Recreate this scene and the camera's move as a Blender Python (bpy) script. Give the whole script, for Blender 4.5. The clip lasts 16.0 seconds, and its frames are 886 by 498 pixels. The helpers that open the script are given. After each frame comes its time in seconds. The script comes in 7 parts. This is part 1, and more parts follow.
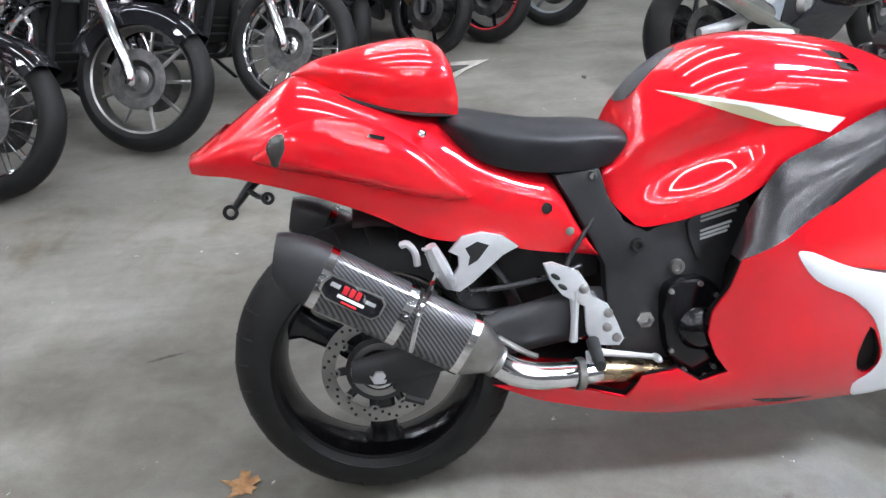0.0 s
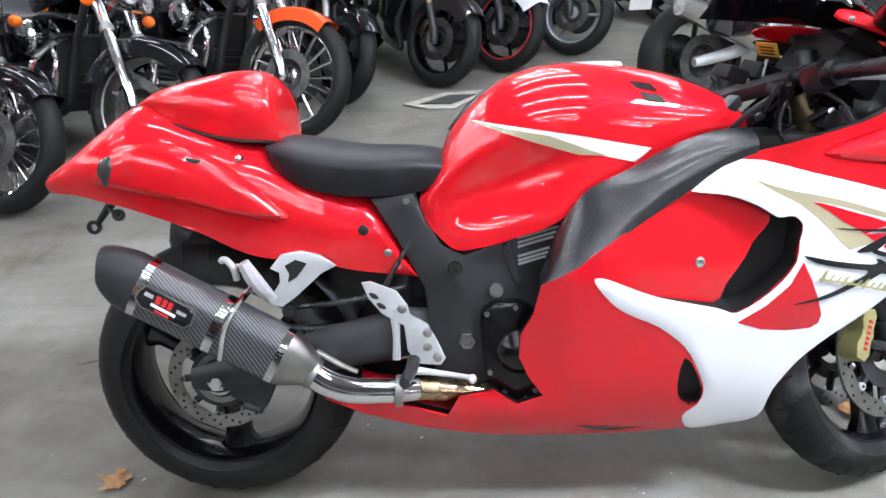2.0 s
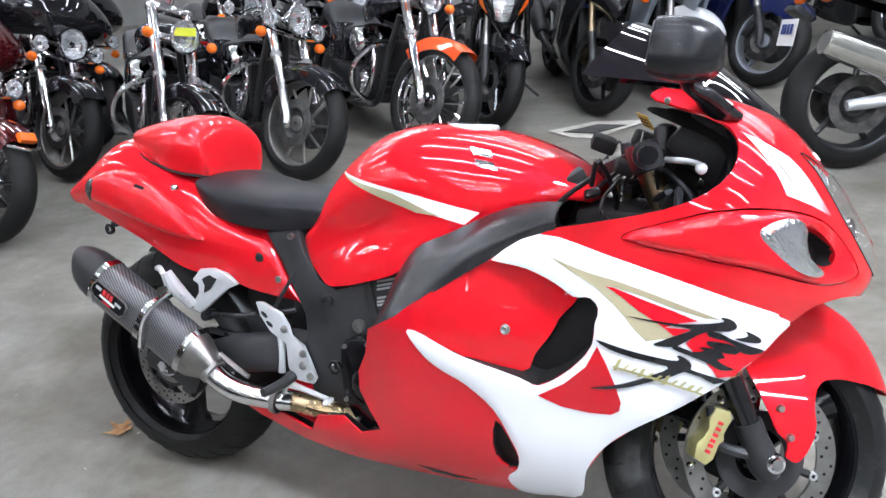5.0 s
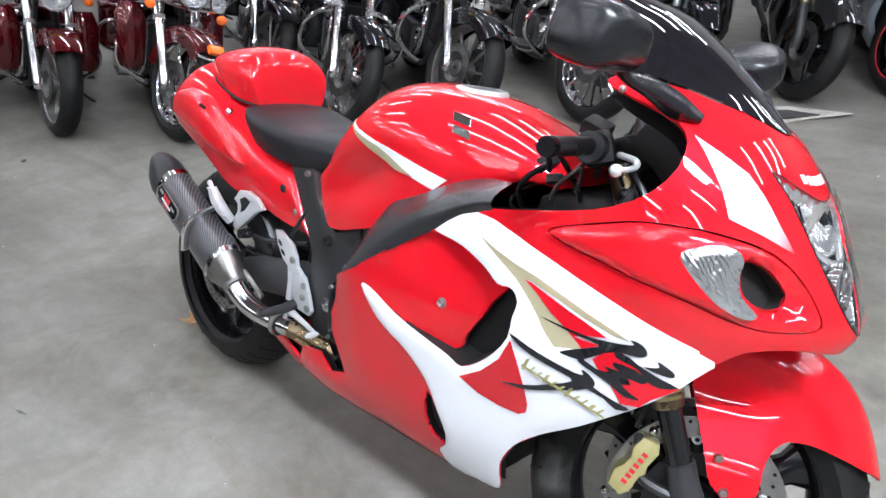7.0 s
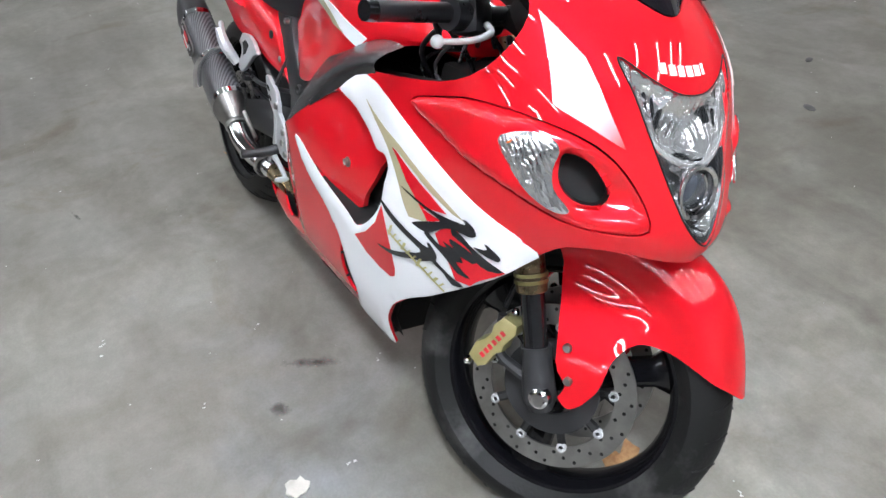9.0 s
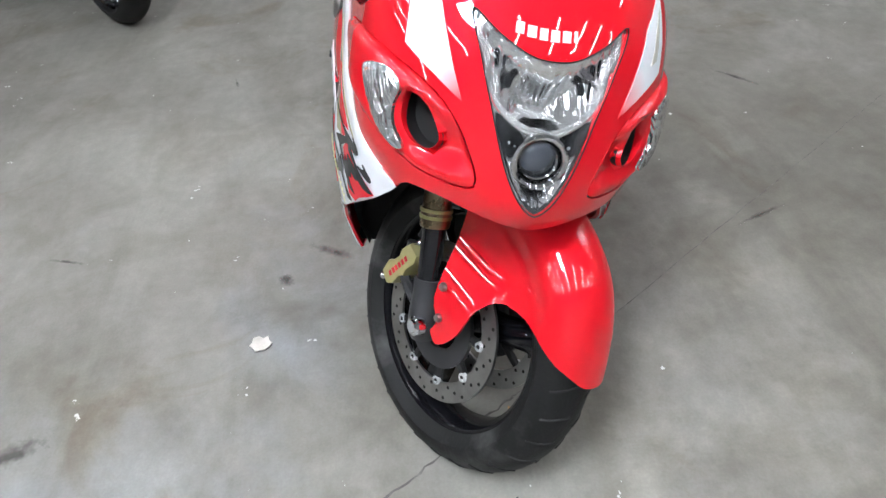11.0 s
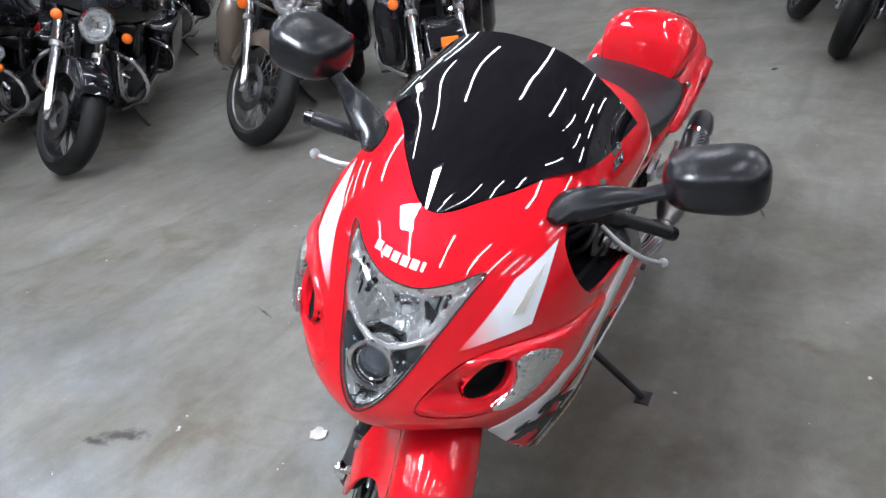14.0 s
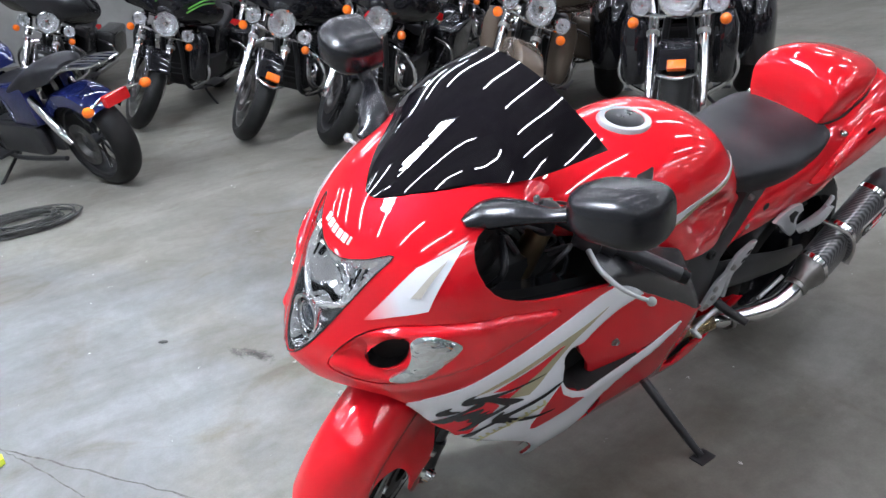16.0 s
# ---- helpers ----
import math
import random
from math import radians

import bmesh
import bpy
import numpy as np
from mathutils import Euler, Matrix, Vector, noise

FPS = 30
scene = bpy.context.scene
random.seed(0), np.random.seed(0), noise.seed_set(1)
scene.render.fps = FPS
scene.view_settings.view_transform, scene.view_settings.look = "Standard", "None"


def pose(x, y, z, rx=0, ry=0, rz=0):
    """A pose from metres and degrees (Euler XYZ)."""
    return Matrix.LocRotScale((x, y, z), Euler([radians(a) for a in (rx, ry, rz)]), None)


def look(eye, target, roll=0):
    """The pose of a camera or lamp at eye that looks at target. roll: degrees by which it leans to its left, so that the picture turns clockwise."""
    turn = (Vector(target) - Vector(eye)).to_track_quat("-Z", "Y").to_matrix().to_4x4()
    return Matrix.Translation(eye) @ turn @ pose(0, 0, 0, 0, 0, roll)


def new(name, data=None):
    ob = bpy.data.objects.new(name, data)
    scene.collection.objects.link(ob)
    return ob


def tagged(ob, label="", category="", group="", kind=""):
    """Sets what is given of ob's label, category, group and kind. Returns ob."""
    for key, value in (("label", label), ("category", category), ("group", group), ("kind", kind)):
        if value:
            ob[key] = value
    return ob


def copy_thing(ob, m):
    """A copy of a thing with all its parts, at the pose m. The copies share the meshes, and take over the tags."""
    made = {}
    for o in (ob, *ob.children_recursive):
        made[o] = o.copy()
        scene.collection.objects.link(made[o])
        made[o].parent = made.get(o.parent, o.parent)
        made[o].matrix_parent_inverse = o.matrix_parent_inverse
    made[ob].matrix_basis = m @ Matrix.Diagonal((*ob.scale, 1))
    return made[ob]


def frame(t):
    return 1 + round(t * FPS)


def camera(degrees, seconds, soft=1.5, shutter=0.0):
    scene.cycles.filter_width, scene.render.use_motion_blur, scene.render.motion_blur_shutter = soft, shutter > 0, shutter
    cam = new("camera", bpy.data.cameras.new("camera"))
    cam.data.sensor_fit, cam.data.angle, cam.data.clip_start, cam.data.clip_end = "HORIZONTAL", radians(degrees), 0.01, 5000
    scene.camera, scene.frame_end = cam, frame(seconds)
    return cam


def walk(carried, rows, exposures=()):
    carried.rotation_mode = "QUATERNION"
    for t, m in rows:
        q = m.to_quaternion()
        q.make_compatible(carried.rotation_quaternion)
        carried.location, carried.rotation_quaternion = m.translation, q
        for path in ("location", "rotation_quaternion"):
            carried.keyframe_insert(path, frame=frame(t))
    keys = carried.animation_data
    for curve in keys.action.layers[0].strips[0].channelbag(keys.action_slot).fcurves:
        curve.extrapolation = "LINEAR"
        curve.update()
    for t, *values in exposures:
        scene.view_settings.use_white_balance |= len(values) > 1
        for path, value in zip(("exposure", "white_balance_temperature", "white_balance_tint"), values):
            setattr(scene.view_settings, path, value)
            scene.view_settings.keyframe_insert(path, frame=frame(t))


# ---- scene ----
cam = camera(63.1, 16.0)

PATH = [
    (0, (0.022, -1.204, 1.266), (0.194, 0.523, 0.271), -1.6),
    (0.5, (0.127, -1.249, 1.263), (0.255, 0.506, 0.314), -1.9),
    (1, (0.25, -1.255, 1.261), (0.343, 0.508, 0.323), -1.7),
    (1.5, (0.381, -1.26, 1.259), (0.415, 0.511, 0.33), -2.4),
    (2, (0.552, -1.304, 1.269), (0.487, 0.471, 0.349), -3.6),
    (2.5, (0.69, -1.35, 1.28), (0.555, 0.438, 0.396), -3.5),
    (3, (0.854, -1.331, 1.284), (0.697, 0.456, 0.401), -3.9),
    (3.5, (1.012, -1.308, 1.311), (0.771, 0.471, 0.429), -4.2),
    (4, (1.168, -1.325, 1.344), (0.753, 0.447, 0.514), -4.8),
    (4.5, (1.288, -1.322, 1.347), (0.674, 0.401, 0.538), -6.0),
    (4.7, (1.334, -1.291, 1.331), (0.655, 0.404, 0.514), -6.4),
    (6.8, (1.782, -0.929, 1.317), (0.56, 0.356, 0.392), -5.3),
    (7, (1.808, -0.923, 1.297), (0.556, 0.345, 0.389), -4.5),
    (7.5, (1.811, -0.799, 1.294), (0.536, 0.362, 0.28), -4.2),
    (8, (1.895, -0.721, 1.281), (0.568, 0.306, 0.193), -5.7),
    (8.5, (2.054, -0.648, 1.295), (0.664, 0.215, 0.145), -6.7),
    (9, (2.127, -0.558, 1.281), (0.736, 0.221, 0.074), -6.3),
    (9.5, (2.18, -0.42, 1.263), (0.762, 0.221, 0.007), -4.6),
    (10, (2.304, -0.267, 1.263), (0.816, 0.183, 0.005), -5.3),
    (10.2, (2.369, -0.221, 1.264), (0.86, 0.154, 0.005), -5.9),
    (12.3, (2.424, 0.299, 1.246), (0.9, -0.029, -0.007), -5.6),
    (12.5, (2.44, 0.352, 1.262), (0.909, -0.045, 0.038), -5.8),
    (13, (2.392, 0.477, 1.288), (0.842, -0.081, 0.154), -6.7),
    (13.5, (2.309, 0.596, 1.315), (0.75, -0.13, 0.294), -6.4),
    (14, (2.27, 0.724, 1.342), (0.752, -0.193, 0.418), -6.4),
    (14.5, (2.251, 0.895, 1.356), (0.838, -0.246, 0.519), -6.3),
    (15, (2.185, 1.003, 1.336), (0.877, -0.281, 0.535), -6.7),
    (15.5, (2.072, 1.11, 1.323), (0.924, -0.321, 0.527), -5.4),
    (16, (1.982, 1.234, 1.305), (0.986, -0.296, 0.488), -5.6),
]
walk(cam, [(t, look(eye, target, roll)) for t, eye, target, roll in PATH],
     [(0, 0.3, 5950, 11.0), (4.5, 0.24, 5900, 11.0), (7, 0.14, 5950, 11.0), (7.5, 0.01, 6050, 11.0), (9, -0.19, 6100, 10.5), (12.5, -0.17, 6050, 10.5), (13.5, -0.2, 6000, 10.5), (14.5, -0.26, 5850, 11.5), (16, -0.05, 5850, 11.5)])


# ---- world, light, exposure ----
world = bpy.data.worlds.new("hall_air")
world.use_nodes = True
scene.world = world
bg = world.node_tree.nodes["Background"]
bg.inputs["Color"].default_value = (0.75, 0.85, 1.0, 1)
bg.inputs["Strength"].default_value = 0.3

# ---- materials ----
def principled(name, colour, rough=0.5, metal=0.0, coat=0.0, transmission=0.0, ior=1.45, spec=0.5):
    m = bpy.data.materials.new(name)
    m.use_nodes = True
    b = m.node_tree.nodes["Principled BSDF"]
    b.inputs["Base Color"].default_value = (*colour, 1)
    b.inputs["Roughness"].default_value = rough
    b.inputs["Metallic"].default_value = metal
    b.inputs["Coat Weight"].default_value = coat
    b.inputs["Coat Roughness"].default_value = 0.008
    b.inputs["Transmission Weight"].default_value = transmission
    b.inputs["IOR"].default_value = ior
    b.inputs["Specular IOR Level"].default_value = spec
    return m


def link(m, a, ai, b, bi):
    m.node_tree.links.new(a.outputs[ai], b.inputs[bi])


def node(m, kind, **values):
    n = m.node_tree.nodes.new(kind)
    for key, value in values.items():
        n.inputs[key].default_value = value
    return n


def worn(m, dark, light, scale=8.0, bump=0.15, grain=90.0, rough=(0.4, 0.6)):
    """Two scales of variation in colour, gloss and relief."""
    b = m.node_tree.nodes["Principled BSDF"]
    co = node(m, "ShaderNodeTexCoord")
    big = node(m, "ShaderNodeTexNoise", Scale=scale, Detail=6.0, Roughness=0.6)
    fine = node(m, "ShaderNodeTexNoise", Scale=grain, Detail=4.0)
    link(m, co, "Object", big, "Vector")
    link(m, co, "Object", fine, "Vector")
    ramp = node(m, "ShaderNodeValToRGB")
    ramp.color_ramp.elements[0].position, ramp.color_ramp.elements[1].position = 0.35, 0.7
    ramp.color_ramp.elements[0].color, ramp.color_ramp.elements[1].color = (*dark, 1), (*light, 1)
    link(m, big, "Fac", ramp, "Fac")
    link(m, ramp, "Color", b, "Base Color")
    span = node(m, "ShaderNodeMapRange", **{"To Min": rough[0], "To Max": rough[1]})
    link(m, big, "Fac", span, "Value")
    link(m, span, "Result", b, "Roughness")
    relief = node(m, "ShaderNodeBump", Strength=bump, Distance=0.002)
    link(m, fine, "Fac", relief, "Height")
    link(m, relief, "Normal", b, "Normal")
    return m


def concrete():
    """Old trowelled slab: soft warm clouds, cool rooflight tint and rear wheel shade painted in, brown stains, worn
    pale pits and specks.
    """
    m = principled("concrete", (0.3, 0.29, 0.26), 0.55, spec=0.35)
    b = m.node_tree.nodes["Principled BSDF"]
    co = node(m, "ShaderNodeTexCoord")

    def clouds(scale, detail, rough, distort=0.0, shift=(0, 0, 0), stretch=(1, 1, 1), turn=0.0):
        n = node(m, "ShaderNodeTexNoise", Scale=scale, Detail=detail, Roughness=rough, Distortion=distort)
        move = node(m, "ShaderNodeMapping", Location=shift, Scale=stretch, Rotation=(0, 0, radians(turn)))
        link(m, co, "Object", move, "Vector")
        link(m, move, "Vector", n, "Vector")
        return n

    def ramp(source, *stops):
        r = node(m, "ShaderNodeValToRGB")
        e = r.color_ramp.elements
        for i, (at, c) in enumerate(stops):
            el = e[i] if i < 2 else e.new(at)
            el.position, el.color = at, (*c, 1)
        link(m, source[0], source[1], r, "Fac")
        return r

    def times(under, socket, over, factor=None):
        mix = node(m, "ShaderNodeMix")
        mix.data_type, mix.blend_type = "RGBA", "MULTIPLY"
        mix.inputs["Factor"].default_value = 1.0
        link(m, under, socket, mix, 6)
        if factor is None:
            link(m, over, "Color", mix, 7)
        else:
            mix.inputs[7].default_value = (*over, 1)
            link(m, factor[0], factor[1], mix, "Factor")
        return mix

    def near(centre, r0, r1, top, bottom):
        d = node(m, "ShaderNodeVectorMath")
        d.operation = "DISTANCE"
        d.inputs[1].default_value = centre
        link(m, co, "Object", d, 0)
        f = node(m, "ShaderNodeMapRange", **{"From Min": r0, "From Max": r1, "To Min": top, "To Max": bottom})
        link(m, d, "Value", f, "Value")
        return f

    def add(p, ps, q, qs):
        n = node(m, "ShaderNodeMath")
        link(m, p, ps, n, 0)
        link(m, q, qs, n, 1)
        return n

    big = clouds(0.9, 7.0, 0.58, 0.3)
    mid = clouds(3.4, 9.0, 0.60, 0.7, (2.1, 0.4, 0))
    fine = clouds(24.0, 6.0, 0.62)
    grit = clouds(150.0, 3.0, 0.6)
    out = times(ramp((big, "Fac"), (0.32, (0.138, 0.133, 0.117)), (0.70, (0.232, 0.226, 0.203))), "Color", ramp((mid, "Fac"), (0.34, (0.80, 0.78, 0.74)), (0.56, (1.04, 1.04, 1.04))))
    out = times(out, 2, ramp((fine, "Fac"), (0.36, (0.93, 0.93, 0.92)), (0.66, (1.05, 1.05, 1.05))))
    out = times(out, 2, ramp((grit, "Fac"), (0.38, (0.95, 0.95, 0.95)), (0.64, (1.03, 1.03, 1.03))))
    # long soft drag marks
    drag = clouds(0.9, 6.0, 0.6, 0.8, (0.3, 0.8, 0), (1.0, 4.5, 1.0), 34)
    out = times(out, 2, ramp((drag, "Fac"), (0.36, (0.86, 0.85, 0.83)), (0.58, (1.04, 1.04, 1.04))))
    # cool light under the rooflight, painted in as a cloudy pale blue tint
    cool_light = add(clouds(1.5, 8.0, 0.62, 0.5, (3.7, 1.9, 0)), "Fac", near((1.95, -1.35, 0), 0.4, 2.3, 0.12, -0.24), "Result")
    out = times(out, 2, (1.03, 1.09, 1.22), (ramp((cool_light, 0), (0.46, (0, 0, 0)), (0.64, (1, 1, 1))), "Color"))
    # brown stains
    stain = clouds(1.9, 7.0, 0.62, 0.9, (7.3, 4.1, 0))
    out = times(out, 2, (0.78, 0.71, 0.62), (ramp((stain, "Fac"), (0.58, (0, 0, 0)), (0.70, (1, 1, 1))), "Color"))
    # cloudy darker stretch, strongest round (0.9, 1.2)
    oil = add(clouds(2.2, 8.0, 0.60, 0.6, (5.5, 2.3, 0)), "Fac", near((0.9, 1.2, 0), 0.5, 2.2, 0.16, -0.24), "Result")
    out = times(out, 2, (0.70, 0.685, 0.66), (ramp((oil, 0), (0.42, (0, 0, 0)), (0.66, (1, 1, 1))), "Color"))
    # shadow round the rear wheel and a darker floor tone, both in the colour
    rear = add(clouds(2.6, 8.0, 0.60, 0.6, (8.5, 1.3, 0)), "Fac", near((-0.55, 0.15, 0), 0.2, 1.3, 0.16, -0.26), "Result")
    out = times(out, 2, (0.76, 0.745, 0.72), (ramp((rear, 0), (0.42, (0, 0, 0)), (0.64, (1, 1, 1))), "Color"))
    # surface worn pale and pitted along the joint
    worn_pale = add(clouds(5.0, 9.0, 0.66, 0.4, (1.3, 6.2, 0)), "Fac", near((2.15, 0.95, 0), 0.4, 1.9, 0.12, -0.26), "Result")
    out = times(out, 2, (1.26, 1.26, 1.24), (ramp((worn_pale, 0), (0.42, (0, 0, 0)), (0.68, (1, 1, 1))), "Color"))
    # sparse flecks of white paint
    fleck = node(m, "ShaderNodeTexVoronoi", Scale=7.0)
    link(m, co, "Object", fleck, "Vector")
    size = add(fleck, "Distance", clouds(60.0, 3.0, 0.6), "Fac")
    dot = ramp((size, 0), (0.43, (0.75, 0.75, 0.75)), (0.46, (0, 0, 0)))
    spots = node(m, "ShaderNodeMix")
    spots.data_type = "RGBA"
    spots.inputs[7].default_value = (0.60, 0.595, 0.58, 1)
    link(m, dot, "Color", spots, "Factor")
    link(m, out, 2, spots, 6)
    link(m, spots, 2, b, "Base Color")
    gloss = node(m, "ShaderNodeMapRange", **{"To Min": 0.42, "To Max": 0.72})
    link(m, mid, "Fac", gloss, "Value")
    link(m, gloss, "Result", b, "Roughness")
    relief = node(m, "ShaderNodeBump", Strength=0.10, Distance=0.002)
    link(m, fine, "Fac", relief, "Height")
    link(m, relief, "Normal", b, "Normal")
    return m


def carbon():
    m = principled("carbon_fibre", (0.03, 0.03, 0.032), 0.3, coat=0.7)
    b = m.node_tree.nodes["Principled BSDF"]
    co = node(m, "ShaderNodeTexCoord")
    turn = node(m, "ShaderNodeMapping")
    turn.inputs["Rotation"].default_value = (0, radians(-14), 0)
    wave = node(m, "ShaderNodeTexWave", Scale=62.0, Distortion=0.0, Detail=0.0)
    wave.bands_direction = "DIAGONAL"
    link(m, co, "Object", turn, "Vector")
    link(m, turn, "Vector", wave, "Vector")
    ramp = node(m, "ShaderNodeValToRGB")
    e = ramp.color_ramp.elements
    e[0].position, e[0].color = 0.30, (0.014, 0.014, 0.016, 1)
    e[1].position, e[1].color = 0.70, (0.10, 0.10, 0.105, 1)
    link(m, wave, "Fac", ramp, "Fac")
    link(m, ramp, "Color", b, "Base Color")
    relief = node(m, "ShaderNodeBump", Strength=0.05, Distance=0.001)
    link(m, wave, "Fac", relief, "Height")
    link(m, relief, "Normal", b, "Normal")
    return m


def ridged(name, colour, scale=60.0, rough=0.08, metal=1.0, axis="Z", swirl=0.6):
    m = principled(name, colour, rough, metal)
    b = m.node_tree.nodes["Principled BSDF"]
    co = node(m, "ShaderNodeTexCoord")
    wave = node(m, "ShaderNodeTexWave", Scale=scale, Distortion=swirl, Detail=1.0)
    wave.bands_direction = axis
    link(m, co, "Object", wave, "Vector")
    relief = node(m, "ShaderNodeBump", Strength=0.35, Distance=0.004)
    link(m, wave, "Fac", relief, "Height")
    link(m, relief, "Normal", b, "Normal")
    return m


def glowing(name, colour, strength):
    m = principled(name, colour, 0.4)
    b = m.node_tree.nodes["Principled BSDF"]
    b.inputs["Emission Color"].default_value = (*colour, 1)
    b.inputs["Emission Strength"].default_value = strength
    return m


def paint(name, colour, rough=0.28, fleck=0.0, coat=1.0, metal=0.0):
    """Lacquered paint with a faint orange-peel skin and, if asked, metal flakes."""
    m = principled(name, colour, rough, metal, coat=coat, spec=0.0)
    b = m.node_tree.nodes["Principled BSDF"]
    co = node(m, "ShaderNodeTexCoord")
    if fleck:
        fine = node(m, "ShaderNodeTexNoise", Scale=900.0, Detail=2.0)
        link(m, co, "Object", fine, "Vector")
        ramp = node(m, "ShaderNodeValToRGB")
        ramp.color_ramp.elements[0].color = tuple(c * (1 - fleck) for c in colour) + (1,)
        ramp.color_ramp.elements[1].color = tuple(min(1, c * (1 + fleck)) for c in colour) + (1,)
        link(m, fine, "Fac", ramp, "Fac")
        link(m, ramp, "Color", b, "Base Color")
    skin = node(m, "ShaderNodeTexNoise", Scale=35.0, Detail=2.0)
    link(m, co, "Object", skin, "Vector")
    relief = node(m, "ShaderNodeBump", Strength=0.012, Distance=0.002)
    link(m, skin, "Fac", relief, "Height")
    link(m, relief, "Normal", b, "Coat Normal")
    b.inputs["Coat IOR"].default_value = 1.62
    return m


RED = paint("red_lacquer", (0.74, 0.009, 0.018), 0.46, 0.10, metal=0.36)
CANDY = paint("candy_red_lacquer", (0.70, 0.008, 0.020), 0.46, 0.12, metal=0.42)
WHITE = paint("pearl_white_lacquer", (0.74, 0.75, 0.78), 0.3, 0.05)
WHITE_FADE = paint("white_to_red_lacquer", (0.74, 0.75, 0.78), 0.3)


def fade_to(m, colour, x0, x1):
    """Sprayed fade along the length of the motorcycle, with a speckled edge."""
    b = m.node_tree.nodes["Principled BSDF"]
    co = node(m, "ShaderNodeTexCoord")
    axes = node(m, "ShaderNodeSeparateXYZ")
    link(m, co, "Object", axes, 0)
    span = node(m, "ShaderNodeMapRange", **{"From Min": x0, "From Max": x1})
    link(m, axes, "X", span, "Value")
    mix = node(m, "ShaderNodeMix")
    mix.data_type = "RGBA"
    mix.inputs[6].default_value = (0.74, 0.75, 0.78, 1)
    mix.inputs[7].default_value = (*colour, 1)
    link(m, span, "Result", mix, "Factor")
    link(m, mix, 2, b, "Base Color")


fade_to(WHITE_FADE, (0.70, 0.008, 0.016), 1.490, 1.535)
PALE_FILM = paint("pale_champagne_film", (0.50, 0.475, 0.41), 0.35, 0.1)
GOLD_FILM = paint("champagne_film", (0.37, 0.33, 0.21), 0.35, 0.1)
BLACK_FILM = paint("black_film", (0.012, 0.012, 0.014), 0.3, coat=0.8)
BLACK_PAINT = paint("black_lacquer", (0.010, 0.010, 0.012), 0.2)
SATIN_BLACK = worn(principled("satin_black_metal", (0.02, 0.02, 0.022)), (0.012, 0.012, 0.013), (0.028, 0.028, 0.03), 9, 0.1, 120, (0.34, 0.48))
PLASTIC = worn(principled("black_plastic", (0.03, 0.03, 0.033)), (0.010, 0.010, 0.011), (0.020, 0.020, 0.023), 12, 0.06, 420, (0.22, 0.36))
SHELL = worn(principled("gloss_plastic", (0.02, 0.02, 0.022)), (0.014, 0.014, 0.016), (0.024, 0.024, 0.027), 10, 0.03, 300, (0.20, 0.28))
SHELL.node_tree.nodes["Principled BSDF"].inputs["Specular IOR Level"].default_value = 0.9
VINYL = worn(principled("black_vinyl", (0.02, 0.02, 0.022)), (0.010, 0.010, 0.012), (0.020, 0.020, 0.023), 14, 0.12, 500, (0.38, 0.50))
RUBBER = worn(principled("tyre_rubber", (0.02, 0.02, 0.02)), (0.005, 0.005, 0.005), (0.013, 0.0128, 0.0125), 9, 0.3, 160, (0.45, 0.66))
RUBBER.node_tree.nodes["Principled BSDF"].inputs["Specular IOR Level"].default_value = 0.3
DUSTY_RUBBER = worn(principled("dusty_tyre_rubber", (0.02, 0.02, 0.02), spec=0.3), (0.006, 0.006, 0.006), (0.055, 0.055, 0.053), 7, 0.3, 160, (0.5, 0.75))
DUSTY_RUBBER.node_tree.nodes["Color Ramp"].color_ramp.elements[0].position = 0.52
GLOSS_BLACK = principled("gloss_black_rim", (0.004, 0.004, 0.005), 0.16)
DEEP = worn(principled("deep_black", (0.008, 0.008, 0.008)), (0.002, 0.002, 0.002), (0.007, 0.007, 0.007), 12, 0.2, 90, (0.5, 0.8))
CHROME = worn(principled("chrome", (0.8, 0.8, 0.82), 0.06, 1.0), (0.72, 0.72, 0.74), (0.86, 0.86, 0.87), 10, 0.02, 80, (0.04, 0.11))
STEEL = worn(principled("brushed_steel", (0.6, 0.58, 0.55), 0.28, 1.0), (0.25, 0.245, 0.235), (0.40, 0.39, 0.375), 16, 0.1, 220, (0.30, 0.46))
BRONZED = worn(principled("heat_bronzed_steel", (0.4, 0.3, 0.18), 0.25, 1.0), (0.28, 0.2, 0.11), (0.5, 0.4, 0.26), 20, 0.05, 160, (0.2, 0.35))
CAST = worn(principled("cast_silver", (0.66, 0.67, 0.68), 0.4, 0.35), (0.44, 0.45, 0.46), (0.56, 0.57, 0.58), 12, 0.12, 260, (0.28, 0.42))
GOLD = worn(principled("gold_anodised", (0.5, 0.36, 0.16), 0.3, 1.0), (0.24, 0.185, 0.11), (0.34, 0.27, 0.17), 14, 0.05, 160, (0.22, 0.36))
BRASS = worn(principled("brass_lacquer", (0.6, 0.52, 0.26), 0.35, 0.6), (0.40, 0.37, 0.15), (0.52, 0.48, 0.24), 16, 0.05, 200, (0.25, 0.42))
CARBON = carbon()
TRIM_SATIN = principled("moulded_satin_trim", (0.010, 0.010, 0.012), 0.26)
TRIM_GLOSS = principled("moulded_gloss_trim", (0.016, 0.016, 0.018), 0.26, spec=0.95)
VINYL.node_tree.nodes["Principled BSDF"].inputs["Specular IOR Level"].default_value = 0.3
SMOKE = principled("smoked_screen", (0.006, 0.005, 0.007), 0.012, coat=1.0, spec=0.6)
GLASS = principled("clear_lens", (1, 1, 1), 0.01, coat=1.0, transmission=1.0, ior=1.02)
REFLECTOR = principled("bright_reflector", (0.92, 0.93, 0.94), 0.12, 0.85)
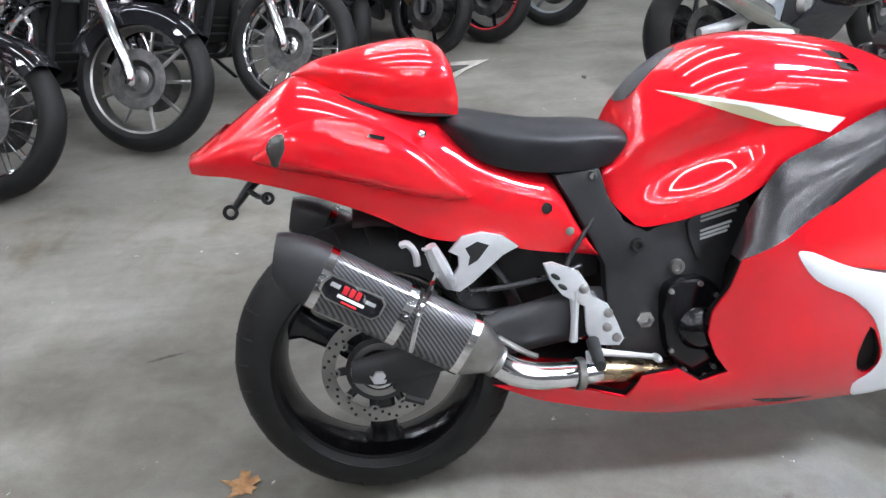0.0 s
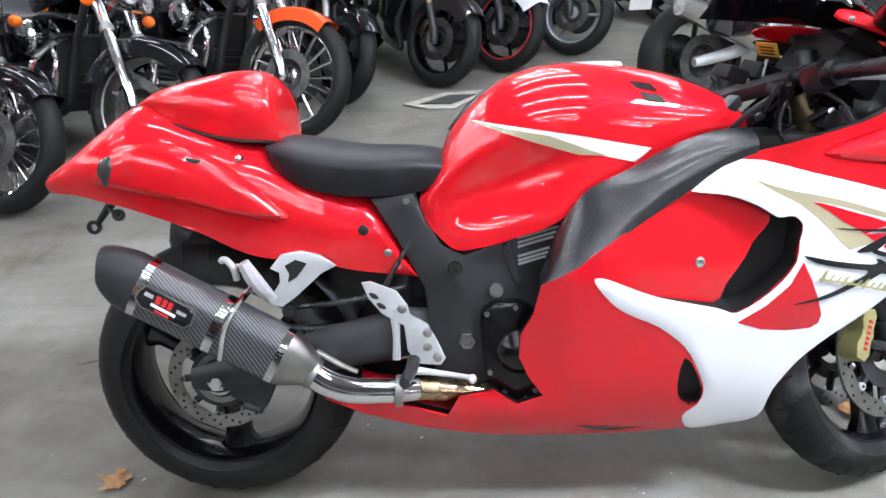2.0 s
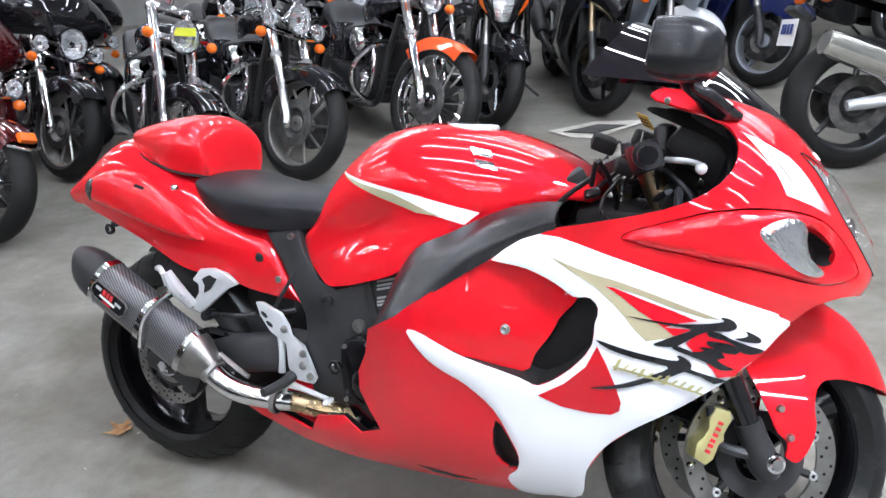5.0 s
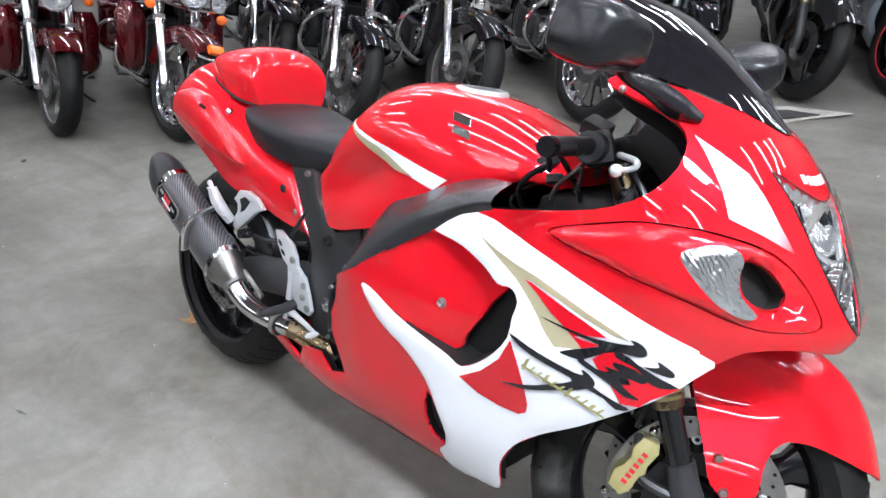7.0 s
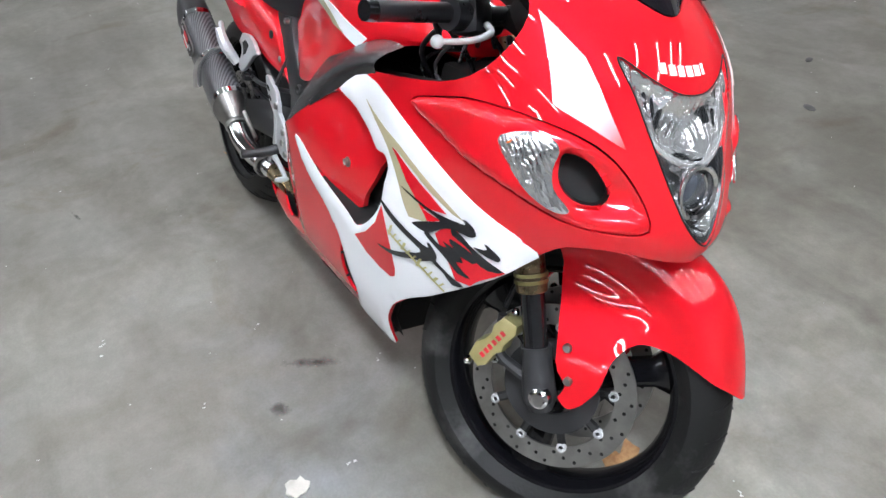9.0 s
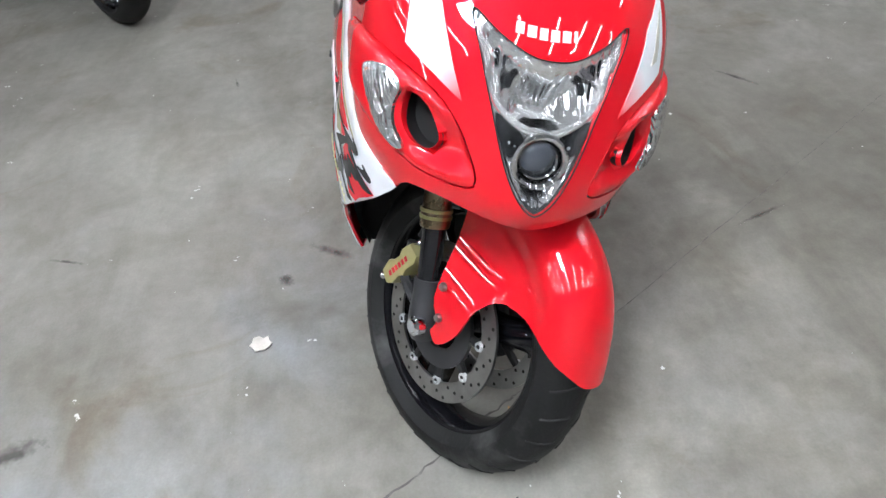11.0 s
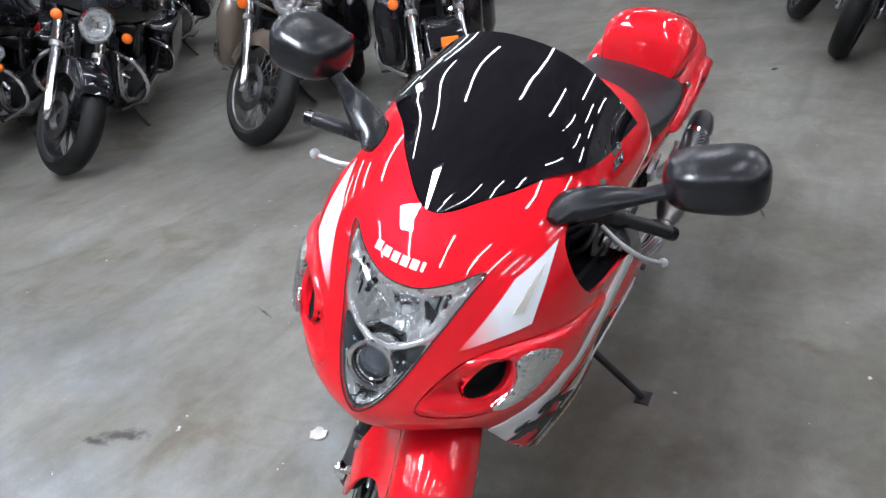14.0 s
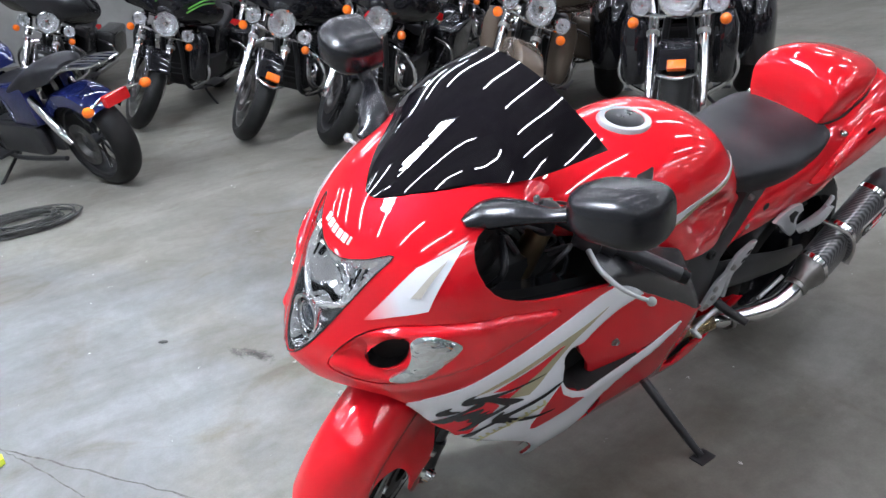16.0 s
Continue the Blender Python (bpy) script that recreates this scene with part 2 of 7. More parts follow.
HEAD_GREY = principled("silvered_housing", (0.86, 0.87, 0.88), 0.10, 0.94)
HEAD_DARK = principled("graphite_housing", (0.010, 0.011, 0.013), 0.16, 0.0)
LENS_RIB = ridged("ribbed_clear_lens", (0.66, 0.67, 0.68), 52.0, 0.12, 0.92, "DIAGONAL", 7.0)
MIRROR = principled("mirror_glass", (0.85, 0.87, 0.88), 0.02, 1.0)
AMBER = principled("amber_lens", (0.85, 0.16, 0.01), 0.15, coat=0.5)
RED_LENS = principled("red_lens", (0.5, 0.01, 0.012), 0.12, coat=0.6)
LABEL_WHITE = principled("white_print", (0.75, 0.75, 0.74), 0.5)
LABEL_GREY = principled("grey_print", (0.35, 0.35, 0.35), 0.5)
LABEL_RED = principled("red_print", (0.6, 0.02, 0.03), 0.4)
YELLOW = worn(principled("yellow_tag", (0.62, 0.36, 0.04)), (0.5, 0.27, 0.02), (0.68, 0.42, 0.07), 30, 0.1, 200, (0.45, 0.6))
LEAF = worn(principled("dry_leaf", (0.3, 0.15, 0.05)), (0.2, 0.09, 0.03), (0.42, 0.24, 0.1), 40, 0.5, 160, (0.6, 0.8))
PAPER = worn(principled("dirty_paper", (0.5, 0.47, 0.42)), (0.36, 0.34, 0.3), (0.58, 0.55, 0.5), 14, 0.3, 120, (0.6, 0.85))
MAT_BLACK = worn(principled("rubber_mat", (0.04, 0.04, 0.04)), (0.03, 0.03, 0.03), (0.07, 0.07, 0.065), 14, 0.4, 200, (0.6, 0.8))
CONCRETE = concrete()
BLOCK = worn(principled("painted_block_wall", (0.5, 0.5, 0.48)), (0.20, 0.20, 0.195), (0.29, 0.29, 0.28), 1.6, 0.3, 40, (0.6, 0.8))
CEILING = worn(principled("ceiling_panel", (0.4, 0.4, 0.39)), (0.20, 0.20, 0.20), (0.28, 0.28, 0.275), 1.2, 0.2, 30, (0.7, 0.9))
TUBE_LIGHT = glowing("lit_wrap_diffuser", (1.0, 0.985, 0.985), 60.0)
PANEL_LIGHT = glowing("lit_diffuser", (0.93, 0.97, 1.0), 175.0)
ENAMEL = principled("white_enamel", (0.75, 0.75, 0.73), 0.4)


# ---- building helpers ----
def spline(pts, per=6, closed=False):
    """A smooth line through the given points."""
    pts = [Vector(p) for p in pts]
    n = len(pts)
    out = []
    for i in range(n if closed else n - 1):
        if closed:
            p0, p1, p2, p3 = (pts[(i + k) % n] for k in (-1, 0, 1, 2))
        else:
            p0, p1, p2, p3 = (pts[min(max(i + k, 0), n - 1)] for k in (-1, 0, 1, 2))
        for k in range(per):
            t = k / per
            out.append(0.5 * (2 * p1 + (p2 - p0) * t + (2 * p0 - 5 * p1 + 4 * p2 - p3) * t * t + (3 * p1 - p0 - 3 * p2 + p3) * t ** 3))
    if not closed:
        out.append(pts[-1])
    return out


def curve(table, x):
    """Smooth look-up: rows of (x, value...) in rising x."""
    if x <= table[0][0]:
        return np.array(table[0][1:], float)
    if x >= table[-1][0]:
        return np.array(table[-1][1:], float)
    i = max(k for k in range(len(table) - 1) if table[k][0] <= x)
    a, b = table[i], table[i + 1]
    p, q = table[max(i - 1, 0)], table[min(i + 2, len(table) - 1)]
    h = b[0] - a[0]
    t = (x - a[0]) / h
    out = []
    for k in range(1, len(a)):
        ma = (b[k] - p[k]) / (b[0] - p[0]) * h
        mb = (q[k] - a[k]) / (q[0] - a[0]) * h
        out.append((2 * t ** 3 - 3 * t * t + 1) * a[k] + (t ** 3 - 2 * t * t + t) * ma + (3 * t * t - 2 * t ** 3) * b[k] + (t ** 3 - t * t) * mb)
    return np.array(out)


def grid(bm, rows, close_u=False, close_v=False, caps=False):
    """Joins rows of points into a skin."""
    vs = [[bm.verts.new(p) for p in row] for row in rows]
    nu, nv = len(vs), len(vs[0])
    for i in range(nu if close_u else nu - 1):
        for j in range(nv if close_v else nv - 1):
            quad = (vs[i][j], vs[(i + 1) % nu][j], vs[(i + 1) % nu][(j + 1) % nv], vs[i][(j + 1) % nv])
            if len(set(quad)) == 4:
                bm.faces.new(quad)
    if caps:
        bm.faces.new(vs[0][::-1])
        bm.faces.new(vs[-1])
    return bm


def tube(bm, pts, r, seg=10, per=5, caps=True, flat=1.0):
    """A round bar along a smooth line; r may be a list, one for each point."""
    rs = r if isinstance(r, (list, tuple)) else [r] * len(pts)
    path = spline([(*p, q) for p, q in zip(pts, rs)], per) if len(pts) > 2 else [Vector((*p, q)) for p, q in zip(pts, rs)]
    rows = []
    side = None
    for i, p in enumerate(path):
        d = (path[min(i + 1, len(path) - 1)].xyz - path[max(i - 1, 0)].xyz).normalized()
        if side is None:
            side = d.cross(Vector((0, 0, 1)) if abs(d.z) < 0.9 else Vector((1, 0, 0))).normalized()
        side = (side - d * side.dot(d)).normalized()
        up = side.cross(d)
        rows.append([p.xyz + (side * math.cos(a) + up * flat * math.sin(a)) * p[3] for a in (2 * math.pi * k / seg for k in range(seg))])
    return grid(bm, rows, close_v=True, caps=caps)


def lathe(bm, profile, m=Matrix(), seg=32, close=False):
    """Turns (radius, along) round the local y axis."""
    rows = [[m @ Vector((r * math.cos(a), s, r * math.sin(a))) for r, s in profile] for a in (2 * math.pi * k / seg for k in range(seg))]
    return grid(bm, rows, close_u=True, close_v=close)


def box(bm, size, m=Matrix(), bevel=0.0, seg=2):
    made = bmesh.ops.create_cube(bm, size=1.0, matrix=m @ Matrix.Diagonal((*size, 1)))
    if bevel:
        edges = {e for v in made["verts"] for e in v.link_edges}
        bmesh.ops.bevel(bm, geom=list(edges), offset=bevel, segments=seg, profile=0.6, affect="EDGES")
    return bm


def ball(bm, centre, radii, m=Matrix(), u=16, v=10):
    bmesh.ops.create_uvsphere(bm, u_segments=u, v_segments=v, radius=1.0, matrix=Matrix.Translation(centre) @ m @ Matrix.Diagonal((*radii, 1)))
    return bm


def plate(bm, outline, y0, y1, bevel=0.004, smooth=0, lean=None):
    """A flat plate: an outline of (x, z) with thickness from y0 to y1. lean(x, z) shifts it sideways."""
    pts = [(p.x, p.y) for p in spline([(*p, 0) for p in outline], smooth, True)] if smooth else outline
    shift = lean or (lambda x, z: 0.0)
    a = [bm.verts.new((x, y0 + shift(x, z), z)) for x, z in pts]
    b = [bm.verts.new((x, y1 + shift(x, z), z)) for x, z in pts]
    n = len(pts)
    faces = [bm.faces.new(a), bm.faces.new(b[::-1])]
    faces += [bm.faces.new((a[i], b[i], b[(i + 1) % n], a[(i + 1) % n])) for i in range(n)]
    bmesh.ops.recalc_face_normals(bm, faces=faces)
    if bevel:
        edges = [e for f in faces[:2] for e in f.edges]
        bmesh.ops.bevel(bm, geom=edges, offset=bevel, segments=2, profile=0.6, affect="EDGES", clamp_overlap=True)
    return bm


def inside(p, poly):
    x, y = p
    hit = False
    for i in range(len(poly)):
        (x0, y0), (x1, y1) = poly[i - 1], poly[i]
        if (y0 > y) != (y1 > y) and x < (x1 - x0) * (y - y0) / (y1 - y0) + x0:
            hit = not hit
    return hit


def edge_gap(p, poly):
    best = 9.0
    for i in range(len(poly)):
        ax, ay = poly[i - 1]
        bx, by = poly[i]
        dx, dy = bx - ax, by - ay
        t = max(0.0, min(1.0, ((p[0] - ax) * dx + (p[1] - ay) * dy) / (dx * dx + dy * dy + 1e-12)))
        best = min(best, math.hypot(p[0] - ax - t * dx, p[1] - ay - t * dy))
    return best


def skin(bm, outline, surface, holes=(), step=0.02, smooth=4, raised=0.0, rim=0.02, off=0.0, depth=0.006, hole_smooth=4):
    """A shell on a curved surface(a, b, off): an outline in (a, b) with holes, its middle raised by a rounded rim, and turned-in edges."""
    def line(pts, per):
        return [(p.x, p.y) for p in spline([(*p, 0) for p in pts], per, True)] if per else [tuple(p) for p in pts]
    outer = line(outline, smooth)
    inner = [line(h, hole_smooth) for h in holes]
    loops = [outer] + inner
    co, edges = [], []
    for loop in loops:
        first = len(co)
        dense = []
        for i in range(len(loop)):
            p, q = loop[i], loop[(i + 1) % len(loop)]
            n = max(1, int(math.hypot(q[0] - p[0], q[1] - p[1]) / step))
            dense += [(p[0] + (q[0] - p[0]) * k / n, p[1] + (q[1] - p[1]) * k / n) for k in range(n)]
        co += dense
        edges += [(first + i, first + (i + 1) % len(dense)) for i in range(len(dense))]
    border = len(co)
    a0, a1 = min(p[0] for p in outer), max(p[0] for p in outer)
    b0, b1 = min(p[1] for p in outer), max(p[1] for p in outer)
    for i in range(int((a1 - a0) / step) + 1):
        for j in range(int((b1 - b0) / step) + 1):
            p = (a0 + (i + 0.5 * (j % 2)) * step, b0 + j * step)
            if inside(p, outer) and not any(inside(p, h) for h in inner) and min(edge_gap(p, l) for l in loops) > step * 0.45:
                co.append(p)
    from mathutils.geometry import delaunay_2d_cdt
    vs, es, fs, _, _, _ = delaunay_2d_cdt([Vector(p) for p in co], edges, [], 0, 1e-6)
    made = []
    for v in vs:
        p = (v.x, v.y)
        lift = 0.0
        if raised:
            d = min(1.0, min(edge_gap(p, l) for l in loops) / rim)
            lift = raised * math.sqrt(max(0.0, 1 - (1 - d) ** 2))
        made.append(bm.verts.new(surface(p[0], p[1], off + lift)))
    count = {}
    for f in fs:
        c = (sum(vs[i].x for i in f) / 3, sum(vs[i].y for i in f) / 3)
        if inside(c, outer) and not any(inside(c, h) for h in inner):
            bm.faces.new([made[i] for i in f])
            for i in range(3):
                key = frozenset((f[i], f[(i + 1) % 3]))
                count[key] = count.get(key, 0) + 1
    if depth:
        low = {}
        for key, n in count.items():
            if n == 1:
                i, j = key
                for k in (i, j):
                    if k not in low:
                        low[k] = bm.verts.new(surface(vs[k].x, vs[k].y, off - depth))
                bm.faces.new((made[i], made[j], low[j], low[i]))
    bmesh.ops.recalc_face_normals(bm, faces=bm.faces[:])
    for v in [v for v in bm.verts if not v.link_faces]:
        bm.verts.remove(v)
    return bm


def finish(name, bm, material, sharp=38):
    """The mesh of a bmesh, smooth but for its sharp edges."""
    bmesh.ops.remove_doubles(bm, verts=bm.verts[:], dist=1e-5)
    limit = radians(sharp)
    for f in bm.faces:
        f.smooth = True
    for e in bm.edges:
        e.smooth = len(e.link_faces) == 2 and e.calc_face_angle(0) < limit
    me = bpy.data.meshes.new(name)
    bm.to_mesh(me)
    bm.free()
    me.materials.append(material)
    return me


def part(name, bm, material, parent, label="", sharp=38):
    ob = new(name, finish(name, bm, material, sharp))
    ob.parent = parent
    return tagged(ob, label)


def thing(name, m, label, category, group="", kind=""):
    ob = new(name)
    ob.empty_display_size = 0.2
    ob.matrix_basis = m
    return tagged(ob, label, category, group, kind)


def solid(name, bm, material, label, category, group="", kind="", m=None, sharp=38):
    ob = new(name, finish(name, bm, material, sharp))
    if m is not None:
        ob.matrix_basis = m
    return tagged(ob, label, category, group, kind)


def BM():
    return bmesh.new()


# ---- the hall ----
X0, X1, Y0, Y1, HIGH = -11.0, 7.5, -11.0, 10.0, 4.3
bm = BM()
box(bm, (X1 - X0, Y1 - Y0, 0.2), pose((X0 + X1) / 2, (Y0 + Y1) / 2, -0.1))
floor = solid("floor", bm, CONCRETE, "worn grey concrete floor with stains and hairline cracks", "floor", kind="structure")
bm = BM()
box(bm, (X1 - X0, Y1 - Y0, 0.2), pose((X0 + X1) / 2, (Y0 + Y1) / 2, HIGH + 0.1))
solid("ceiling", bm, CEILING, "grey hall ceiling", "ceiling", kind="structure")
for wname, size, at in (("wall_north", (X1 - X0, 0.2, HIGH), ((X0 + X1) / 2, Y1 + 0.1, HIGH / 2)), ("wall_south", (X1 - X0, 0.2, HIGH), ((X0 + X1) / 2, Y0 - 0.1, HIGH / 2)),
                        ("wall_east", (0.2, Y1 - Y0 + 0.4, HIGH), (X1 + 0.1, (Y0 + Y1) / 2, HIGH / 2)), ("wall_west", (0.2, Y1 - Y0 + 0.4, HIGH), (X0 - 0.1, (Y0 + Y1) / 2, HIGH / 2))):
    bm = BM()
    box(bm, size, pose(*at))
    solid(wname, bm, BLOCK, "plain grey painted block wall", "wall", kind="structure")


def ceiling_light(m):
    lamp = thing("ceiling_light", m, "white ceiling light with a lit wrap-around diffuser", "ceiling light", "hall lights")
    bm = BM()
    plate(bm, [(-0.075, 0), (0.075, 0), (0.068, -0.03), (-0.068, -0.03)], -1.22, 1.22, 0)
    part("housing", bm, ENAMEL, lamp)
    bm = BM()
    plate(bm, [(-0.032, -0.03), (0.032, -0.03), (0.030, -0.050), (0.014, -0.060), (-0.014, -0.060), (-0.030, -0.050)], -1.20, 1.20, 0)
    part("diffuser", bm, TUBE_LIGHT, lamp, "lit white diffuser")
    return lamp


first_light = ceiling_light(pose(-8.4, -8.2, HIGH - 0.02, 0, 0, 90))
for i in range(4):
    for j in range(10):
        if i or j:
            copy_thing(first_light, pose(-8.4 + 4.4 * i, -8.2 + 1.85 * j, HIGH - 0.02, 0, 0, 90))
# twin rooflight over the aisle
panel = thing("rooflight", pose(3.3, -1.0, HIGH - 0.02), "pair of bright square rooflight panes in a white frame", "rooflight")
bm = BM()
box(bm, (1.36, 0.72, 0.05), pose(0, 0, -0.025), 0.006)
part("housing", bm, ENAMEL, panel)
for x in (-0.33, 0.33):
    bm = BM()
    box(bm, (0.60, 0.60, 0.012), pose(x, 0, -0.058), 0.004)
    part("diffuser", bm, PANEL_LIGHT, panel, "lit white diffuser")


# ---- the red sport motorcycle ----
LEAN_DEG, STEER_DEG = 15.5, 28.0
bike = thing("sport_motorcycle", pose(0, -0.034, 0, -LEAN_DEG), "red and white sport motorcycle leaning on its side stand", "motorcycle")


# body forms: x, half width, top, widest height, lower edge
TANK = [(0.462, 0.112, 0.700, 0.680, 0.655), (0.480, 0.122, 0.715, 0.690, 0.625), (0.505, 0.128, 0.765, 0.700, 0.598), (0.530, 0.135, 0.820, 0.720, 0.578),
        (0.590, 0.150, 0.881, 0.755, 0.585), (0.650, 0.165, 0.918, 0.785, 0.603), (0.720, 0.176, 0.937, 0.800, 0.627), (0.800, 0.180, 0.939, 0.800, 0.680),
        (0.900, 0.172, 0.926, 0.795, 0.735), (0.980, 0.158, 0.906, 0.795, 0.770), (1.070, 0.130, 0.868, 0.800, 0.795), (1.120, 0.095, 0.826, 0.800, 0.790)]
SEAT = [(0.150, 0.085, 0.806, 0.800, 0.790), (0.165, 0.128, 0.817, 0.798, 0.775), (0.200, 0.150, 0.819, 0.785, 0.740), (0.260, 0.157, 0.808, 0.768, 0.712),
        (0.350, 0.152, 0.791, 0.752, 0.697), (0.450, 0.132, 0.785, 0.748, 0.697), (0.510, 0.112, 0.772, 0.742, 0.712), (0.552, 0.078, 0.742, 0.736, 0.725)]
HUMP = [(-0.122, 0.030, 0.906, 0.901, 0.895), (-0.085, 0.070, 0.925, 0.903, 0.882), (-0.040, 0.098, 0.938, 0.900, 0.862), (0.040, 0.122, 0.954, 0.890, 0.832),
        (0.110, 0.130, 0.960, 0.885, 0.817), (0.155, 0.127, 0.948, 0.880, 0.813), (0.178, 0.120, 0.915, 0.872, 0.810), (0.186, 0.110, 0.868, 0.845, 0.808)]
TAIL = [(-0.322, 0.076, 0.762, 0.748, 0.731), (-0.300, 0.096, 0.777, 0.752, 0.728), (-0.250, 0.115, 0.815, 0.762, 0.724), (-0.190, 0.136, 0.858, 0.772, 0.711),
        (-0.120, 0.150, 0.901, 0.778, 0.692), (-0.050, 0.156, 0.890, 0.772, 0.667), (0.020, 0.158, 0.862, 0.755, 0.637), (0.100, 0.155, 0.830, 0.725, 0.594),
        (0.160, 0.150, 0.812, 0.695, 0.577), (0.220, 0.146, 0.760, 0.675, 0.575), (0.300, 0.137, 0.722, 0.645, 0.548), (0.368, 0.128, 0.690, 0.620, 0.534),
        (0.413, 0.124, 0.602, 0.565, 0.528), (0.450, 0.121, 0.530, 0.525, 0.520)]


def half_section(w, top, mid, low, n=9, tuck=0.88):
    pts = [(w * math.sin(a) ** 0.85, mid + (top - mid) * math.cos(a) ** 0.9) for a in (math.pi / 2 * k / n for k in range(n))]
    pts.append((w, mid))
    pts += [(w * (1 - (1 - tuck) * (k / 8) ** 1.7), mid + (low - mid) * k / 8) for k in range(1, 9)]
    return pts


def body_form(bm, table, step=0.02, under=False, tuck=0.88, dent=None, n=9):
    x0, x1 = table[0][0], table[-1][0]
    count = int((x1 - x0) / step)
    dent = dent or (lambda x, z: 0.0)
    rows = []
    for i in range(count + 1):
        x = x0 + (x1 - x0) * i / count
        half = [(max(0.0, y - dent(x, z)), z) for y, z in half_section(*curve(table, x), n=n, tuck=tuck)]
        rows.append([(x, -y, z) for y, z in half[::-1]] + [(x, y, z) for y, z in half[1:]])
    grid(bm, rows, close_v=under)
    bm.faces.ensure_lookup_table()
    for row in (rows[0], rows[-1]):
        bm.faces.new([bm.verts.new(p) for p in row])
    bmesh.ops.remove_doubles(bm, verts=bm.verts[:], dist=1e-5)
    bmesh.ops.recalc_face_normals(bm, faces=bm.faces[:])
    return bm


def on_form(table, side, tuck=0.88, dent=None):
    """The outside of a body form at (x, z) on one side (1 or -1)."""
    def at(x, z, off):
        w, top, mid, low = curve(table, x)
        if z >= mid:
            c = max(0.0, min(1.0, (z - mid) / max(1e-4, top - mid))) ** (1 / 0.9)
            y = w * max(0.0, 1 - c * c) ** 0.425
        else:
            y = w * (1 - (1 - tuck) * min(1.5, (mid - z) / max(1e-4, mid - low)) ** 1.7)
        return Vector((x, side * (y - (dent(x, z) if dent else 0.0) + off), z))
    return at


def knee_dent(x, z):
    """The hollow for the rider's knee in the flank of the tank."""
    return 0.030 * math.exp(-((x - 0.645) / 0.12) ** 2 - ((z - 0.712 - 0.35 * (x - 0.645)) / 0.052) ** 2)


# fairing surface: nose line and half widths by height
NOSE = [(0.14, 1.560), (0.58, 1.560), (0.63, 1.606), (0.665, 1.621), (0.72, 1.603), (0.78, 1.570), (0.83, 1.542), (0.88, 1.512), (0.94, 1.456), (1.0, 1.362), (1.06, 1.250)]
WIDE = [(0.14, 0.100), (0.20, 0.158), (0.30, 0.205), (0.40, 0.226), (0.47, 0.240), (0.55, 0.250), (0.65, 0.247), (0.74, 0.243), (0.80, 0.240), (0.86, 0.231), (0.90, 0.222), (0.95, 0.209), (1.0, 0.200), (1.06, 0.192)]
ROUND = 0.2


def ease(t):
    t = max(0.0, min(1.0, t))
    return t * t * (3 - 2 * t)


def half_width(x, z):
    w = curve(WIDE, z)[0]
    w *= 1 - 0.15 * ease((x - 1.2) / 0.3) * ease((0.72 - z) / 0.12)
    w *= 1 - 0.38 * ease((0.62 - x) / 0.4)
    w -= 0.024 * ease((0.76 - x) / 0.11) * ease((z - 0.24) / 0.08) * ease((0.62 - z) / 0.12)
    return w


KEEL = [(0.14, 0.0), (0.58, 0.010), (0.65, 0.045), (0.70, 0.050), (0.77, 0.026), (0.86, 0.0), (1.0, 0.0)]


def fair_s(x, z):
    """How far round the fairing the place at (x, z) lies, from the nose line."""
    nose, keel = curve(NOSE, z)[0], curve(KEEL, z)[0]
    if nose - x >= ROUND + keel:
        return 0.3 + nose - x - ROUND - keel
    a, b = 0.0, math.pi / 2
    for _ in range(30):
        ph = (a + b) / 2
        if ROUND * (1 - math.cos(ph)) + keel * math.sin(ph) < nose - x:
            a = ph
        else:
            b = ph
    return a * 2 / math.pi * 0.3


def nose_s(y, z):
    return math.asin(max(-1.0, min(1.0, y / half_width(1.45, z)))) * 2 / math.pi * 0.3


def fair_raw(s, z):
    a = abs(s)
    nose, keel = curve(NOSE, z)[0], curve(KEEL, z)[0]
    if a < 0.3:
        ph = a / 0.3 * math.pi / 2
        x = nose - ROUND * (1 - math.cos(ph)) - keel * math.sin(ph)
        y = half_width(x, z) * math.sin(ph)
    else:
        x = nose - ROUND - keel - (a - 0.3)
        y = half_width(x, z)
    return Vector((x, math.copysign(y, s), z))


def fairing(s, z, off):
    p = fair_raw(s, z)
    if off:
        ds = fair_raw(s + 0.004, z) - fair_raw(s - 0.004, z)
        dz = fair_raw(s, z + 0.004) - fair_raw(s, z - 0.004)
        n = ds.cross(dz).normalized()
        ref = Vector((max(0.0, p.x - 1.38), p.y, 0))
        if n.dot(ref) < 0:
            n = -n
        p += n * off
    return p


def side_pts(pts, side):
    return [(side * fair_s(x, z), z) for x, z in pts]


HEADLIGHT = [(0.111, 0.893), (0.097, 0.848), (0.076, 0.790), (0.054, 0.732), (0.028, 0.686), (0.0, 0.666)]
HEAD_TOP = [(0.0, 0.853), (0.034, 0.857), (0.073, 0.873)]
head_outline = [(nose_s(-y, z), z) for y, z in HEADLIGHT] + [(nose_s(y, z), z) for y, z in HEADLIGHT[-2::-1]] + [(nose_s(y, z), z) for y, z in HEAD_TOP[::-1]] + [(nose_s(-y, z), z) for y, z in HEAD_TOP[1:]]
INTAKE = [(1.490, 0.770), (1.512, 0.766), (1.530, 0.748), (1.542, 0.727), (1.538, 0.711), (1.520, 0.709), (1.500, 0.725), (1.491, 0.748)]
LAMP_EDGE = [(1.417, 0.766), (1.428, 0.781), (1.455, 0.790), (1.475, 0.785), (1.485, 0.771), (1.486, 0.750), (1.494, 0.724), (1.516, 0.700), (1.503, 0.694), (1.472, 0.709), (1.440, 0.738)]
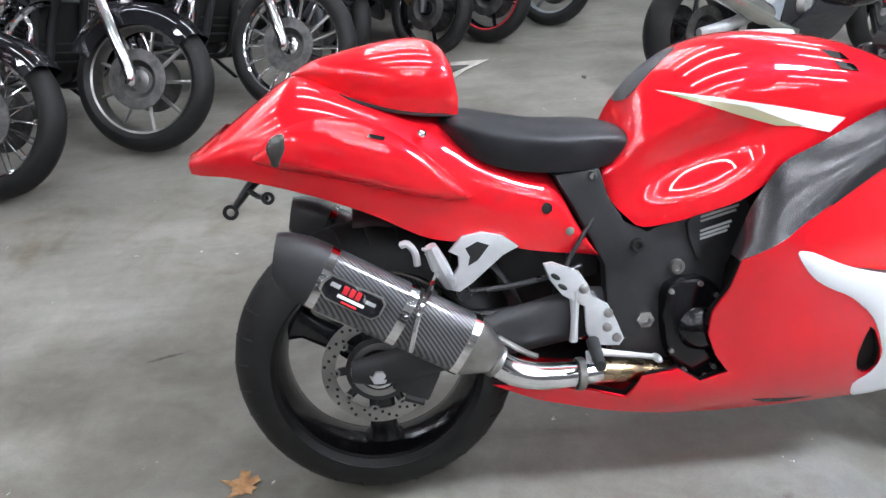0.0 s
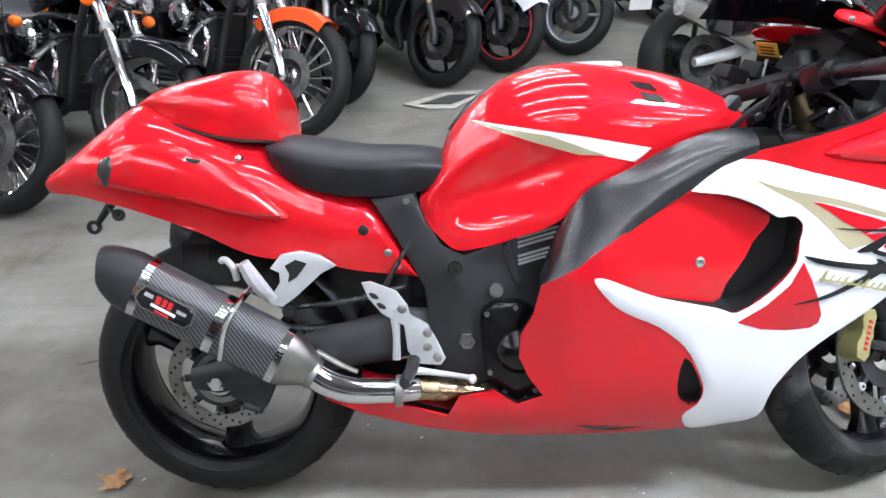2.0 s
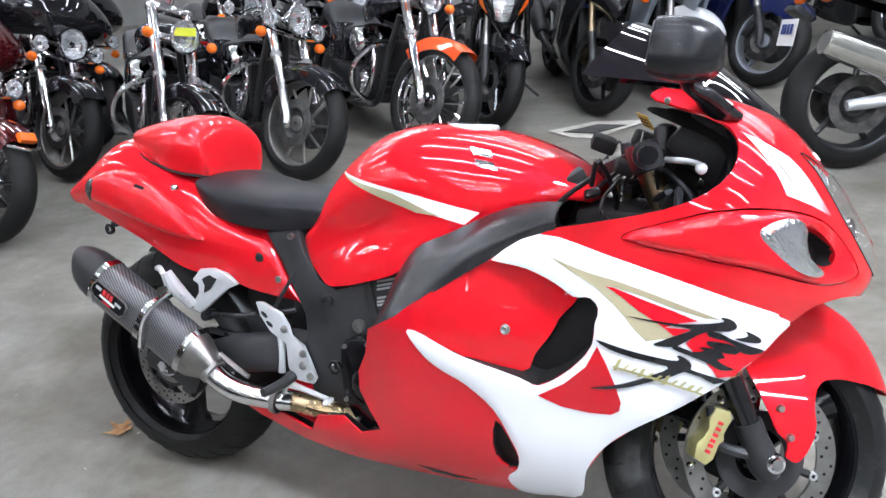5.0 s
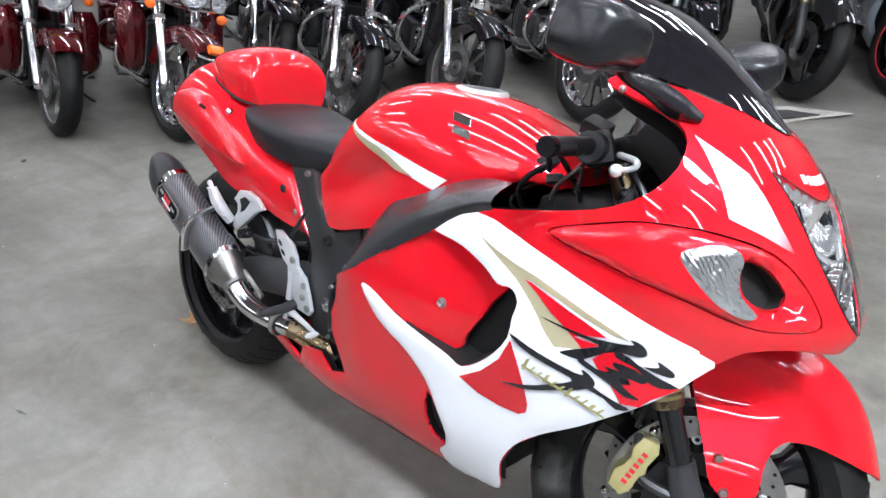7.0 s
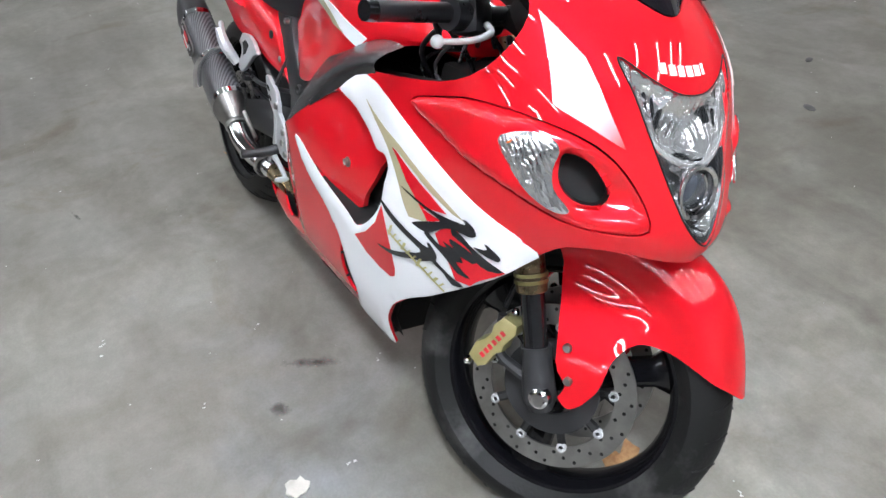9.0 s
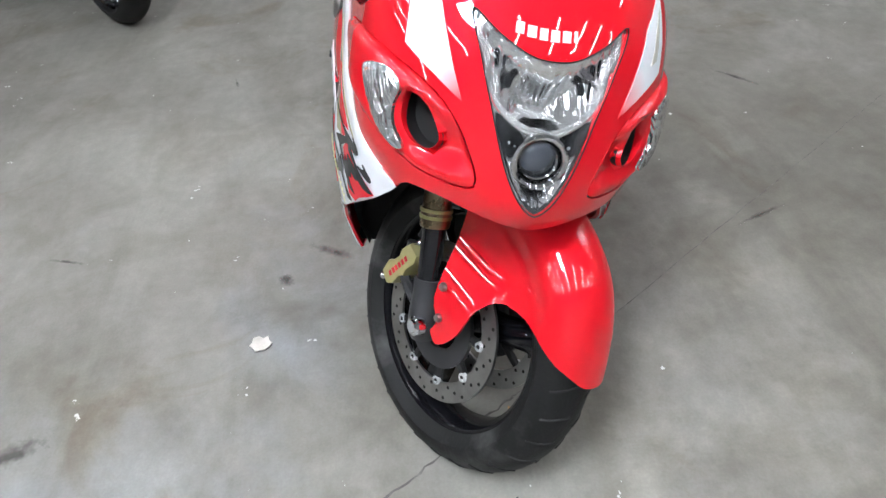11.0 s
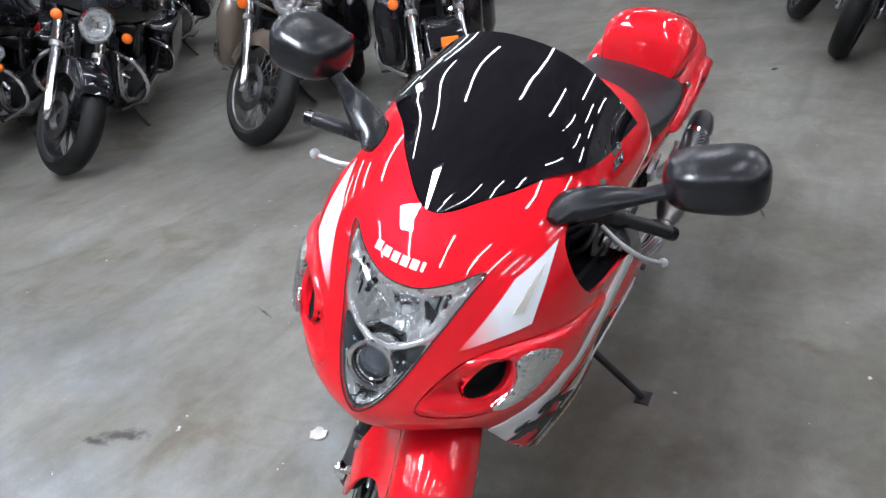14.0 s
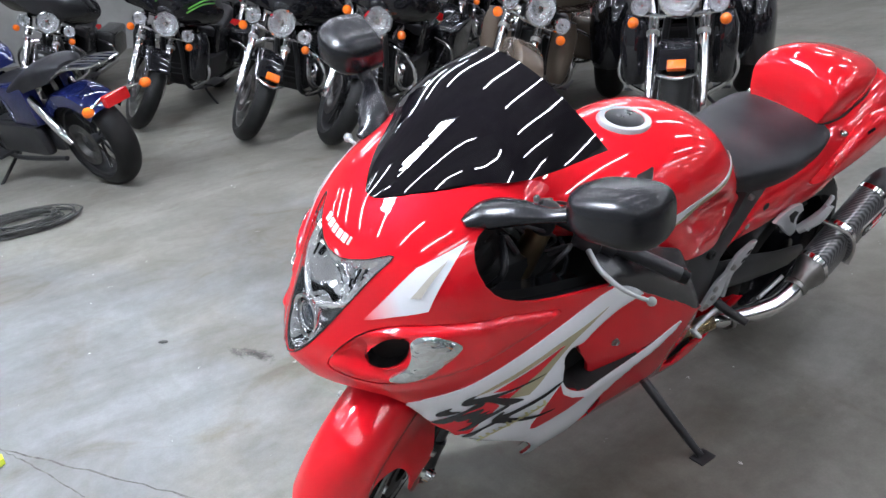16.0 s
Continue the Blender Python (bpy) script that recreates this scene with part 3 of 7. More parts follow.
POD = [(1.200, 0.748), (1.290, 0.785), (1.368, 0.805), (1.449, 0.806), (1.513, 0.786), (1.557, 0.742), (1.587, 0.684), (1.548, 0.674), (1.505, 0.680), (1.424, 0.706), (1.328, 0.722)]
EDGE = [(1.056, 0.746), (1.178, 0.717), (1.330, 0.673), (1.450, 0.632)]
COWL_R = [(1.592, 0.640), (1.561, 0.648), (1.516, 0.638), (1.492, 0.618), (1.476, 0.606), (1.459, 0.627)] + EDGE[2::-1] + [(1.045, 0.752), (1.080, 0.758), (1.170, 0.776), (1.268, 0.800), (1.335, 0.830), (1.372, 0.866), (1.381, 0.905), (1.366, 0.936), (1.330, 0.956), (1.244, 0.984), (1.238, 0.998)]
COWL_TOP = [(0.172, 1.003), (0.147, 0.999), (0.123, 0.991), (0.102, 0.980), (0.064, 0.964), (0.027, 0.946)]
right_edge = side_pts(COWL_R, -1) + [(nose_s(-y, z), z) for y, z in COWL_TOP]
left_edge = [(-s, z) for s, z in right_edge[::-1]]
cowl_outline = [(nose_s(-0.03, 0.634), 0.634)] + right_edge + [(0.0, 0.940)] + left_edge + [(nose_s(0.03, 0.634), 0.634), (0.0, 0.632)]
pods = [side_pts(POD, k) for k in (-1, 1)]
bm = skin(BM(), cowl_outline, fairing, [head_outline] + pods, step=0.016, smooth=2, hole_smooth=4)
cowl = part("upper_cowl", bm, RED, bike, "glossy red nose cowl")
bm = skin(BM(), cowl_outline, fairing, [head_outline], step=0.03, smooth=2, off=-0.045, depth=0)
part("inner_liner", bm, DEEP, cowl, "matt black inside of the cowl")

def pod_form(s, z, off):
    """The pod swells behind its lamp and dips round the intake."""
    p = fair_raw(s, z)
    dip = math.exp(-((p.x - 1.545) ** 2 + (p.z - 0.722) ** 2) / 0.036 ** 2)
    return fairing(s, z, off * (1 - dip) - (0.016 * dip if off > 0.003 else 0.0))


for k in (-1, 1):
    mx, mz = sum(p[0] for p in POD) / len(POD), sum(p[1] for p in POD) / len(POD)
    inset = [(mx + (x - mx) * 0.988, mz + (z - mz) * 0.965) for x, z in POD]
    bm = skin(BM(), side_pts(inset, k), pod_form, [side_pts(INTAKE, k)], step=0.0065, smooth=6, raised=0.013, rim=0.022, off=-0.001, depth=0.014, hole_smooth=4)
    pod = part("signal_pod", bm, RED, cowl)
    ix, iz = sum(p[0] for p in INTAKE) / len(INTAKE), sum(p[1] for p in INTAKE) / len(INTAKE)
    bm = skin(BM(), side_pts([(ix + (x - ix) * 1.10, iz + (z - iz) * 1.10) for x, z in INTAKE], k), fairing, step=0.012, smooth=3, off=-0.036, depth=-0.030)
    part("air_intake", bm, DEEP, cowl, "black ram air intake")
    bm = skin(BM(), side_pts(LAMP_EDGE, k), fairing, step=0.009, smooth=3, raised=0.005, rim=0.012, off=0.0125, depth=0.007)
    part("turn_signal", bm, LENS_RIB, cowl, "clear ribbed turn signal lens")
    bm = skin(BM(), side_pts([(1.430, 0.767), (1.435, 0.774), (1.443, 0.775), (1.444, 0.766), (1.438, 0.760)], k), fairing, step=0.006, smooth=2, off=0.0172, depth=0.003)
    part("amber_bulb", bm, AMBER, cowl)
    # pale arrow on the shoulder of the cowl
    arrow = [(1.380, 0.931), (1.426, 0.882), (1.458, 0.827), (1.497, 0.809), (1.534, 0.785), (1.502, 0.834), (1.457, 0.888), (1.414, 0.914)]
    bm = skin(BM(), side_pts(arrow, k), fairing, step=0.014, smooth=0, off=0.0012, depth=0.001)
    part("white_graphic", bm, WHITE_FADE, cowl, "white arrow graphic fading into the red")
    bm = skin(BM(), side_pts([(1.414, 0.906), (1.440, 0.879), (1.464, 0.846), (1.476, 0.843), (1.462, 0.862), (1.442, 0.884)], k), fairing, step=0.014, smooth=0, off=0.0024, depth=0.001)
    part("champagne_graphic", bm, PALE_FILM, cowl)

# lettering on the nose stands as plain white bars
for i, (y, w) in enumerate(((-0.046, 0.011), (-0.030, 0.012), (-0.014, 0.011), (0.002, 0.012), (0.018, 0.012), (0.031, 0.005))):
    z = 0.881 + 0.004 * (y / 0.05) ** 2
    a, b = nose_s(y - 0.004 - w / 2, z), nose_s(y - 0.004 + w / 2, z)
    bm = skin(BM(), [(a, z - 0.006), (b, z - 0.006), (b, z + 0.006), (a, z + 0.006)], fairing, step=0.01, smooth=0, off=0.0015, depth=0.001)
    part("letter_bar", bm, LABEL_WHITE, cowl)

# headlight
bm = skin(BM(), head_outline, fairing, step=0.014, smooth=3, off=-0.002, raised=0.016, rim=0.05, depth=0.004)
head = part("headlight", bm, GLASS, bike, "stacked headlight behind a clear lens")
head.visible_shadow = False
def bowl(s, z, off):
    d = edge_gap((s, z), head_outline)
    deep = 0.046 * ease(d / 0.055) * (0.85 + 0.15 * ease((z - 0.735) / 0.04))
    p = fair_raw(s, z)
    deep += 0.034 * ease((0.060 - math.hypot(p.y, p.z - 0.733)) / 0.016) * ease((d - 0.004) / 0.014)
    flute = 0.0030 * abs(math.sin(p.y / 0.0155 * math.pi)) * ease((z - 0.785) / 0.02)
    return fairing(s, z, -0.006 - deep + flute)


bm = skin(BM(), head_outline, bowl, step=0.0038, smooth=3, depth=0)
part("headlight_housing", bm, HEAD_GREY, head, "silver grey headlight housing")
seal = spline([(*p, 0) for p in head_outline], 4, True)
part("lens_seal", tube(BM(), [fairing(p.x, p.y, 0.0005) for p in seal] + [fairing(seal[0].x, seal[0].y, 0.0005)], 0.0012, 6, 1), DEEP, head)
# dark lower bezel with the projector in it
low = [(nose_s(-y, z), z) for y, z in ((0.070, 0.786), (0.057, 0.745), (0.042, 0.712), (0.022, 0.684), (0.0, 0.669))]
bm = skin(BM(), low + [(-s, z) for s, z in low[-2::-1]] + [(nose_s(0.03, 0.772), 0.772), (0.0, 0.776), (nose_s(-0.03, 0.772), 0.772)], lambda s, z, off: bowl(s, z, off) + Vector((0.004, 0, 0)), step=0.008, smooth=2, depth=0)
part("lower_bezel", bm, HEAD_DARK, head, "dark grey bezel round the projector")
aim = Matrix.Translation((1.574, 0, 0.729)) @ Matrix.Scale(0.94, 4) @ Euler((radians(12), 0, radians(-90))).to_matrix().to_4x4()
part("lamp_ring", lathe(BM(), [(0.043, -0.03), (0.0435, 0.008), (0.0425, 0.012), (0.039, 0.0135), (0.0345, 0.011), (0.0325, 0.004), (0.031, -0.012)], aim, 48), CHROME, head, "polished projector ring")
part("lamp_ring", lathe(BM(), [(0.0295, -0.006), (0.0295, 0.003), (0.0285, 0.005), (0.0265, 0.003), (0.0265, -0.008)], aim, 36), CHROME, head)
bm = BM()
ball(bm, aim @ Vector((0, -0.006, 0)), (0.014, 0.027, 0.027), u=24, v=14)
part("projector_lens", bm, principled("projector_glass", (0.030, 0.035, 0.045), 0.03, 0.0, coat=1.0), head)
bm = BM()
tube(bm, [fairing(nose_s(y, z), z, -0.010) for y, z in ((-0.086, 0.822), (-0.070, 0.794), (-0.037, 0.775), (0, 0.769), (0.037, 0.775), (0.070, 0.794), (0.086, 0.822))], 0.0058, 10)
part("chrome_brow", bm, REFLECTOR, head)
# main bowl, fluted from its middle outwards, with the bulb and its shield
hub = Vector((1.528, 0, 0.808))
rows = []
for i in range(72):
    a = 2 * math.pi * i / 72
    rows.append([hub + Vector((-0.048 * (1 - q * q) + 0.0016 * q * math.cos(18 * a), 0.074 * q * math.cos(a), (0.052 if math.sin(a) > 0 else 0.040) * q * math.sin(a))) for q in (j / 9 for j in range(1, 10))])
part("reflector", grid(BM(), rows, close_u=True), REFLECTOR, head, "fluted chrome reflector bowl")
bm = BM()
ball(bm, hub + Vector((-0.040, 0, 0.0)), (0.006, 0.016, 0.012))
part("bulb", bm, CHROME, head)
part("bulb_shield", tube(BM(), [hub + Vector((-0.004 - 0.020 * math.sin(a), 0.054 * math.cos(a), 0.040 * math.sin(a) - 0.004)) for a in (0.10 + 2.94 * i / 10 for i in range(11))], 0.0052, 8), HEAD_DARK, head)
for k in (-1, 1):
    for i in range(7):
        y, z = 0.066 + 0.0058 * i, 0.858 + 0.0042 * i
        p = [fairing(nose_s(k * y, q), q, -0.014) for q in (z - 0.048 + 0.003 * i, z - 0.024, z - 0.004)]
        part("reflector_fin", tube(BM(), p, [0.0022, 0.0026, 0.0022], 6, 2), CHROME if i % 2 else HEAD_DARK, head)
    bm = BM()
    q = fairing(nose_s(k * 0.090, 0.845), 0.845, -0.020)
    lathe(bm, [(0.0, 0.004), (0.006, 0.004), (0.010, 0.010), (0.0115, 0.010), (0.0115, -0.01)], Matrix.Translation(q) @ Euler((0, 0, radians(-90))).to_matrix().to_4x4(), 18)
    part("position_lamp", bm, CAST, head)
    for i in range(4):
        z = 0.752 + 0.008 * i
        part("bezel_rib", tube(BM(), [fairing(nose_s(k * y, z), z, -0.016) for y in (0.046 + 0.003 * i, 0.054 + 0.003 * i, 0.060 + 0.003 * i)], 0.0022, 6, 2), CAST, head)

# windscreen
CENTRE = [(0.0, 1.458, 0.941), (0.25, 1.395, 0.999), (0.5, 1.320, 1.060), (0.75, 1.250, 1.106), (1.0, 1.182, 1.132)]
RIM = [(0.0, 1.452, 0.018, 0.943), (0.22, 1.410, 0.066, 0.965), (0.48, 1.337, 0.124, 0.992), (0.72, 1.270, 0.178, 1.008), (1.0, 1.112, 0.194, 1.027)]
rows = []
for i in range(19):
    v = i / 18
    c, r = curve(CENTRE, v), curve(RIM, v)
    row = []
    for j in range(-10, 11):
        w = j / 10
        a = abs(w) ** 2.2
        row.append((c[0] + (r[0] - c[0]) * a, math.copysign(r[1] * abs(w) ** 0.92, w), c[1] + (r[2] - c[1]) * a + 0.002))
    rows.append(row)
bm = grid(BM(), rows)
bmesh.ops.solidify(bm, geom=bm.faces[:], thickness=0.003)
screen = part("windscreen", bm, SMOKE, bike, "dark smoked bubble windscreen")
for y in (-0.190, 0.190):
    bm = BM()
    ball(bm, (1.262, y * 1.02, 0.982), (0.006, 0.005, 0.006))
    part("screen_screw", bm, STEEL, screen)

# side fairings
LOWER = [(1.480, 0.604), (1.446, 0.562), (1.389, 0.508), (1.310, 0.445), (1.240, 0.396), (1.185, 0.345), (1.148, 0.280), (1.134, 0.208), (1.077, 0.188), (1.007, 0.172)]
BELLY = [(0.920, 0.162), (0.834, 0.158), (0.708, 0.160), (0.581, 0.175), (0.451, 0.193), (0.321, 0.222), (0.231, 0.262), (0.306, 0.256), (0.423, 0.250), (0.495, 0.230), (0.523, 0.280), (0.594, 0.294), (0.642, 0.262), (0.694, 0.280)]
BACK = [(0.667, 0.318), (0.647, 0.367), (0.650, 0.415), (0.675, 0.462), (0.690, 0.521), (0.765, 0.563), (0.858, 0.625), (0.970, 0.698)]
FAIR_OUT = EDGE + [(1.462, 0.622)] + LOWER + BELLY + BACK
SCOOP_ALL = [(0.977, 0.690), (1.034, 0.681), (1.090, 0.658), (1.123, 0.637), (1.154, 0.637), (1.168, 0.607), (1.160, 0.552), (1.118, 0.496), (1.060, 0.455), (1.021, 0.466), (0.913, 0.492), (0.840, 0.520), (0.805, 0.548), (0.810, 0.590), (0.863, 0.631), (0.920, 0.668)]
SCOOP_RED = [(0.977, 0.692), (1.034, 0.683), (1.090, 0.660), (1.122, 0.637), (1.102, 0.600), (1.076, 0.553), (1.045, 0.503), (1.021, 0.466), (0.913, 0.490), (0.840, 0.517), (0.802, 0.546), (0.807, 0.591), (0.861, 0.633), (0.920, 0.670)]
LOW_HOLE = [(0.968, 0.362), (0.992, 0.330), (1.010, 0.282), (1.004, 0.246), (0.972, 0.256), (0.958, 0.300)]
WHITE_OUT = [(0.788, 0.532), (0.812, 0.534), (0.859, 0.513), (0.913, 0.492), (1.021, 0.466), (1.060, 0.455), (1.118, 0.496), (1.160, 0.552), (1.168, 0.607), (1.154, 0.637), (1.123, 0.637), (1.090, 0.658), (1.034, 0.681), (0.977, 0.690), (0.972, 0.698)] + EDGE + [(1.462, 0.622)] + LOWER + [(0.980, 0.215), (1.004, 0.246), (1.012, 0.285), (0.996, 0.330), (0.966, 0.385), (0.912, 0.432), (0.860, 0.458), (0.822, 0.485)]
DARK_TRI = [(1.170, 0.552), (1.187, 0.520), (1.204, 0.480), (1.214, 0.447), (1.211, 0.430), (1.196, 0.420), (1.156, 0.417), (1.105, 0.421), (1.059, 0.437), (1.110, 0.470), (1.150, 0.510)]
GOLD_BAND = [(1.075, 0.709), (1.108, 0.696), (1.147, 0.684), (1.204, 0.672), (1.265, 0.654), (1.325, 0.634), (1.369, 0.618), (1.345, 0.619), (1.296, 0.632), (1.245, 0.649), (1.194, 0.662), (1.181, 0.663), (1.210, 0.645), (1.236, 0.625), (1.262, 0.610), (1.282, 0.598), (1.298, 0.584), (1.288, 0.579), (1.253, 0.571), (1.237, 0.585), (1.216, 0.610), (1.195, 0.631), (1.163, 0.658), (1.115, 0.685)]
RED_TRI = [(1.181, 0.6625), (1.194, 0.661), (1.246, 0.644), (1.296, 0.628), (1.334, 0.613), (1.302, 0.606), (1.282, 0.598), (1.325, 0.597), (1.312, 0.590), (1.298, 0.584), (1.281, 0.597), (1.262, 0.610), (1.236, 0.625), (1.210, 0.645)]
FLAME = [(1.341, 0.593), (1.361, 0.597), (1.396, 0.577), (1.442, 0.561), (1.428, 0.548), (1.409, 0.533), (1.396, 0.517), (1.370, 0.514), (1.361, 0.529), (1.348, 0.545), (1.330, 0.559), (1.318, 0.572), (1.327, 0.583)]
STROKES = [
    [(1.222, 0.613), (1.267, 0.609), (1.302, 0.606), (1.336, 0.608), (1.367, 0.613), (1.376, 0.617), (1.370, 0.622), (1.379, 0.623), (1.391, 0.617), (1.395, 0.605), (1.383, 0.598), (1.361, 0.597), (1.342, 0.592), (1.327, 0.583), (1.310, 0.571), (1.298, 0.565), (1.270, 0.565), (1.266, 0.568), (1.283, 0.577), (1.312, 0.590), (1.325, 0.598), (1.292, 0.602), (1.257, 0.607)],
    [(1.409, 0.598), (1.415, 0.597), (1.430, 0.587), (1.433, 0.579), (1.426, 0.576), (1.404, 0.580), (1.393, 0.585), (1.406, 0.587), (1.413, 0.591)],
    [(1.351, 0.596), (1.371, 0.594), (1.386, 0.585), (1.417, 0.571), (1.440, 0.562), (1.419, 0.556), (1.399, 0.563), (1.393, 0.572), (1.378, 0.581), (1.354, 0.587)],
    [(1.352, 0.579), (1.382, 0.576), (1.401, 0.565), (1.395, 0.557), (1.375, 0.560), (1.380, 0.551), (1.368, 0.547), (1.383, 0.536), (1.395, 0.530), (1.374, 0.529), (1.359, 0.538), (1.343, 0.545), (1.323, 0.552), (1.296, 0.562), (1.303, 0.568), (1.328, 0.559), (1.348, 0.562), (1.338, 0.568), (1.362, 0.567), (1.353, 0.572)],
    [(1.168, 0.565), (1.208, 0.556), (1.249, 0.548), (1.294, 0.541), (1.309, 0.543), (1.304, 0.549), (1.311, 0.550), (1.324, 0.542), (1.329, 0.534), (1.325, 0.524), (1.315, 0.521), (1.295, 0.510), (1.270, 0.501), (1.240, 0.488), (1.209, 0.477), (1.172, 0.471), (1.159, 0.471), (1.198, 0.481), (1.235, 0.496), (1.265, 0.511), (1.285, 0.521), (1.289, 0.530), (1.239, 0.539), (1.192, 0.550)],
    [(1.319, 0.530), (1.339, 0.523), (1.370, 0.514), (1.384, 0.509), (1.365, 0.503), (1.345, 0.515), (1.318, 0.522)]]


def smooth_dark(x):
    return ease((x - 0.84) / 0.27)


def side_fairing(k):
    shell = part("side_fairing", skin(BM(), side_pts(FAIR_OUT, k), fairing, [side_pts(SCOOP_ALL, k), side_pts(LOW_HOLE, k)], step=0.02, smooth=0, hole_smooth=2), CANDY, bike, "candy red side fairing with white swoosh")
    bm = skin(BM(), side_pts(WHITE_OUT, k), fairing, [], step=0.014, smooth=3, off=0.0018, depth=0.002, raised=0.004, rim=0.016)
    part("white_swoosh", bm, WHITE, shell, "pearl white swoosh panel")
    def dished(s, z, off):
        x = fair_raw(s, z).x
        return fairing(s, z, off - 0.034 * smooth_dark(x))
    bm = skin(BM(), side_pts(SCOOP_RED, k), dished, step=0.018, smooth=3, off=0.0, depth=0.01)
    part("scoop_panel", bm, RED, shell, "red dished panel leading into the side scoop")
    bm = skin(BM(), side_pts(SCOOP_ALL, k), fairing, step=0.03, smooth=2, off=-0.06, depth=-0.06)
    part("scoop_duct", bm, DEEP, shell, "black side air duct")
    bm = skin(BM(), side_pts(LOW_HOLE, k), fairing, step=0.03, smooth=3, off=-0.05, depth=-0.05)
    part("lower_duct", bm, DEEP, shell)
    for pts, mat, name, off in ((DARK_TRI, CANDY, "red_graphic", 0.0070), (GOLD_BAND, GOLD_FILM, "champagne_graphic", 0.0070), (RED_TRI, CANDY, "red_graphic", 0.0080), (FLAME, CANDY, "red_graphic", 0.0080)):
        part(name, skin(BM(), side_pts(pts, k), fairing, step=0.02, smooth=0, off=off, depth=0.001), mat, shell)
    for pts in STROKES:
        part("black_brush_stroke", skin(BM(), side_pts(pts, k), fairing, step=0.02, smooth=2, off=0.0092, depth=0.001), BLACK_FILM, shell)
    for i in range(11):
        x, z = 1.202 + 0.0135 * i, 0.524 - 0.0033 * i
        h = (0.011, 0.004, 0.002, 0.007, 0.003, 0.002, 0.008, 0.002, 0.004, 0.002, 0.003)[i]
        w = 0.0022 if i % 3 else 0.0034
        part("gold_letter_bar", skin(BM(), side_pts([(x - 0.002, z - 0.004 - h * 0.7), (x - 0.002 + 2 * w, z - 0.005 - h * 0.4), (x + 0.013, z + 0.002 + h), (x + 0.013 - 2 * w, z + 0.003 + h * 0.6)], k), fairing, step=0.02, smooth=0, off=0.0104, depth=0.001), BRASS, shell)
    part("gold_letter_bar", skin(BM(), side_pts([(1.200, 0.522), (1.270, 0.507), (1.350, 0.483), (1.350, 0.480), (1.270, 0.503), (1.200, 0.518)], k), fairing, step=0.02, smooth=0, off=0.0104, depth=0.001), BRASS, shell)
    bm = BM()
    p = fairing(k * fair_s(0.988, 0.555), 0.555, 0.0)
    y = abs(p.y) - 0.034 * smooth_dark(0.988)
    lathe(bm, [(0.0, 0.0), (0.004, 0.001), (0.0065, 0.004), (0.0065, 0.0), (0.011, -0.002), (0.011, -0.004)], Matrix.Translation((0.988, k * (y + 0.002), 0.555)) @ Matrix.Scale(k, 4, (0, 1, 0)), 14)
    part("panel_screw", bm, STEEL, shell)
    part("fairing_liner", skin(BM(), side_pts(FAIR_OUT, k), fairing, [side_pts(SCOOP_ALL, k)], step=0.04, smooth=0, off=-0.02, depth=0), DEEP, shell)
    # black belly arrow
    part("black_graphic", skin(BM(), side_pts([(0.765, 0.198), (0.86, 0.185), (0.905, 0.186), (0.85, 0.175), (0.80, 0.182)], k), fairing, step=0.02, smooth=0, off=0.0015, depth=0.001), BLACK_FILM, shell)
    return shell


for k in (-1, 1):
    side_fairing(k)
# belly underside
rows = []
for i in range(25):
    x = 0.235 + (0.99 - 0.235) * i / 24
    z = curve([(0.235, 0.262), (0.321, 0.224), (0.451, 0.195), (0.581, 0.177), (0.708, 0.162), (0.834, 0.160), (0.92, 0.164), (1.077, 0.190)], x)[0]
    w = half_width(x, z)
    rows.append([(x, w * j / 5, z + 0.001 - 0.03 * (1 - (j / 5) ** 2)) for j in range(-5, 6)])
part("belly_pan", grid(BM(), rows), CANDY, bike, "red belly pan")
bm = BM()
box(bm, (0.03, 0.33, 0.40), pose(1.045, 0, 0.395, 0, -12), 0.01)
part("radiator_shroud", bm, DEEP, bike, "black shroud behind the front wheel")

# black inner panels between tank and fairing
BLACK_LOW = [(0.688, 0.516), (0.765, 0.563), (0.858, 0.625), (0.970, 0.697), (1.056, 0.746), (1.089, 0.757), (1.170, 0.777), (1.264, 0.801)]
BLACK_TOP = [(0.688, 0.519), (0.722, 0.604), (0.748, 0.672), (0.780, 0.697), (0.851, 0.723), (0.939, 0.770), (1.036, 0.800), (1.099, 0.800), (1.182, 0.796), (1.264, 0.806)]


def inner_panel(k):
    lowc, topc = [(x, z) for x, z in BLACK_LOW], [(x, z) for x, z in BLACK_TOP]
    rows = []
    for i in range(23):
        x = 0.690 + 0.395 * i / 22
        near = [min(max(x + 0.012 * d, 0.688), 1.264) for d in range(-4, 5)]
        soft = ease((x - 0.70) / 0.05)
        z0 = curve(lowc, x)[0]
        z1 = max(curve(topc, x)[0] * (1 - soft) + soft * sum(curve(topc, v)[0] for v in near) / 9, z0 + 0.003)
        rows.append([(x, k * (half_width(x, z0) * (1 - t) + (0.187 + 0.08 * max(0.0, x - 1.02)) * t + 0.018 * math.sin(math.pi * t) * (0.4 + ease((x - 0.75) / 0.2))), z0 + (z1 - z0) * t ** 0.9) for t in (j / 10 for j in range(11))])
    bm = grid(BM(), rows)
    bmesh.ops.recalc_face_normals(bm, faces=bm.faces[:])
    return part("inner_fairing_panel", bm, TRIM_GLOSS, bike, "glossy black trim panel beside the tank")


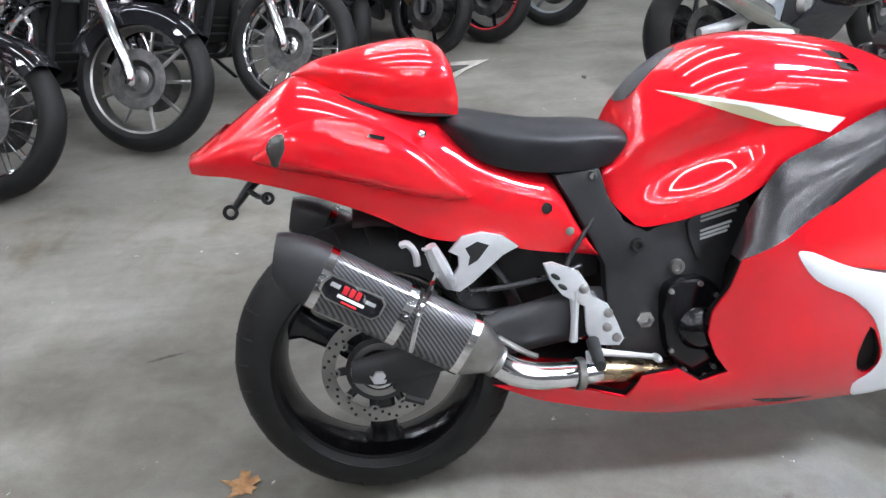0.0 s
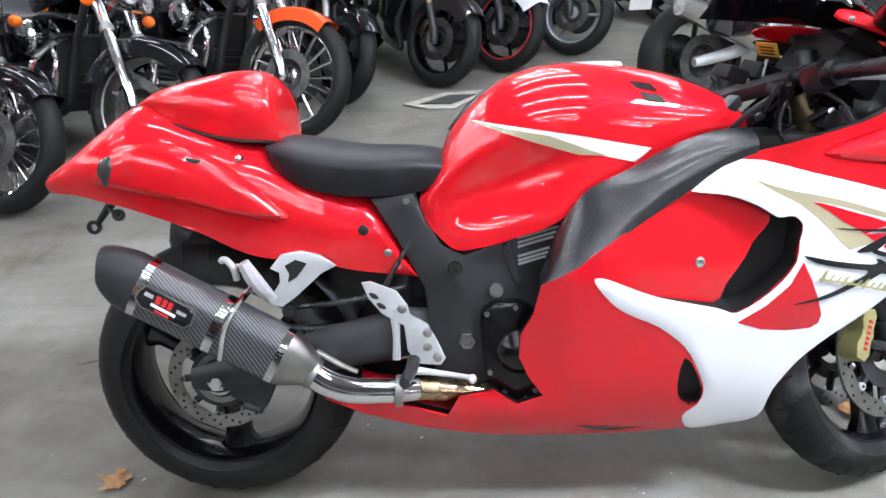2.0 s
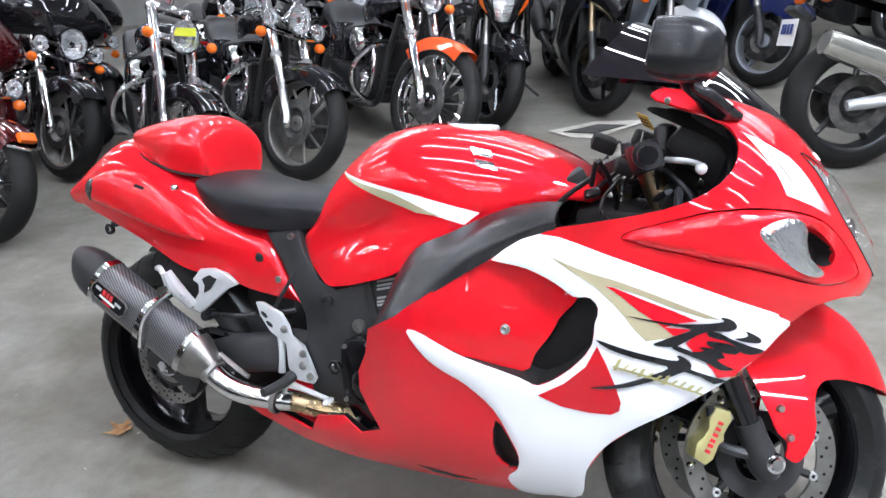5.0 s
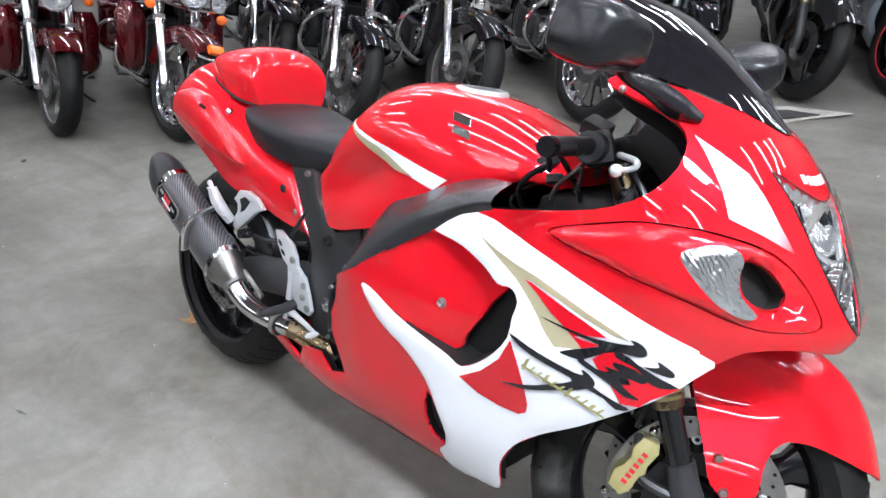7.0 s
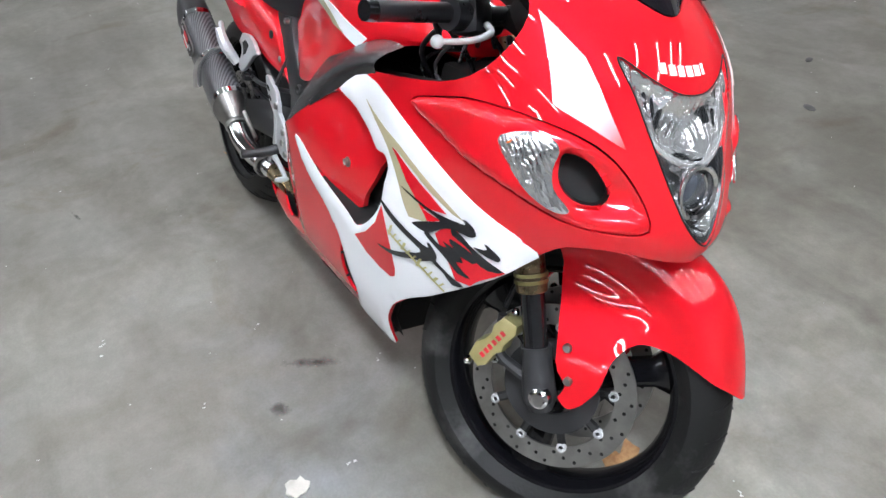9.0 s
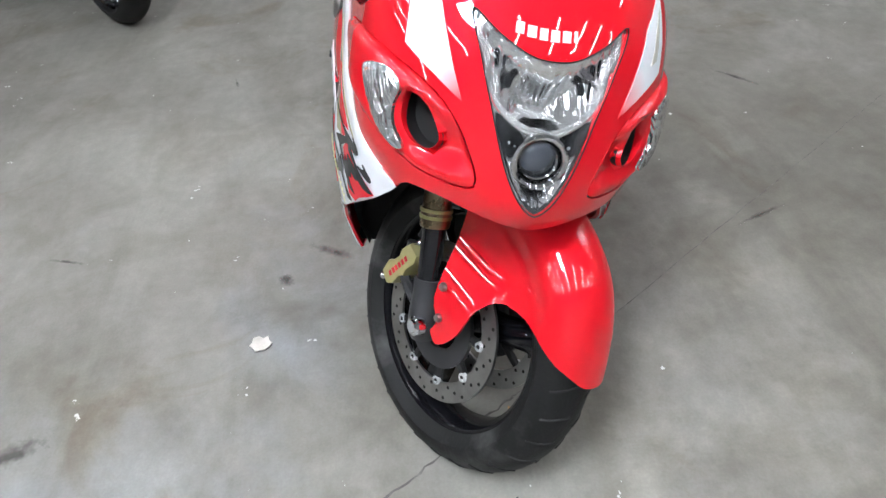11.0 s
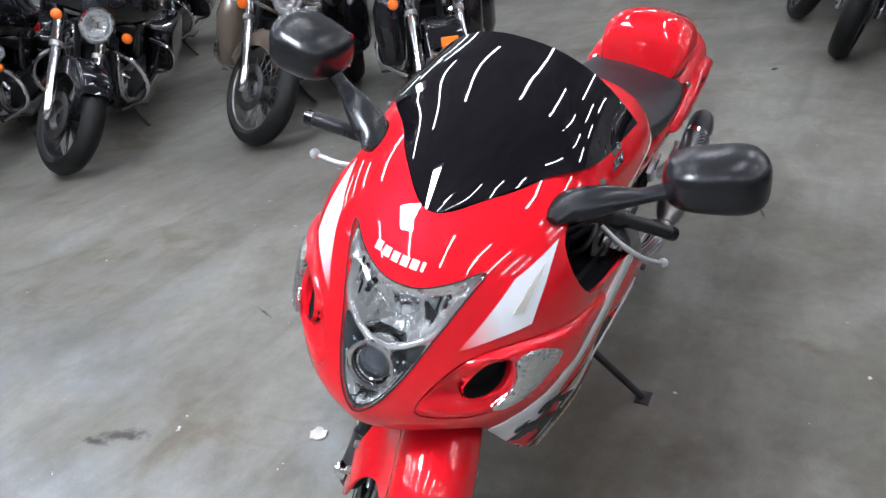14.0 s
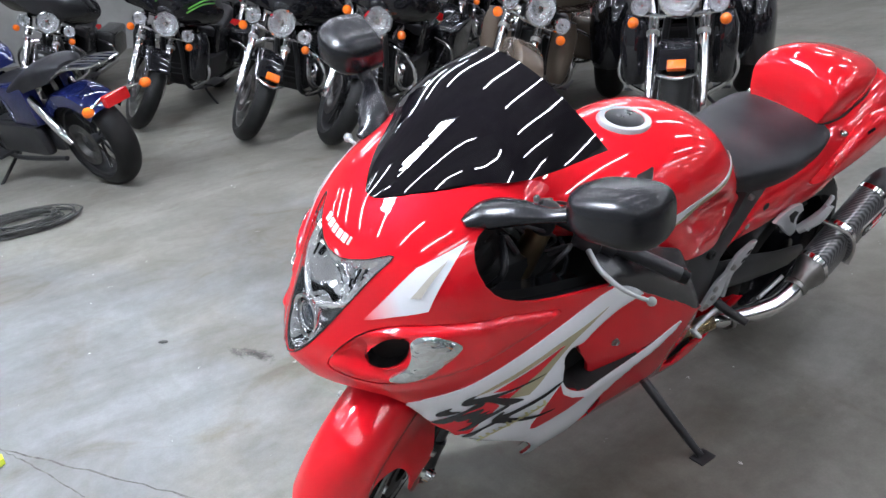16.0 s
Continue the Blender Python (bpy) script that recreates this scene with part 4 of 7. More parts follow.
for k in (-1, 1):
    inner_panel(k)
    rim = spline([(x, 0, z) for x, z in ((1.060, 0.750), (1.170, 0.774), (1.268, 0.798), (1.335, 0.828), (1.372, 0.866), (1.381, 0.905), (1.366, 0.936))], 6)
    rows = []
    for p in rim:
        q = fairing(k * fair_s(p.x, p.z), p.z, -0.005)
        rows.append([q + Vector((-0.05 * t * t * ease((p.x - 1.30) / 0.08), -k * 0.115 * t, -0.045 * math.sin(t * 1.57) * (1 - ease((p.z - 0.85) / 0.06)))) for t in (j / 6 for j in range(7))])
    part("cockpit_liner", grid(BM(), rows), TRIM_SATIN, bike, "black trim inside the cockpit opening")

# tank
tank = part("fuel_tank", body_form(BM(), TANK, 0.010, tuck=0.97, dent=knee_dent, n=16), RED, bike, "glossy red fuel tank with white flash")
STRIPE = [(0.567, 0.837), (0.660, 0.820), (0.780, 0.797), (0.913, 0.768), (0.897, 0.755), (0.882, 0.743), (0.800, 0.763), (0.710, 0.790), (0.640, 0.812)]
STRIPE_GOLD = [(0.567, 0.836), (0.640, 0.817), (0.720, 0.800), (0.800, 0.768), (0.830, 0.758), (0.775, 0.762), (0.700, 0.786), (0.620, 0.815)]
for k in (-1, 1):
    part("white_flash", skin(BM(), STRIPE, on_form(TANK, k, 0.97, knee_dent), step=0.014, smooth=0, off=0.0018, depth=0.002), WHITE, tank)
    part("champagne_flash", skin(BM(), STRIPE_GOLD, on_form(TANK, k, 0.97, knee_dent), step=0.014, smooth=0, off=0.0030, depth=0.001), GOLD_FILM, tank)
    for pts in ([(0.878, 0.896), (0.920, 0.888), (0.931, 0.873), (0.890, 0.881)], [(0.893, 0.874), (0.934, 0.866), (0.945, 0.851), (0.904, 0.859)]):
        part("chrome_emblem", skin(BM(), pts, on_form(TANK, k, 0.97, knee_dent), step=0.01, smooth=0, off=0.003, depth=0.003), CHROME, tank)
bm = BM()
cap_at = pose(0.835, 0, 0.9325, 0, 2, 0) @ Euler((radians(90), 0, 0)).to_matrix().to_4x4()
lathe(bm, [(0.042, 0.005), (0.046, 0.0065), (0.055, 0.005), (0.059, -0.002), (0.059, -0.014)], cap_at, 36)
cap = part("fuel_cap_ring", bm, CAST, tank, "silver fuel filler ring")
bm = BM()
lathe(bm, [(0.0, 0.007), (0.030, 0.007), (0.041, 0.005), (0.043, 0.001)], cap_at, 30)
part("fuel_cap", bm, PLASTIC, tank, "black fuel cap")
# tank pad along its back edge
bm = skin(BM(), [(-0.04, 0.0), (0.04, 0.0), (0.045, 0.06), (0.03, 0.13), (0.0, 0.15), (-0.03, 0.13), (-0.045, 0.06)], lambda a, b, off: Vector((lambda x: (x - off, a, half_section(*curve(TANK, x))[0][1] - 2.2 * a * a))(0.532 + 0.75 * b) ), step=0.012, smooth=3, off=0.004, depth=0.003)
part("tank_pad", bm, CARBON, tank)

# seat, hump and tail
seat = part("rider_seat", body_form(BM(), SEAT, 0.010, n=14), VINYL, bike, "smooth black vinyl rider seat")
hump = part("seat_hump", body_form(BM(), HUMP, 0.008, n=16), RED, bike, "red passenger seat hump")
tail = part("tail_cowl", body_form(BM(), TAIL, 0.010, n=14), RED, bike, "red tail fairing")
for k in (-1, 1):
    seam = []
    for i in range(12):
        x = -0.122 + 0.306 * i / 11
        w, top_z, mid_z, low_z = curve(HUMP, x)
        p = on_form(TAIL, k)(x, low_z + 0.001, 0.0)
        seam.append((x, k * (max(w * 0.89, min(abs(p.y), w * 0.97)) + 0.0016), low_z + 0.002))
    part("seam", tube(BM(), seam, 0.0034, 6, 2), DEEP, tail)
BULGE = [(-0.197, 0.752), (-0.175, 0.780), (-0.145, 0.806), (-0.075, 0.826), (0.007, 0.818), (0.060, 0.792), (0.106, 0.760), (0.176, 0.694), (0.198, 0.660), (0.120, 0.666), (0.040, 0.688), (-0.035, 0.710), (-0.120, 0.730)]
TAIL_LAMP = [(-0.144, 0.802), (-0.130, 0.799), (-0.128, 0.778), (-0.142, 0.750), (-0.157, 0.745), (-0.168, 0.766), (-0.161, 0.790)]
for k in (-1, 1):
    part("tail_bulge", skin(BM(), BULGE, on_form(TAIL, k), step=0.0065, smooth=3, raised=0.025, rim=0.019, off=-0.003, depth=0.010), RED, tail, "raised red flank of the tail")
    part("rear_signal", skin(BM(), TAIL_LAMP, on_form(TAIL, k), step=0.006, smooth=3, raised=0.006, rim=0.012, off=0.0185, depth=0.014), principled("smoked_lens", (0.035, 0.03, 0.028), 0.15, coat=0.6), tail, "smoked rear turn signal")
    part("black_letter_bar", skin(BM(), [(0.018, 0.795), (0.046, 0.787), (0.042, 0.781), (0.014, 0.789)], on_form(TAIL, k), step=0.01, smooth=0, off=0.0235, depth=0.001), BLACK_FILM, tail)
    bm = BM()
    ball(bm, (0.112, k * 0.142, 0.785), (0.010, 0.012, 0.010))
    part("grab_bolt", bm, CHROME, tail)
    for x, z, mat, r in ((0.392, 0.578, STEEL, 0.0085), (0.345, 0.628, DEEP, 0.011)):
        bm = BM()
        p = on_form(TAIL, k)(x, z, 0.0)
        lathe(bm, [(0.0, 0.003), (r * 0.6, 0.003), (r, 0.001), (r, -0.01)], Matrix.Translation(p) @ Matrix.Scale(k, 4, (0, 1, 0)), 14)
        part("panel_bolt", bm, mat, tail)
bm = BM()
rows = []
for i in range(9):
    x = -0.320 + 0.065 * i / 8
    w, top, mid, lowz = curve(TAIL, x)
    rows.append([(x - 0.004, w * 0.92 * math.sin(a), mid + (top - mid) * math.cos(a) ** 0.9 + 0.004) for a in (j / 8 * 1.25 for j in range(-8, 9))])
part("tail_lamp", grid(bm, rows), RED_LENS, tail, "red tail lamp lens")
# number plate bracket under the tail
bm = BM()
tube(bm, [(-0.200, 0.0, 0.715), (-0.228, 0.0, 0.690), (-0.262, 0.0, 0.650)], [0.012, 0.010, 0.007], 8)
tube(bm, [(-0.236, 0.0, 0.685), (-0.212, -0.02, 0.672), (-0.192, -0.05, 0.672)], 0.006, 8)
lathe(bm, [(0.008, -0.004), (0.016, -0.004), (0.016, 0.004), (0.008, 0.004)], pose(-0.272, 0.0, 0.640), 14, True)
lathe(bm, [(0.006, -0.004), (0.013, -0.004), (0.013, 0.004), (0.006, 0.004)], pose(-0.188, -0.052, 0.672), 14, True)
part("plate_bracket", bm, SATIN_BLACK, bike, "black number plate bracket")


# wheels
def tyre_profile(R, w, bead):
    out = []
    for k in range(15):
        a = math.pi * (k / 14 - 0.5)
        out.append((R - w * 0.46 * (1 - math.cos(a)) ** 0.9, w / 2 * math.sin(a)))
    return [(bead, -w * 0.36), (bead + 0.012, -w * 0.44)] + out + [(bead + 0.012, w * 0.44), (bead, w * 0.36)]


def wheel(name, parent, m, R, w, bead, spokes, rim_mat, tyre_label, spoke_w=0.028, discs=(), disc_r=0.11, hub=0.04, tread=True, rubber=None):
    """A motorcycle wheel about the local y axis of m."""
    bm = BM()
    lathe(bm, tyre_profile(R, w, bead), m, 56)
    wh = part(name, bm, rubber or RUBBER, parent, tyre_label)
    if tread:
        bm = BM()
        for i in range(30):
            for k in (-1, 1):
                pts = []
                for t in (0.12, 0.45, 0.78):
                    a = 2 * math.pi * (i + 0.4 * t * k + 0.25 * k) / 30
                    ph = math.pi / 2 * t * k * 0.8
                    r = R - w * 0.46 * (1 - math.cos(ph)) ** 0.9 + 0.0003
                    pts.append(m @ Vector((r * math.cos(a), w / 2 * math.sin(ph), r * math.sin(a))))
                tube(bm, pts, 0.0022, 4, 2, False)
        tagged(part("tread_groove", bm, DEEP, wh), kind="stuff")
    bm = BM()
    b = bead
    lathe(bm, [(b + 0.008, -w * 0.40), (b + 0.006, -w * 0.36), (b - 0.006, -w * 0.34), (b - 0.016, -w * 0.22), (b - 0.020, 0.0), (b - 0.016, w * 0.22), (b - 0.006, w * 0.34), (b + 0.006, w * 0.36), (b + 0.008, w * 0.40)], m, 56)
    part("rim", bm, rim_mat, wh)
    bm = BM()
    lathe(bm, [(0.012, -w * 0.42), (hub, -w * 0.40), (hub, w * 0.40), (0.012, w * 0.42)], m, 24)
    for i in range(spokes):
        a = 2 * math.pi * (i + 0.25) / spokes
        d = Vector((math.cos(a), 0, math.sin(a)))
        t = Vector((-math.sin(a), 0, math.cos(a)))
        rows = []
        for r, ww, th in ((hub * 0.7, spoke_w * 1.0, 0.030), (bead * 0.45, spoke_w * 0.8, 0.022), (bead * 0.78, spoke_w * 0.85, 0.02), (bead - 0.012, spoke_w * 1.5, 0.026)):
            rows.append([m @ (d * r + t * ww * u + Vector((0, th * v, 0))) for u, v in ((-1, -0.5), (-0.5, -1), (0.5, -1), (1, -0.5), (1, 0.5), (0.5, 1), (-0.5, 1), (-1, 0.5))])
        grid(bm, rows, close_v=True)
    part("spokes", bm, rim_mat, wh)
    for y in discs:
        bm = BM()
        lathe(bm, [(disc_r * 0.755, -0.0025), (disc_r, -0.0025), (disc_r, 0.0025), (disc_r * 0.755, 0.0025)], m @ Matrix.Translation((0, y, 0)), 56, True)
        dd = part("brake_disc", bm, STEEL, wh, "drilled steel brake disc")
        bm = BM()
        s = 1 if y > 0 else -1
        for i in range(48):
            a = 2 * math.pi * i / 48
            r = disc_r * (0.81, 0.88, 0.945)[i % 3]
            lathe(bm, [(0.0, 0.0030), (0.0034, 0.0030), (0.0034, -0.0030), (0.0, -0.0030)], m @ Matrix.Translation((r * math.cos(a), y, r * math.sin(a))), 8)
        tagged(part("disc_drilling", bm, DEEP, wh), kind="stuff")
        bm = BM()
        lathe(bm, [(disc_r * 0.34, -0.004), (disc_r * 0.58, -0.004), (disc_r * 0.58, 0.004), (disc_r * 0.34, 0.004)], m @ Matrix.Translation((0, y, 0)), 40, True)
        part("disc_carrier", bm, SATIN_BLACK, wh)
        for i in range(9):
            a = 2 * math.pi * (i + 0.5) / 9
            bm = BM()
            tube(bm, [m @ Vector((disc_r * 0.45 * math.cos(a), y * 0.9, disc_r * 0.45 * math.sin(a))), m @ Vector((disc_r * 0.76 * math.cos(a), y, disc_r * 0.76 * math.sin(a)))], 0.0085, 6)
            part("carrier_arm", bm, DEEP, wh)
        for i in range(9):
            a = 2 * math.pi * (i + 0.5) / 9
            bm = BM()
            lathe(bm, [(0.004, 0.004 * s), (0.0045, 0.007 * s), (0.0085, 0.007 * s), (0.0095, 0.0)], m @ Matrix.Translation((disc_r * 0.745 * math.cos(a), y, disc_r * 0.745 * math.sin(a))), 10)
            part("disc_bobbin", bm, CAST if disc_r > 0.13 else STEEL, wh)
    return wh


rear = wheel("rear_wheel", bike, pose(0, 0, 0.305), 0.302, 0.182, 0.212, 3, GLOSS_BLACK, "wide black sport tyre on a black rim", 0.034, (-0.075,), 0.118, 0.055)
bm = BM()
lathe(bm, [(0.0, -0.118), (0.012, -0.118), (0.014, -0.112), (0.020, -0.112), (0.024, -0.104), (0.024, -0.085)], pose(0, 0, 0.305), 6)
lathe(bm, [(0.028, -0.100), (0.034, -0.098), (0.034, -0.07)], pose(0, 0, 0.305), 24)
part("axle_nut", bm, CAST, rear, "silver rear axle nut")
bm = BM()
lathe(bm, [(0.045, -0.082), (0.058, -0.082), (0.058, -0.080), (0.045, -0.080)], pose(0, 0, 0.305), 40, True)
part("sensor_ring", bm, STEEL, rear)

# swing arm and rear brake
for k in (-1, 1):
    bm = BM()
    rows = []
    for x, y, z, h, w in ((-0.055, 0.098, 0.312, 0.024, 0.012), (0.0, 0.100, 0.314, 0.036, 0.014), (0.10, 0.105, 0.335, 0.040, 0.016), (0.25, 0.108, 0.372, 0.050, 0.018), (0.42, 0.100, 0.400, 0.055, 0.020), (0.54, 0.085, 0.400, 0.040, 0.020)):
        rows.append([(x, k * (y + w * math.cos(a)), z + h * math.sin(a)) for a in (2 * math.pi * j / 12 for j in range(12))])
    grid(bm, rows, close_v=True, caps=True)
    arm = part("swing_arm", bm, SATIN_BLACK, bike, "black swing arm")
bm = BM()
box(bm, (0.085, 0.045, 0.075), pose(0.075, -0.085, 0.285, 0, 25), 0.012)
tube(bm, [(0.05, -0.09, 0.245), (0.09, -0.10, 0.235)], 0.010, 8)
part("rear_caliper", bm, SATIN_BLACK, bike)
# hugger and shock clutter ahead of the rear wheel
bm = BM()
rows = []
for i in range(11):
    a = radians(20 + 75 * i / 10)
    rows.append([(0.325 * math.cos(a), 0.105 * math.sin(t), 0.312 + 0.325 * math.sin(a) - 0.03 * (1 - math.cos(t))) for t in (j / 6 * 1.4 for j in range(-6, 7))])
grid(bm, rows)
part("rear_hugger", bm, SATIN_BLACK, bike)
bm = BM()
for x, y, z, r, l in ((0.40, -0.05, 0.50, 0.03, 0.2), (0.33, 0.02, 0.54, 0.04, 0.16)):
    tube(bm, [(x, y, z - l / 2), (x + 0.03, y, z + l / 2)], r, 12)
box(bm, (0.22, 0.14, 0.20), pose(0.36, 0, 0.56), 0.02)
box(bm, (0.26, 0.17, 0.28), pose(0.60, 0, 0.42), 0.03)
box(bm, (0.34, 0.20, 0.26), pose(0.86, 0, 0.36), 0.03)
box(bm, (0.5, 0.16, 0.2), pose(0.85, 0, 0.62), 0.03)
part("engine_block", bm, DEEP, bike, "dark engine inside the fairing")
bm = BM()
tube(bm, [(0.18, -0.12, 0.47), (0.27, -0.13, 0.478), (0.36, -0.12, 0.49), (0.42, -0.10, 0.50)], 0.006, 8)
tube(bm, [(0.36, -0.13, 0.47), (0.40, -0.125, 0.54), (0.44, -0.12, 0.60)], 0.005, 8)
tube(bm, [(0.16, -0.10, 0.42), (0.25, -0.10, 0.415), (0.36, -0.09, 0.42)], 0.009, 8)
part("brake_hose", bm, PLASTIC, bike)
bm = BM()
lathe(bm, [(0.0, -0.012), (0.012, -0.012), (0.014, 0.0), (0.014, 0.02)], pose(0.178, -0.13, 0.468), 14)
part("hose_union", bm, PLASTIC, bike)

# frame beam with engine covers, right and left
FRAME_OUT = [(0.362, 0.690), (0.452, 0.698), (0.470, 0.641), (0.503, 0.589), (0.548, 0.566), (0.628, 0.593), (0.745, 0.630), (0.760, 0.600), (0.740, 0.540), (0.715, 0.480), (0.700, 0.380), (0.640, 0.300), (0.560, 0.285), (0.478, 0.290), (0.466, 0.420), (0.462, 0.500), (0.440, 0.545), (0.405, 0.615)]
for k in (-1, 1):
    bm = plate(BM(), FRAME_OUT, k * 0.085, k * 0.124, 0.008, 0)
    fr = part("frame_beam", bm, SATIN_BLACK, bike, "satin black aluminium frame plate")
    for x, z, r, mat, nm in ((0.545, 0.383, 0.021, CHROME, "pivot_nut"), (0.609, 0.489, 0.016, STEEL, "frame_bolt"), (0.436, 0.684, 0.008, STEEL, "seat_bolt"), (0.527, 0.540, 0.014, DEEP, "frame_plug")):
        bm = BM()
        seg = 6 if nm == "pivot_nut" else 18
        lathe(bm, [(0.0, 0.004), (r * 0.45, 0.004), (r * 0.5, 0.010), (r * 0.85, 0.010), (r, 0.006), (r, -0.004)], Matrix.Translation((x, k * 0.124, z)) @ Matrix.Scale(k, 4, (0, 1, 0)), seg)
        part(nm, bm, mat, fr)
    bm = plate(BM(), [(0.625, 0.578), (0.640, 0.598), (0.650, 0.560), (0.665, 0.500), (0.650, 0.500), (0.632, 0.545)], k * 0.120, k * 0.132, 0.003)
    part("frame_rib", bm, SATIN_BLACK, fr)
    for i, (z, l) in enumerate(((0.606, 0.085), (0.596, 0.080), (0.587, 0.075), (0.566, 0.066), (0.557, 0.062), (0.549, 0.058))):
        bm = BM()
        box(bm, (l, 0.001, 0.005), pose(0.655 + l / 2, k * 0.1255, z, 0, -14), 0)
        part("label_line", bm, LABEL_GREY, fr)
COVER = [(0.582, 0.457), (0.650, 0.470), (0.690, 0.440), (0.700, 0.380), (0.690, 0.320), (0.690, 0.270), (0.668, 0.250), (0.617, 0.268), (0.584, 0.318), (0.574, 0.390)]
bm = plate(BM(), COVER, -0.10, -0.156, 0.012, 3)
cover = part("clutch_cover", bm, GLOSS_BLACK, bike, "gloss black clutch cover")
bm = BM()
lathe(bm, [(0.0, -0.03), (0.028, -0.028), (0.042, -0.018), (0.050, 0.0)], pose(0.650, -0.150, 0.365), 24)
part("cover_boss", bm, GLOSS_BLACK, cover)
for i in range(9):
    p = COVER[i]
    bm = BM()
    lathe(bm, [(0.0, -0.008), (0.005, -0.008), (0.006, 0.0)], Matrix.Translation((0.62 + (p[0] - 0.62) * 0.86, -0.154, 0.36 + (p[1] - 0.36) * 0.9)), 6)
    part("cover_bolt", bm, STEEL, cover)

# foot controls
HEEL = [(0.334, 0.520), (0.352, 0.522), (0.405, 0.499), (0.424, 0.470), (0.430, 0.448), (0.464, 0.426), (0.482, 0.390), (0.498, 0.350), (0.488, 0.336), (0.462, 0.338), (0.436, 0.342), (0.420, 0.370), (0.416, 0.425), (0.372, 0.452), (0.346, 0.486)]
for k in (-1, 1):
    rest = part("heel_plate", plate(BM(), HEEL, k * 0.128, k * 0.140, 0.004), CAST, bike, "silver cast heel plate and footpeg hanger")
    for x, z, w in ((0.358, 0.492, 0.012), (0.372, 0.470, 0.012)):
        bm = BM()
        ball(bm, (x, k * 0.139, z), (w, 0.003, 0.0055), Euler((0, radians(35), 0)).to_matrix().to_4x4())
        part("heel_slot", bm, DEEP, rest)
    for x, z in ((0.464, 0.408), (0.462, 0.378), (0.482, 0.354), (0.414, 0.462)):
        bm = BM()
        lathe(bm, [(0.0, 0.006), (0.005, 0.006), (0.009, 0.004), (0.010, 0.0)], Matrix.Translation((x, k * 0.140, z)) @ Matrix.Scale(k, 4, (0, 1, 0)), 14)
        part("hanger_bolt", bm, STEEL, rest)
    bm = BM()
    tube(bm, [(0.432, k * 0.140, 0.350), (0.428, k * 0.175, 0.342), (0.418, k * 0.235, 0.338)], [0.014, 0.013, 0.011], 10)
    part("footpeg", bm, SATIN_BLACK, bike, "black rubbered footpeg")
    bm = BM()
    tube(bm, [(0.428, k * 0.150, 0.332), (0.47, k * 0.152, 0.326), (0.53, k * 0.160, 0.318), (0.548, k * 0.170, 0.318)], [0.010, 0.007, 0.006, 0.006], 8)
    ball(bm, (0.552, k * 0.176, 0.318), (0.009, 0.02, 0.007))
    tube(bm, [(0.420, k * 0.150, 0.335), (0.418, k * 0.165, 0.29), (0.416, k * 0.168, 0.278)], 0.006, 8)
    tube(bm, [(0.398, k * 0.130, 0.46), (0.398, k * 0.130, 0.40), (0.395, k * 0.130, 0.35)], [0.012, 0.008, 0.009], 8)
    part("foot_lever", bm, CAST, bike, "silver foot lever")
    BR = [(0.150, 0.560), (0.175, 0.588), (0.215, 0.594), (0.255, 0.584), (0.287, 0.560), (0.255, 0.545), (0.225, 0.520), (0.195, 0.495), (0.168, 0.478), (0.148, 0.484), (0.150, 0.505), (0.168, 0.530), (0.168, 0.550)]
    br = part("passenger_hanger", plate(BM(), BR, k * 0.132, k * 0.146, 0.005), CAST, bike, "silver passenger footpeg hanger")
    bm = plate(BM(), [(0.182, 0.565), (0.205, 0.577), (0.228, 0.568), (0.205, 0.540), (0.186, 0.530), (0.190, 0.548)], k * 0.146, k * 0.1475, 0)
    part("hanger_window", bm, DEEP, br)
    bm = BM()
    tube(bm, [(0.150, k * 0.150, 0.497), (0.128, k * 0.178, 0.545), (0.112, k * 0.188, 0.585)], [0.013, 0.017, 0.012], 8)
    peg = part("passenger_peg", bm, CAST, bike, "folded silver passenger peg")
    for i in range(6):
        t = i / 5
        bm = BM()
        box(bm, (0.034, 0.01, 0.004), pose(0.142 - 0.03 * t, k * (0.176 + 0.014 * t), 0.522 + 0.052 * t, 0, 28), 0)
        part("peg_rib", bm, CAST, peg)
    bm = BM()
    tube(bm, [(0.060, k * 0.165, 0.585), (0.072, k * 0.17, 0.588), (0.085, k * 0.17, 0.57), (0.088, k * 0.165, 0.545)], 0.007, 8)
    part("peg_hook", bm, CAST, peg)

# silencers
AXES = {-1: (Vector((-0.160, 0.192, 0.588)), Vector((0.178, 0.182, 0.382))), 1: (Vector((-0.170, 0.200, 0.588)), Vector((0.145, 0.225, 0.400)))}


def can_ring(t, k, sy, sz, slant=0.0):
    """A rounded six-sided section along the silencer's axis."""
    AX0, AX1 = AXES[k]
    c = AX0.lerp(AX1, t)
    d = (AX1 - AX0).normalized()
    up = Vector((-d.z, 0, d.x)) * -1
    if up.z < 0:
        up = -up
    ring = []
    for j in range(24):
        a = 2 * math.pi * j / 24
        r = 1 / max(abs(math.cos(a)) ** 3 + abs(math.sin(a)) ** 3, 1e-6) ** (1 / 3.2)
        q = c + Vector((0, sy * r * math.cos(a), 0)) + up * (sz * r * math.sin(a)) + d * (slant * math.sin(a))
        ring.append(Vector((q.x, k * q.y, q.z)))
    return ring


